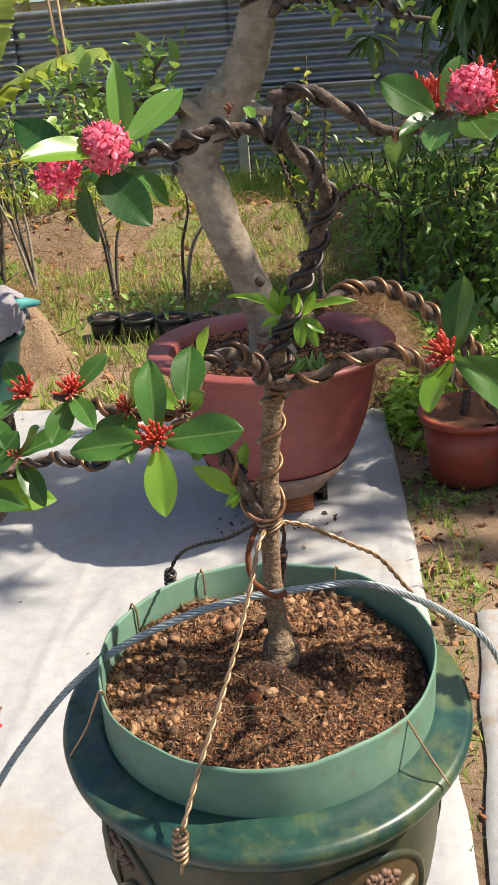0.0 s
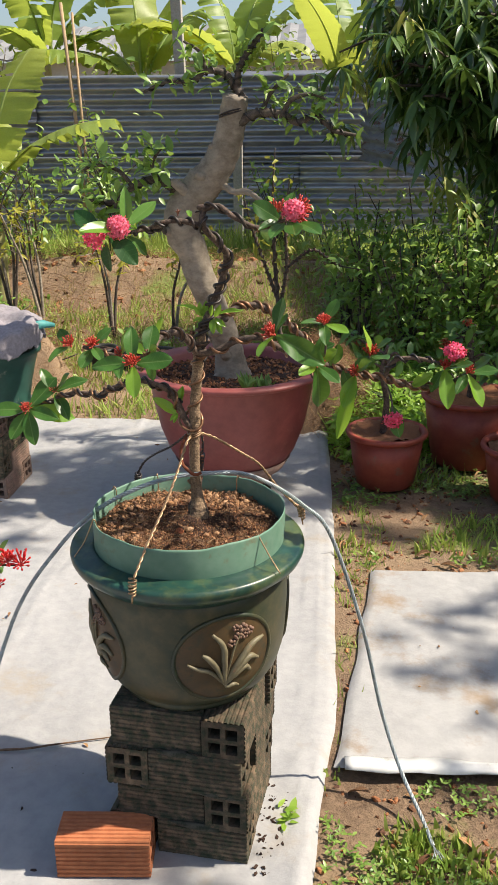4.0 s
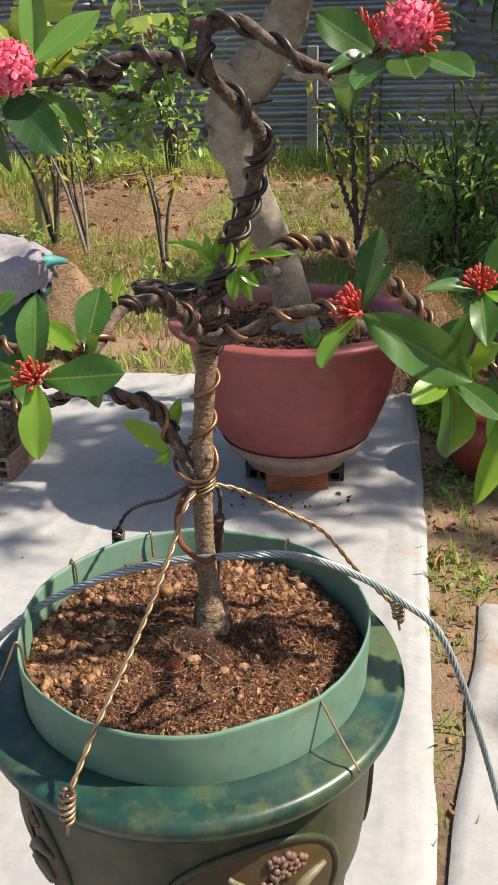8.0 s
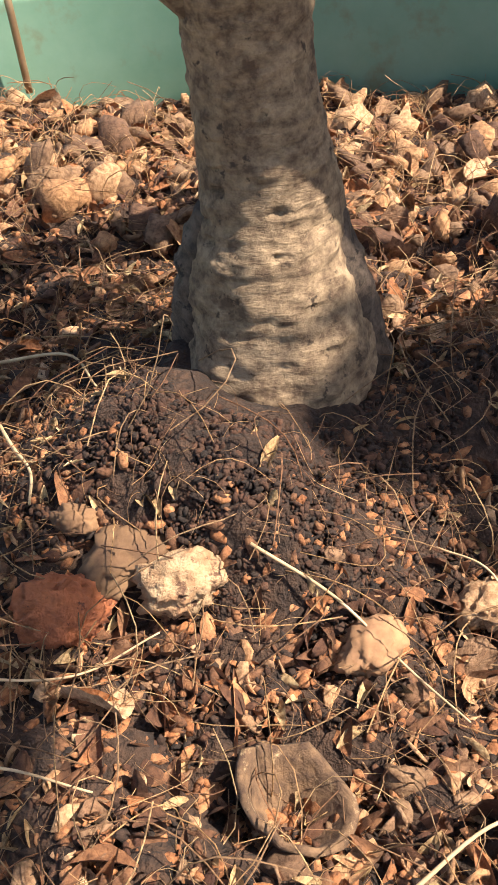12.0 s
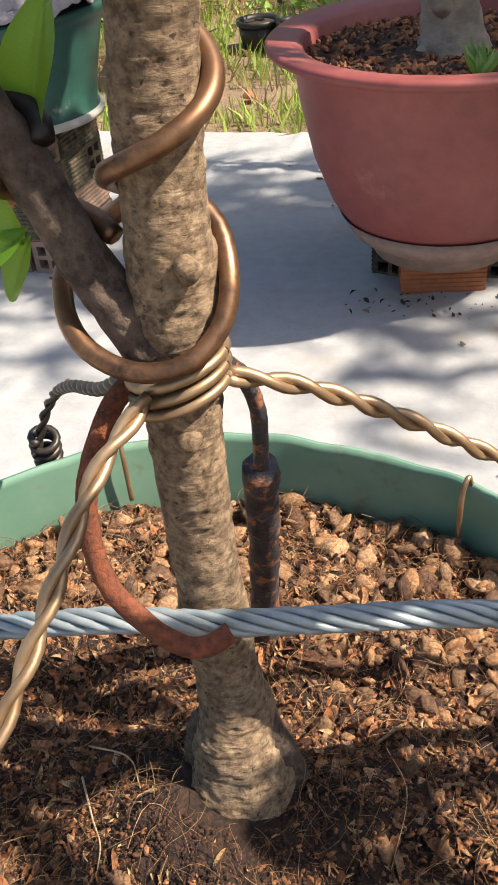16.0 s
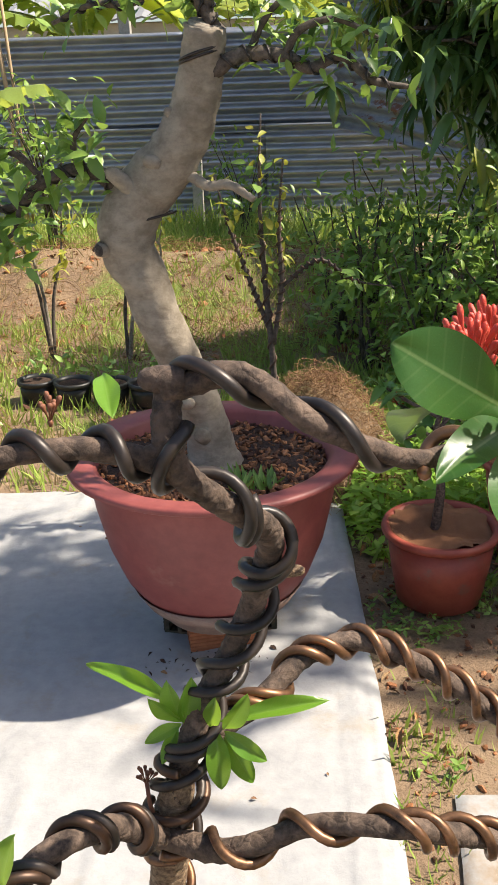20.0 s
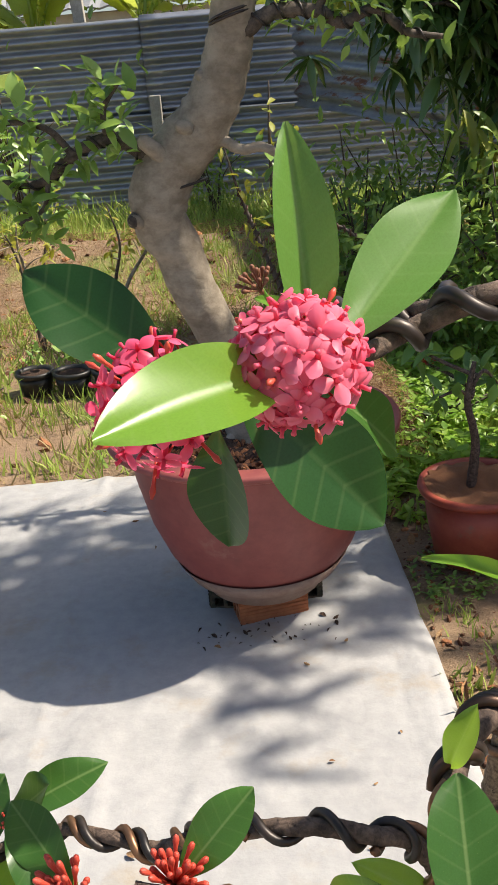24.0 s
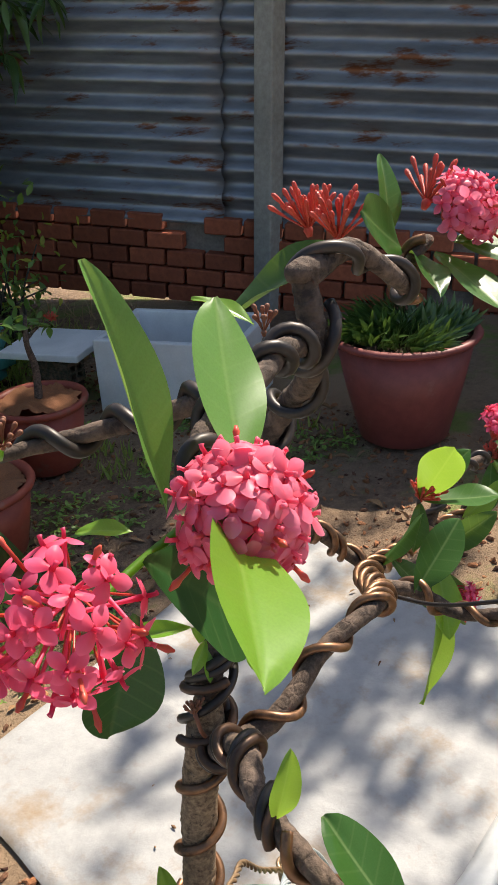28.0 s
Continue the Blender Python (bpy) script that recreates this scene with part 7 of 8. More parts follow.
def whorls(limbs, per_limb, leaves, size, seed, droop, shapes, start=0.35, spread=0.15):
    """Tufts of leaves at twig ends, the way mango carries them."""
    q = np.random.default_rng(seed)
    out = []
    for rows in limbs:
        s = spline([r[:3] for r in rows], 6)
        for _ in range(per_limb):
            c = s[int(len(s) * q.uniform(start, 1.0)) - 1] + q.normal(0, spread, 3)
            for j in range(leaves):
                a = j * 2.4 + q.uniform(0, 1)
                d = np.array([math.cos(a), math.sin(a), q.normal(-droop, 0.35)])
                out.append((int(q.integers(len(shapes))), np_place(c, d, (0, 0, 1) + 0.3 * rand_unit(q), size * q.uniform(0.6, 1.15))))
    return out


def mango(base, height, crown, seed, n=26, per=7, leaf_n=8, size=0.2, label="dense dark mango tree with long drooping leaves", low=0.45, start=0.35):
    t = thing("mango_tree", (base[0], base[1], 0), label, "tree")
    tr, limbs = tree_branches(base, height, 0.055, n, seed, crown, 0.1, low=low)
    limb("trunk", tr, DARK_BARK, t, sides=14, seed=seed, wob=0.2)
    for rows in limbs:
        s = spline(rows, 5)
        part("limb", Geo().tube(s[:, :3], list(s[:, 3]), 6), DARK_BARK, t)
    part("crown", scatter("crown", MANGO_LEAF, LEAF_LONG, whorls(limbs, per, leaf_n, size, seed + 1, 0.55, LEAF_LONG, start, 0.2)), None, t, "long dark drooping leaves")
    return t, limbs


m1, ml = mango((1.55, 4.4), 1.9, (1.0, 4.15, 1.55, 0.85, 0.7, 1.0), 101, 58, 10, 8, 0.2)
q = np.random.default_rng(102)
young = []
for c in ((0.93, 3.6, 1.05), (0.98, 3.55, 0.95), (0.42, 3.9, 1.62), (0.55, 3.95, 1.75), (0.7, 3.9, 1.9), (1.3, 3.6, 1.4)):
    for j in range(15):
        a = j * 2.4
        young.append((int(q.integers(3)), np_place(np.array(c) + q.normal(0, 0.03, 3), (math.cos(a), math.sin(a), -1.1 + 0.3 * q.normal()), (0, -0.5, 1), 0.16 * q.uniform(0.7, 1.2))))
part("young_leaves", scatter("young_leaves", MANGO_YOUNG, LEAF_LONG, young), None, m1, "limp yellow-green young leaves")
m2, _ = mango((2.45, 3.55), 1.7, (2.5, 3.7, 1.75, 0.75, 0.7, 0.75), 103, 34, 8, 8, 0.19)
# unseen canopy, added and placed only to cast leaf shade on the yard
m3, _ = mango((3.95, 2.75), 2.9, (2.12, 1.94, 3.05, 1.20, 0.48, 0.30), 105, 46, 4, 7, 0.18, "unseen mango tree behind the dark fence, added to shade the large sheet", 0.93, 0.85)
m4, _ = mango((4.1, 0.75), 2.7, (3.10, 0.72, 2.75, 0.36, 0.24, 0.25), 106, 14, 7, 7, 0.13, "unseen slim mango tree over the dark fence, added to dapple the small sheet", 0.93, 0.8)
m6, _ = mango((4.5, 1.9), 2.9, (3.42, 1.70, 3.0, 0.62, 0.48, 0.26), 108, 34, 4, 7, 0.17, "unseen mango tree behind the dark fence, added to shade the red pots", 0.93, 0.7)
m7, _ = mango((4.85, -0.40), 2.7, (2.05, -0.60, 2.75, 0.62, 0.30, 0.22), 109, 26, 4, 7, 0.15, "unseen mango tree outside the fence, added to dapple the front of the sheet", 0.93, 0.8)
m5, _ = mango((2.1, 4.3), 1.6, (2.0, 4.1, 0.9, 0.8, 0.55, 0.85), 107, 52, 8, 8, 0.17, "low dense mango tree with dark glossy leaves")


def bush(c, r, h, n, size, seed, mat, label, shapes=LEAF_LOW, stems=9, name="shrub", group="", cat="shrub"):
    """Thin stems from one foot, leaves thick towards the outside."""
    q = np.random.default_rng(seed)
    t = thing(name, (*c, ground_height(*c)), label, cat, group)
    z0 = ground_height(*c) - 0.02
    limbs = []
    for k in range(stems):
        a, b = q.uniform(0, 6.28), q.uniform(0.3, 1.0)
        e = (c[0] + r[0] * b * math.cos(a), c[1] + r[1] * b * math.sin(a), z0 + h * q.uniform(0.55, 1.0))
        mid = (c[0] + r[0] * b * 0.35 * math.cos(a), c[1] + r[1] * b * 0.35 * math.sin(a), z0 + h * 0.45)
        rows = [(c[0] + 0.03 * q.normal(), c[1] + 0.03 * q.normal(), z0, 0.008), (*mid, 0.006), (*e, 0.003)]
        s = spline(rows, 5)
        part("stem", Geo().tube(s[:, :3], list(s[:, 3]), 5), DARK_BARK, t)
        limbs.append(rows)
    part("foliage", scatter("foliage", mat, shapes, leaves_on(limbs, n // stems, size, 0.075 * (r[0] + r[1] + h), seed + 1, shapes, 0.25)), None, t)
    return t


for k, (c, r, h, n, size, mat) in enumerate((((0.52, 4.0), (0.22, 0.2), 1.15, 800, 0.055, BUSH_LEAF), ((1.05, 3.35), (0.35, 0.25), 1.0, 1100, 0.055, BUSH_LEAF), ((1.55, 3.25), (0.4, 0.25), 1.15, 1300, 0.055, BUSH_LEAF), ((2.0, 3.2), (0.35, 0.25), 1.1, 1100, 0.055, BUSH_LEAF), ((0.75, 3.7), (0.3, 0.25), 0.75, 700, 0.055, SMALL_LEAF), ((1.15, 3.25), (0.35, 0.3), 0.55, 560, 0.05, BUSH_LEAF), ((0.42, 4.6), (0.4, 0.4), 0.85, 560, 0.06, BUSH_LEAF),
                                             ((1.45, 3.05), (0.3, 0.3), 0.45, 420, 0.045, SMALL_LEAF), ((0.95, 4.9), (0.5, 0.4), 1.0, 560, 0.07, BUSH_LEAF), ((1.7, 3.6), (0.4, 0.35), 0.8, 600, 0.055, BUSH_LEAF),
                                             ((2.15, 3.0), (0.3, 0.3), 0.5, 320, 0.05, SMALL_LEAF), ((0.6, 2.75), (0.25, 0.2), 0.22, 420, 0.035, SMALL_LEAF), ((1.0, 2.65), (0.3, 0.25), 0.3, 420, 0.04, SMALL_LEAF),
                                             ((2.75, 4.6), (0.5, 0.4), 1.1, 560, 0.07, BUSH_LEAF), ((1.5, 5.6), (0.6, 0.5), 1.3, 700, 0.08, BUSH_LEAF), ((-0.2, 8.6), (0.5, 0.3), 0.9, 420, 0.07, BUSH_LEAF))):
    bush(c, r, h, n, size, 120 + k, mat, "dense green garden shrub under the trees", group="shrubs under the trees")

# tall wired ixora shrub behind the big pot
tall = thing("tall_shrub", (0.05, 2.36, 0), "tall wire-wrapped young shrub with sparse fresh leaves", "shrub")
TS = [[(0.07, 2.36, 0.0, 0.018), (0.06, 2.36, 0.5, 0.016), (0.04, 2.36, 0.8, 0.014), (0.03, 2.36, 1.05, 0.009), (0.04, 2.36, 1.27, 0.004)],
      [(0.06, 2.36, 0.62, 0.013), (0.0, 2.37, 0.78, 0.011), (-0.06, 2.38, 0.95, 0.008), (-0.10, 2.38, 1.10, 0.004)],
      [(0.06, 2.36, 0.60, 0.013), (0.09, 2.35, 0.78, 0.012), (0.085, 2.35, 0.95, 0.009), (0.10, 2.35, 1.15, 0.004)],
      [(0.09, 2.35, 0.78, 0.010), (0.2, 2.33, 0.86, 0.008), (0.30, 2.32, 0.80, 0.006), (0.42, 2.3, 0.78, 0.003)]]
for k, rows in enumerate(TS):
    rows = [(*q[:3], q[3] * 0.6) for q in rows]
    limb("stem", rows, DARK_BARK, tall, sides=10, seed=k + 50)
    wire(coil(rows, 0.003, 12, k, 0.1, 0.75, 8), DARK_COPPER, tall, 0.003)
part("foliage", scatter("foliage", YELLOW_LEAF, LEAF_LOW, leaves_on(TS[:3], 20, 0.04, 0.018, 150, start=0.5)), None, tall, "sparse yellow-green leaves")
part("foliage", scatter("foliage", SMALL_LEAF, LEAF_LOW, leaves_on(TS[3:], 16, 0.06, 0.02, 151, start=0.6) + leaves_on(TS[:1], 10, 0.05, 0.03, 152, start=0.5)), None, tall, "fresh green leaves")

# twiggy shrubs on the left
for k, (c, h, n, mat) in enumerate((((-2.0, 4.9), 1.15, 5, SMALL_LEAF), ((-1.75, 4.8), 1.0, 5, YELLOW_LEAF), ((-1.15, 4.4), 0.8, 3, YELLOW_LEAF), ((-0.72, 4.3), 0.78, 2, YELLOW_LEAF), ((-2.9, 5.6), 1.2, 8, SMALL_LEAF))):
    q = np.random.default_rng(160 + k)
    t = thing("twiggy_shrub", (*c, ground_height(*c)), "sparse twiggy shrub with a few pale leaves", "shrub", group="twiggy shrubs")
    limbs = []
    for j in range(n):
        a = q.uniform(0, 6.28)
        w = h * q.uniform(0.1, 0.35)
        rows = [(c[0], c[1], -0.05, 0.014), (c[0] + 0.3 * w * math.cos(a), c[1] + 0.3 * w * math.sin(a), h * 0.4, 0.010), (c[0] + 0.7 * w * math.cos(a) + 0.05 * q.normal(), c[1] + 0.7 * w * math.sin(a), h * 0.7, 0.007),
                (c[0] + w * math.cos(a), c[1] + w * math.sin(a), h * q.uniform(0.8, 1.0), 0.003)]
        limb("stem", rows, PALE_TWIG if j % 2 else DARK_BARK, t, sides=6, seed=j)
        limbs.append(rows)
        for i in range(3):
            p = spline(rows, 6)[int(q.integers(8, 18))]
            d = rand_unit(q)
            e = p[:3] + np.array([d[0], d[1], abs(d[2]) * 0.7]) * 0.16
            tw = [(*p[:3], 0.004), (*((p[:3] + e) / 2 + 0.02 * rand_unit(q)), 0.003), (*e, 0.0015)]
            limbs.append(tw)
            limb("twig", tw, PALE_TWIG, t, sides=5, seed=i)
    part("foliage", scatter("foliage", mat, LEAF_LOW, leaves_on(limbs, 7, 0.055, 0.02, 170 + k, start=0.5)), None, t, "few small pale leaves")
for k, (c, r, h, n, size) in enumerate((((-1.55, 6.4), (0.4, 0.3), 1.35, 300, 0.09), ((-2.6, 7.6), (0.5, 0.4), 1.3, 300, 0.09), ((-1.9, 3.95), (0.35, 0.25), 0.35, 300, 0.05), ((-1.4, 3.3), (0.35, 0.2), 0.22, 240, 0.04),
                                        ((-3.3, 4.6), (0.5, 0.4), 0.7, 300, 0.07))):
    bush(c, r, h, n, size, 180 + k, SMALL_LEAF if k % 2 else BUSH_LEAF, "leafy green shrub in front of the fence", group="garden shrubs")


def banana_leaf_mesh(seed, tear=0.5):
    """A long paddle with a raised rib and torn, drooping sides; unit length along x."""
    r = random.Random(seed)
    vs, fs = [], []
    rows = 40
    for i in range(rows + 1):
        t = i / rows
        w = 0.19 * (math.sin(math.pi * min(0.985, 0.10 + 0.86 * t)) ** 0.6)
        for s in (-1, 1):
            dr = r.uniform(0.3, 1.0)
            for j in range(4):
                u = j / 3
                vs.append((t + 0.03 * u * s * 0, s * u * w, 0.22 * t - 0.42 * t * t - dr * tear * 0.16 * u * u * (0.4 + t)))
    for i in range(rows):
        for s in range(2):
            if tear > 0.3 and i % 6 == 5 and r.random() < 0.55:
                continue
            for j in range(3):
                a = i * 8 + s * 4 + j
                fs.append((a, a + 1, a + 9, a + 8) if s else (a, a + 8, a + 9, a + 1))
    g = Geo().add(vs, fs)
    g.tube([(t, 0, 0.22 * t - 0.42 * t * t - 0.002) for t in np.linspace(-0.14, 0.98, 14)], [0.016 * (1 - 0.85 * k / 13) for k in range(14)], 6)
    return g.mesh("blade", BANANA_LEAF)


BLADES = [banana_leaf_mesh(k, 0.25 + 0.2 * k) for k in range(4)]


def banana(c, h, leaves, seed, label, dry=True, radius=0.06, wide=1.15):
    """leaves: rows of (azimuth, pitch, length, blade)."""
    t = thing("banana_plant", (*c, ground_height(*c)), label, "banana plant", group="banana plants")
    q = np.random.default_rng(seed)
    st = [(c[0], c[1], -0.05, radius * 1.2), (c[0] + 0.01, c[1], h * 0.35, radius), (c[0] + 0.02, c[1], h * 0.7, radius * 0.75), (c[0] + 0.02, c[1], h, radius * 0.5)]
    limb("pseudostem", st, BANANA_STEM, t, "yellowish banana stem", 16, seed, 0.08)
    for az, pitch, ln, k in leaves:
        m = Matrix.Translation((c[0] + 0.02, c[1], h - 0.04)) @ Matrix.Rotation(radians(az), 4, "Z") @ Matrix.Rotation(radians(-pitch), 4, "Y") @ Matrix.Translation((0.16 * ln, 0, 0)) @ Matrix.Diagonal((ln, ln * wide, ln, 1))
        part("leaf", BLADES[k], None, t, m=m)
    if dry:
        g = []
        for k in range(26):
            a = q.uniform(0, 6.28)
            g.append((int(q.integers(3)), np_place((c[0] + radius * 0.8 * math.cos(a), c[1] + radius * 0.8 * math.sin(a), h * q.uniform(0.25, 0.95)), (0.35 * math.cos(a), 0.35 * math.sin(a), -1), (math.cos(a), math.sin(a), 0.2), q.uniform(0.25, 0.5))))
        part("dry_leaves", scatter("dry_leaves", BANANA_DRY, LEAF_LONG, g), None, t, "shrivelled brown hanging leaves")
    return t


banana((-2.18, 5.2), 1.02, ((2, 34, 0.86, 2), (55, 74, 0.86, 1), (185, 62, 0.70, 1), (230, 30, 0.6, 2), (110, 50, 0.6, 3)), 201, "young banana plant with torn yellow-green leaves", False, 0.055, 2.1)
banana((-3.15, 6.1), 2.1, ((20, 40, 1.3, 1), (140, 50, 1.3, 2), (80, 60, 1.2, 0), (250, 35, 1.2, 3), (320, 30, 1.2, 1)), 202, "tall banana plant with shrivelled brown leaves")
for k, (x, y, h) in enumerate(((-3.4, 11.2, 2.2), (-2.1, 11.0, 1.9), (-0.9, 11.4, 2.0), (0.5, 11.2, 1.8), (-5.4, 11.3, 2.4), (1.9, 11.5, 2.0))):
    q = np.random.default_rng(210 + k)
    banana((x, y), h, tuple((float(q.uniform(0, 360)), float(q.uniform(15, 75)), float(q.uniform(1.0, 1.6)), int(q.integers(4))) for _ in range(7)), 220 + k, "banana plant growing behind the fence", k % 2 == 0, 0.08)

# greenery, house and roof behind the fence
for k, (c, r, h, n, size) in enumerate((((-4.5, 11.5), (1.0, 0.6), 2.6, 900, 0.12), ((-2.6, 12.2), (0.9, 0.6), 2.5, 800, 0.12), ((-0.2, 12.0), (0.9, 0.6), 2.7, 900, 0.12), ((1.4, 12.3), (1.0, 0.6), 2.6, 800, 0.12), ((3.6, 12.0), (1.2, 0.8), 3.2, 900, 0.13), ((-7.0, 11.5), (1.2, 0.7), 2.9, 900, 0.13))):
    bush(c, r, h, n, size, 240 + k, FAR_LEAF, "bright leafy thicket behind the fence", group="thickets behind the fence")
house = thing("house", (-3.0, 16.0, 0), "low pale house with a grey sheet roof behind the gardens", "house")
bevel(part("wall", Geo().box(Matrix.Translation((-3.0, 17.2, 1.2)), 9.0, 2.0, 2.4), PLASTER, house, smooth=False), 0.02)
g = Geo()
for i in range(61):
    x = -7.9 + 9.8 * i / 60
    z = 0.02 * math.cos(i * math.pi)
    g.v += [(x, 15.9, 2.45 + z), (x, 18.6, 3.2 + z)]
g.f = [(2 * i, 2 * i + 2, 2 * i + 3, 2 * i + 1) for i in range(60)]
rf = part("roof", g, ROOFING, house, "grey corrugated roof", smooth=False)
rf.modifiers.new("thick", "SOLIDIFY").thickness = 0.03
for x in (-5.2, -2.2):
    part("window", Geo().box(Matrix.Translation((x, 16.19, 1.3)), 1.0, 0.06, 0.9), BLACK_PLASTIC, house, smooth=False)
for (a, b, r0) in (((-2.62, 9.2, 2.6), (-2.50, 9.1, 1.2), 0.022), ((-2.50, 9.2, 2.5), (-2.44, 9.1, 1.35), 0.016)):
    pole = solo("bamboo_pole", Geo().tube([Vector(b) + Vector((0.05, -0.02, -1.25)), Vector(b), Vector(a)], [r0, r0, r0 * 0.9], 10), BAMBOO, "dry brown bamboo pole leaning on the fence", "bamboo pole", group="bamboo poles")

# ---- corner by the dark fence ----
box = thing("foam_box", (2.15, 1.92, 0), "open white foam box with a grey rim on the soil", "foam box")
u = Vector((0.31, -0.95, 0)).normalized()
v = Vector((0.95, 0.31, 0)).normalized()
bc = Vector((2.17, 1.92, 0))
L, D, H, T = 0.56, 0.36, 0.29, 0.028
rot = Matrix(((u.x, v.x, 0, 0), (u.y, v.y, 0, 0), (0, 0, 1, 0), (0, 0, 0, 1)))
for dx, dy, sx, sy in ((0, -D / 2, L, T), (0, D / 2, L, T), (-L / 2 + T / 2, 0, T, D - T), (L / 2 - T / 2, 0, T, D - T)):
    bevel(part("side", Geo().box(Matrix.Translation(bc) @ rot @ Matrix.Translation((dx, dy, H / 2)), sx, sy, H), FOAM, box, smooth=False), 0.006)
part("bottom", Geo().box(Matrix.Translation(bc) @ rot @ Matrix.Translation((0, 0, 0.02)), L - 2 * T, D - T, 0.03), FOAM, box, smooth=False)
lid = solo("foam_board", Geo().box(Matrix.Translation((1.98, 2.42, 0.20)) @ rot, 0.34, 0.30, 0.03), FOAM, "white foam board lying on bricks beside the box", "foam board", smooth=False)
bevel(lid, 0.006)
for k, (x, y) in enumerate(((1.93, 2.36), (2.04, 2.5))):
    for j in range(2):
        b = solo("brick", BRICKS["old"], None, "old brick under the foam lid", "brick", group="bricks under the lid")
        b.matrix_basis = Matrix.Translation((x, y, 0.043 + 0.086 * j)) @ Matrix.Rotation(radians(20 + 70 * j), 4, "Z")
simple_pot("grass_pot", (2.28, 1.06), 0.0, 0.15, 0.23, 0.37, MAROON, "maroon pot full of green grass beside the fence", lip=0.02)
rough_disc("potting_soil", (2.28, 1.06), 0.21, 0.35, POTTING, "soil in the grass pot", 12, 0.02, 20)
solo("pot_grass", scatter("pot_grass", MANGO_LEAF, LEAF_LONG, [(int(k % 3), np_place((2.28 + 0.2 * q[0], 1.06 + 0.2 * q[1], 0.35), (0.9 * q[0] + 0.6 * q[2], 0.9 * q[1] + 0.6 * q[3], 0.8), (q[1], -q[0], 0.3), 0.04 + 0.09 * abs(q[4]))) for k, q in enumerate(np.random.default_rng(9).uniform(-0.8, 0.8, size=(800, 5)))]),
     None, "dense green grass in the maroon pot", "grass", kind="stuff")
simple_pot("clay_pot", (1.50, 1.98), 0.0, 0.11, 0.15, 0.24, RED_POT, "red clay pot with husk soil near the foam box")
rough_disc("potting_soil", (1.50, 1.98), 0.145, 0.235, CHIPS, "heaped brown husk soil in a clay pot", 13, 0.03, 20)
potted_ixora((1.50, 1.98), 0.24, 0.28, 4, 66, 1, 0.13, 0.035, "small pale-leaved shrub in a clay pot")
simple_pot("clay_pot", (1.22, 2.15), 0.0, 0.12, 0.165, 0.22, RED_POT, "low red clay pot with a small shrub")
rough_disc("potting_soil", (1.22, 2.15), 0.16, 0.21, CHIPS, "brown husk soil in a low clay pot", 14, 0.03, 20)
potted_ixora((1.22, 2.15), 0.21, 0.32, 5, 67, 1, 0.15, 0.035, "small twiggy shrub in a low clay pot")
q = np.random.default_rng(15)
bag = Geo()
bag.tube(spline([(1.78, 2.75, 0.02), (1.80, 2.76, 0.12), (1.83, 2.75, 0.24), (1.85, 2.77, 0.33)], 6), [0.05, 0.10, 0.13, 0.15, 0.15, 0.16, 0.16, 0.16, 0.15, 0.15, 0.14, 0.13, 0.13, 0.12, 0.10, 0.08, 0.06, 0.04, 0.02], 14, True, 0.35)
solo("plastic_bag", bag, TEAL, "crumpled teal plastic bag of soil", "bag")
# plant stakes with white and yellow blossoms
fl = bush((2.25, 3.0), (0.2, 0.2), 0.55, 120, 0.05, 260, SMALL_LEAF, "small shrub with yellow and white blossoms", name="blossom_shrub")
part("blossoms", scatter("blossoms", YELLOW_LEAF, LEAF_LOW, [(int(q.integers(3)), np_place((2.25 + 0.16 * q.normal(), 3.0 + 0.14 * q.normal(), 0.45 + 0.1 * q.normal()), rand_unit(q), (0, -0.5, 1), 0.045)) for _ in range(60)]), None, fl, "bright yellow blossoms")

# ---- grass, straw, litter and the low brick wall ----
BLADE = [([(0, -0.5, 0), (0, 0.5, 0), (0.5, -0.35, 0.02), (0.5, 0.35, 0.02), (1, 0, -0.12)], [(0, 1, 3, 2), (2, 3, 4)])]


def on_sheet(x, y):
    return (x < right_edge(y) + 0.01 and -2.6 < y < 2.6) or (0.28 + 0.142 * (y - 0.16) < x < 1.55 and 0.1 < y < 1.12)


def grass_patch(name, count, area, lo, hi, mat, seed, label, dens=1.0, thr=-0.1, width=0.06):
    q = np.random.default_rng(seed)
    rows = []
    tries = 0
    while len(rows) < count and tries < count * 14:
        tries += 1
        x, y = q.uniform(area[0], area[1]), q.uniform(area[2], area[3])
        if on_sheet(x, y) or noise.noise(Vector((x * dens, y * dens, seed * 0.1))) < thr:
            continue
        for _ in range(3):
            px, py = x + 0.015 * q.normal(), y + 0.015 * q.normal()
            h = lo + (hi - lo) * q.uniform() ** 1.5
            m = np.array(frame_to((px, py, ground_height(px, py) - 0.012), (px + 0.5 * h * q.normal(), py + 0.5 * h * q.normal(), ground_height(px, py) + h), rand_unit(q))[0])
            rows.append((0, m @ np.diag([h * 1.1, h * width * q.uniform(0.7, 1.4), h, 1])))
    solo(name, scatter(name, mat, BLADE, rows), None, label, "grass", kind="stuff")


grass_patch("grass", 48000, (-4.5, 2.6, 2.62, 9.2), 0.03, 0.11, GRASS, 301, "patchy green grass between bare soil", 0.9, -0.18, 0.09)
grass_patch("tall_grass", 9000, (-6.0, 3.0, 7.2, 9.4), 0.10, 0.32, GRASS, 302, "taller green grass at the foot of the fence", 0.8, -0.25, 0.05)
grass_patch("dry_grass", 11000, (-5.5, 3.0, 2.65, 9.0), 0.03, 0.11, DRY_GRASS, 303, "dry straw-coloured grass and stubble", 1.3, 0.05, 0.07)
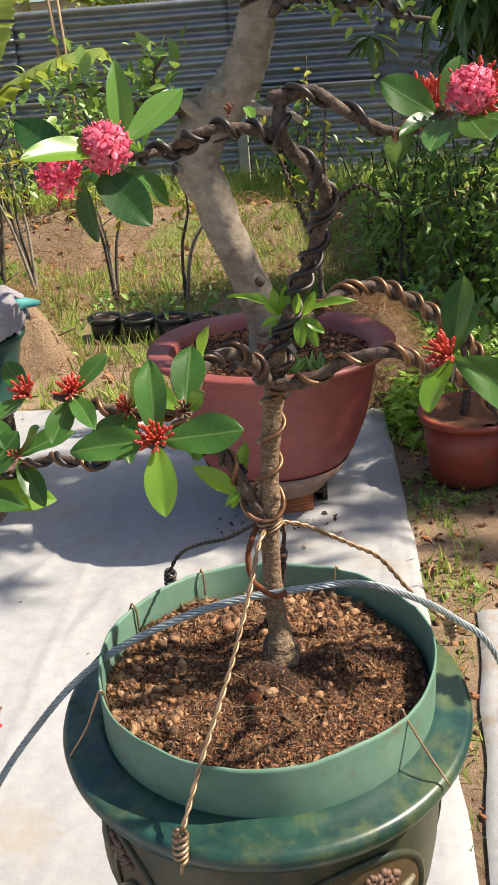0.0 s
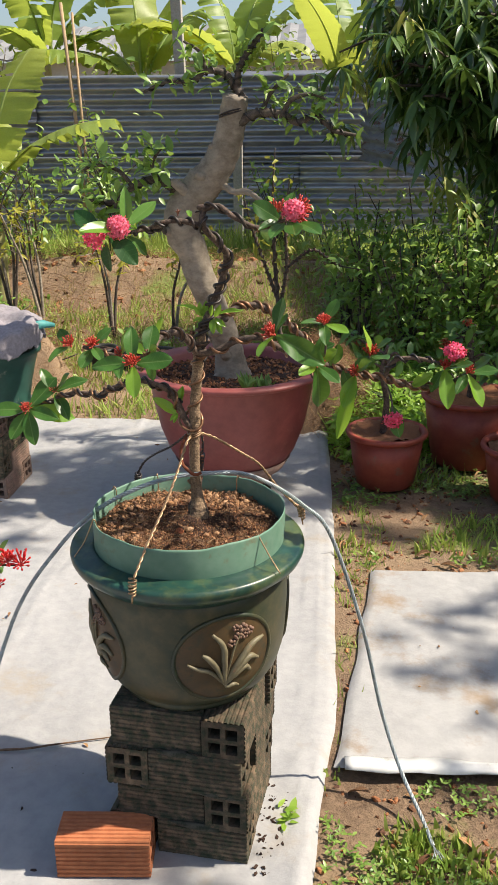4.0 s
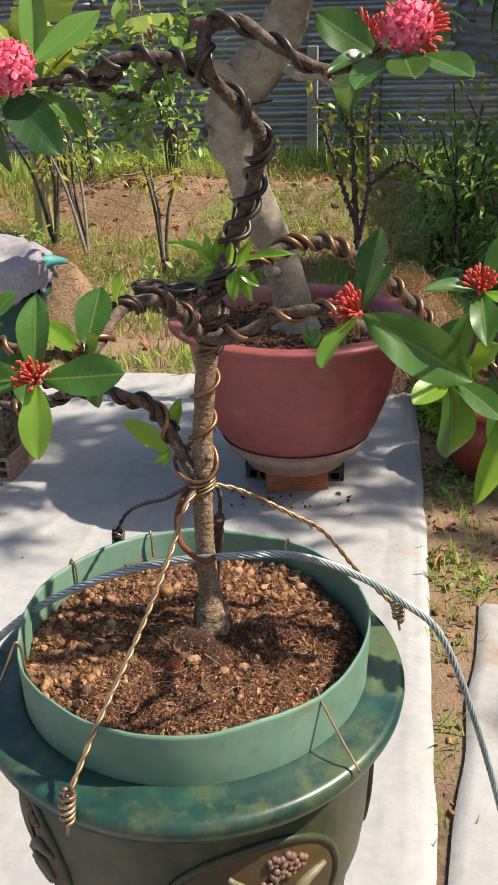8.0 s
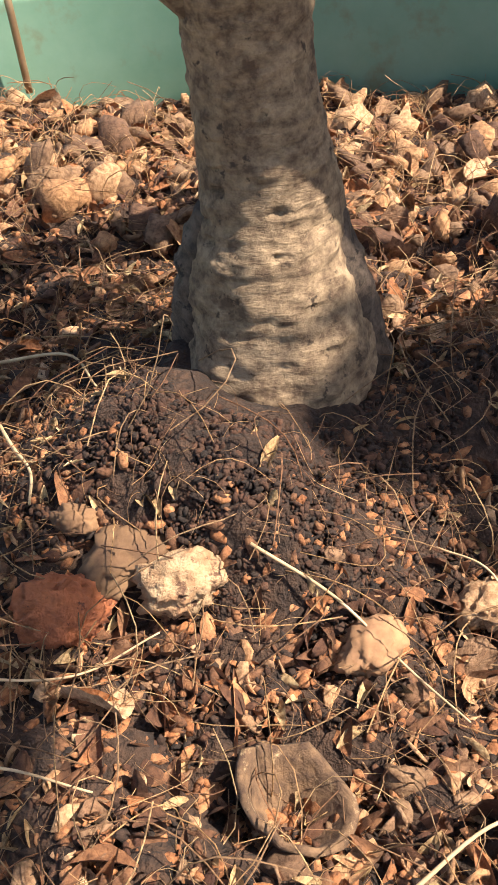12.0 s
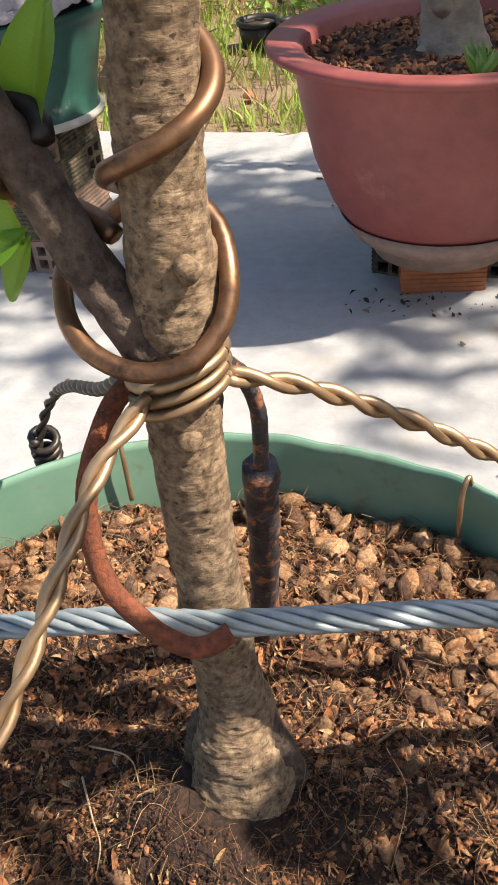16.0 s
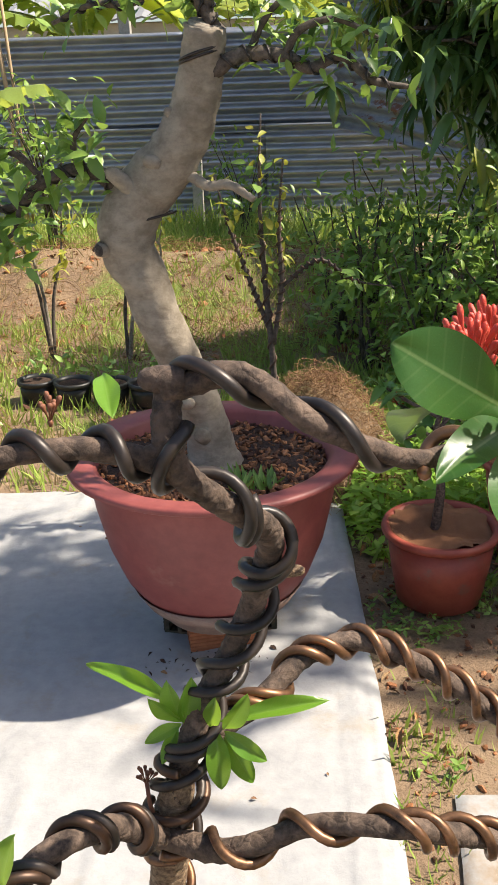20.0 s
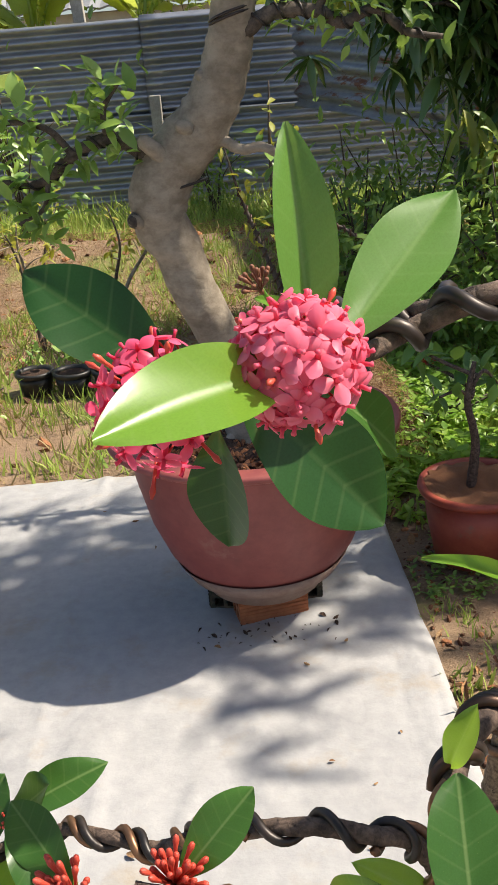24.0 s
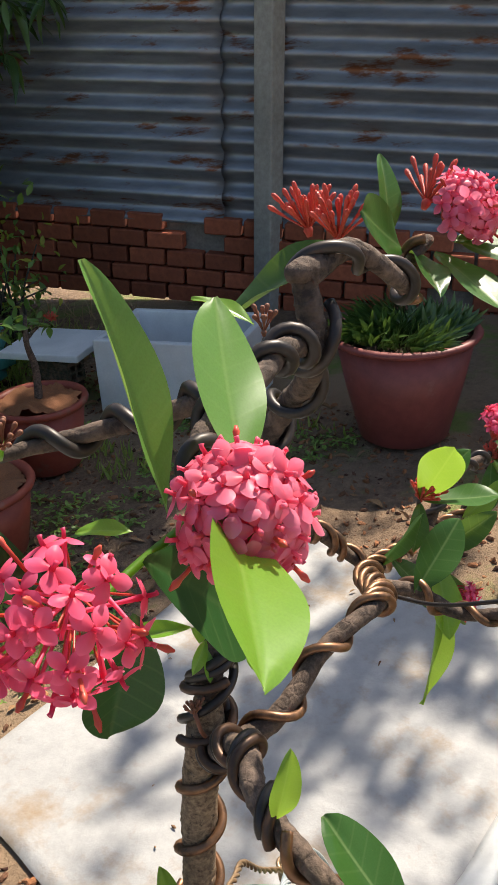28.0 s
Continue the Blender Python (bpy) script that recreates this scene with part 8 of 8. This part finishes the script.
grass_patch("weeds", 4200, (0.3, 2.2, 1.2, 3.4), 0.02, 0.07, GRASS, 304, "short green weeds round the red pots", 2.2, 0.02, 0.16)
grass_patch("weeds_near", 3600, (0.22, 1.2, -0.75, 0.14), 0.012, 0.04, GRASS, 305, "low creeping green weeds beside the sheet", 4.0, 0.0, 0.35)
grass_patch("strip_grass", 420, (0.28, 0.46, 0.2, 1.9), 0.012, 0.045, GRASS, 306, "thin grass along the gap between the sheets", 5.0, 0.05, 0.12)
grass_patch("lush_grass", 5200, (-0.2, 1.2, 2.3, 4.4), 0.05, 0.15, GRASS, 307, "lush bright green grass behind the maroon pot", 1.4, -0.15, 0.08)


def strew(name, count, area, shapes, lo, hi, mat, seed, label, cat, z=0.0, sheet=None, tilt=0.35):
    q = np.random.default_rng(seed)
    rows = []
    while len(rows) < count:
        x, y = q.uniform(area[0], area[1]), q.uniform(area[2], area[3])
        if sheet is not None and on_sheet(x, y) != sheet:
            continue
        s = lo + (hi - lo) * q.uniform() ** 2
        m = Matrix.Translation((x, y, ground_height(x, y) + z + 0.1 * s)) @ Euler((q.normal(0, tilt), q.normal(0, tilt), q.uniform(0, 6.28))).to_matrix().to_4x4()
        rows.append((int(q.integers(len(shapes))), np.array(m) @ np.diag([s, s, s, 1])))
    solo(name, scatter(name, mat, shapes, rows, smooth=False), None, label, cat, kind="stuff")


strew("clods", 7500, (0.22, 2.4, -0.8, 3.6), CHUNKS, 0.005, 0.026, CHIPS, 311, "crumbs and clods of brown soil", "soil clods", -0.012, False)
strew("dead_leaves", 750, (0.22, 2.4, -0.8, 3.6), HUSKS, 0.02, 0.06, STRAW, 312, "curled dead brown leaves on the soil", "dead leaves", -0.008, False)
strew("straw", 9000, (-4.5, 2.4, 4.0, 7.4), FIBRES, 0.08, 0.26, STRAW, 313, "brown straw and dry stalks raked into heaps", "straw", 0.0, False)
strew("far_clods", 2600, (-4.5, 2.4, 2.7, 7.4), CHUNKS, 0.02, 0.08, CHIPS, 314, "clods of turned brown earth", "soil clods", -0.02, False)
strew("sheet_litter", 80, (-1.6, 0.28, -0.9, 2.5), HUSKS, 0.010, 0.034, STRAW, 315, "scattered dead leaflets on the white sheet", "dead leaves", 0.010, True, 0.15)
strew("sheet_litter_small", 16, (0.45, 1.4, 0.2, 1.05), HUSKS, 0.008, 0.022, STRAW, 316, "scattered dead leaflets on the small sheet", "dead leaves", 0.010, True, 0.15)


strew("sheet_crumbs", 60, (-0.75, -0.1, -0.75, 0.1), CHUNKS, 0.004, 0.016, POTTING, 317, "dark specks of soil fallen on the sheet", "soil crumbs", 0.008, True)


strew("foot_litter", 45, (-0.27, 0.09, 1.50, 1.62), HUSKS, 0.006, 0.022, POTTING, 318, "dark rotting leaf litter round the foot of the maroon pot", "dead leaves", 0.008, True, 0.25)


def clover(name, count, area, seed, label, lo=0.010, hi=0.024, thr=-0.05, mat=SMALL_LEAF, rise=0.03):
    """Creeping weeds: small level leaves in threes just over the soil."""
    q = np.random.default_rng(seed)
    rows, tries = [], 0
    while len(rows) < count * 3 and tries < count * 15:
        tries += 1
        x, y = q.uniform(area[0], area[1]), q.uniform(area[2], area[3])
        if on_sheet(x, y) or noise.noise(Vector((x * 3.5, y * 3.5, seed * 0.1))) < thr:
            continue
        z = ground_height(x, y) - 0.008 + rise * q.uniform() ** 2
        a0, s = q.uniform(0, 6.28), lo + (hi - lo) * q.uniform()
        for k in range(3):
            a = a0 + 2.1 * k
            rows.append((2, np_place((x, y, z), (math.cos(a), math.sin(a), 0.35 * q.normal() + 0.2), (0.3 * q.normal(), 0.3 * q.normal(), 1), s)))
    solo(name, scatter(name, mat, LEAF_LOW, rows), None, label, "weeds", kind="stuff")


clover("creeping_weeds", 1700, (0.2, 1.3, -0.9, 0.15), 341, "creeping green clover-like weeds on bare soil", 0.006, 0.016, 0.02)
clover("creeping_weeds", 1500, (0.3, 2.2, 1.15, 2.6), 342, "scattered creeping weeds round the red pots", thr=0.12)
clover("leafy_weeds", 4200, (0.2, 1.6, 2.1, 3.4), 343, "bright leafy weeds behind the red pots", 0.02, 0.05, -0.25, WEED, 0.16)


def heap(name, c, r, h, count, seed, label):
    """A mound of soil covered in dry straw."""
    g = Geo()
    for i in range(13):
        t = i / 12
        for j in range(36):
            a = 2 * math.pi * j / 36
            k = r * t * (1 + 0.2 * noise.noise(Vector((math.cos(a), math.sin(a), seed))))
            g.v.append((c[0] + k * math.cos(a), c[1] + k * math.sin(a), h * math.cos(t * math.pi / 2) ** 1.2 - 0.02 + 0.03 * noise.noise(Vector((k * 9 * math.cos(a), k * 9 * math.sin(a), seed)))))
    for i in range(12):
        for j in range(36):
            a, b = i * 36 + j, i * 36 + (j + 1) % 36
            g.f.append((a, b, b + 36, a + 36))
    solo(name, g, SOIL, label, "soil mound")
    q = np.random.default_rng(seed)
    rows = []
    for _ in range(count):
        d, a = r * q.uniform() ** 0.6, q.uniform(0, 6.28)
        z = h * math.cos(min(1, d / r) * math.pi / 2) ** 1.2
        m = Matrix.Translation((c[0] + d * math.cos(a), c[1] + d * math.sin(a), z + 0.01)) @ Euler((q.normal(0, 0.5), q.normal(0, 0.5), q.uniform(0, 6.28))).to_matrix().to_4x4()
        s = q.uniform(0.05, 0.16)
        rows.append((int(q.integers(len(FIBRES))), np.array(m) @ np.diag([s, s, s, 1])))
    solo("straw", scatter("straw", STRAW, FIBRES, rows), None, "loose dry straw covering a heap", "straw", kind="stuff")


heap("soil_mound", (0.22, 2.75), 0.34, 0.36, 2200, 321, "brown heap of dry straw and soil behind the maroon pot")
heap("soil_mound", (-1.35, 3.25), 0.24, 0.36, 700, 322, "small heap of dry brown straw on the grass")

# low wall of red bricks under the dark fence
wall = thing("low_brick_wall", (*along(0, 0.03), 0), "low red brick wall with rough mortar under the dark fence", "wall", kind="structure")
turn = math.atan2(fdir.y, fdir.x)
c = along(-0.6, -0.06)
part("mortar_core", Geo().box(Matrix.Translation((c[0], c[1], 0.20)) @ Matrix.Rotation(turn, 4, "Z"), 8.4, 0.10, 0.42), MORTAR, wall, smooth=False)
bm = bmesh.new()
bmesh.ops.create_cube(bm, size=1)
for vtx in bm.verts:
    vtx.co = Vector((vtx.co.x * 0.185, vtx.co.y * 0.10, vtx.co.z * 0.078))
bmesh.ops.bevel(bm, geom=list(bm.edges), offset=0.006, segments=1, affect="EDGES")
wall_brick = bpy.data.meshes.new("brick")
bm.to_mesh(wall_brick)
bm.free()
wall_brick.materials.append(BRICK_WALL)
q = np.random.default_rng(330)
for row in range(5):
    for k in range(30):
        s = -2.7 + k * 0.2 + 0.1 * (row % 2)
        if q.uniform() < 0.04:
            continue
        p = along(s, 0.0 + 0.008 * q.uniform())
        part("brick", wall_brick, None, wall, m=Matrix.Translation((p[0], p[1], 0.042 + row * 0.088)) @ Matrix.Rotation(turn + 0.02 * q.normal(), 4, "Z"))
wall.matrix_basis = LEAN @ wall.matrix_basis

# a twig and a few leaflets on the large sheet
solo("twig", Geo().tube(spline([[-0.575, 0.122, 0.014], [-0.448, 0.134, 0.015], [-0.367, 0.158, 0.014], [-0.249, 0.19, 0.014]], 8), [0.0034 - 0.00008 * k for k in range(25)], 6, True, 0.3), TWIG, "thin brown twig lying on the white sheet", "twig")
# a weed beside the brick stack
q = np.random.default_rng(350)
solo("weed", scatter("weed", WEED, LEAF_LOW, [(k % 3, np_place((0.172 + 0.012 * q.normal(), -0.05 + 0.016 * q.normal(), 0.010 + 0.02 * q.uniform()), (math.cos(k * 2.4), math.sin(k * 2.4), 0.5 + 0.3 * q.normal()), (0, -0.3, 1), 0.026 * q.uniform(0.7, 1.3))) for k in range(16)]),
     None, "small bright green weed growing beside the brick stack", "weed")
strew("stack_crumbs", 160, (0.115, 0.215, -0.20, 0.06), CHUNKS, 0.003, 0.012, POTTING, 319, "dark soil fallen beside the brick stack", "soil crumbs", 0.009, True)
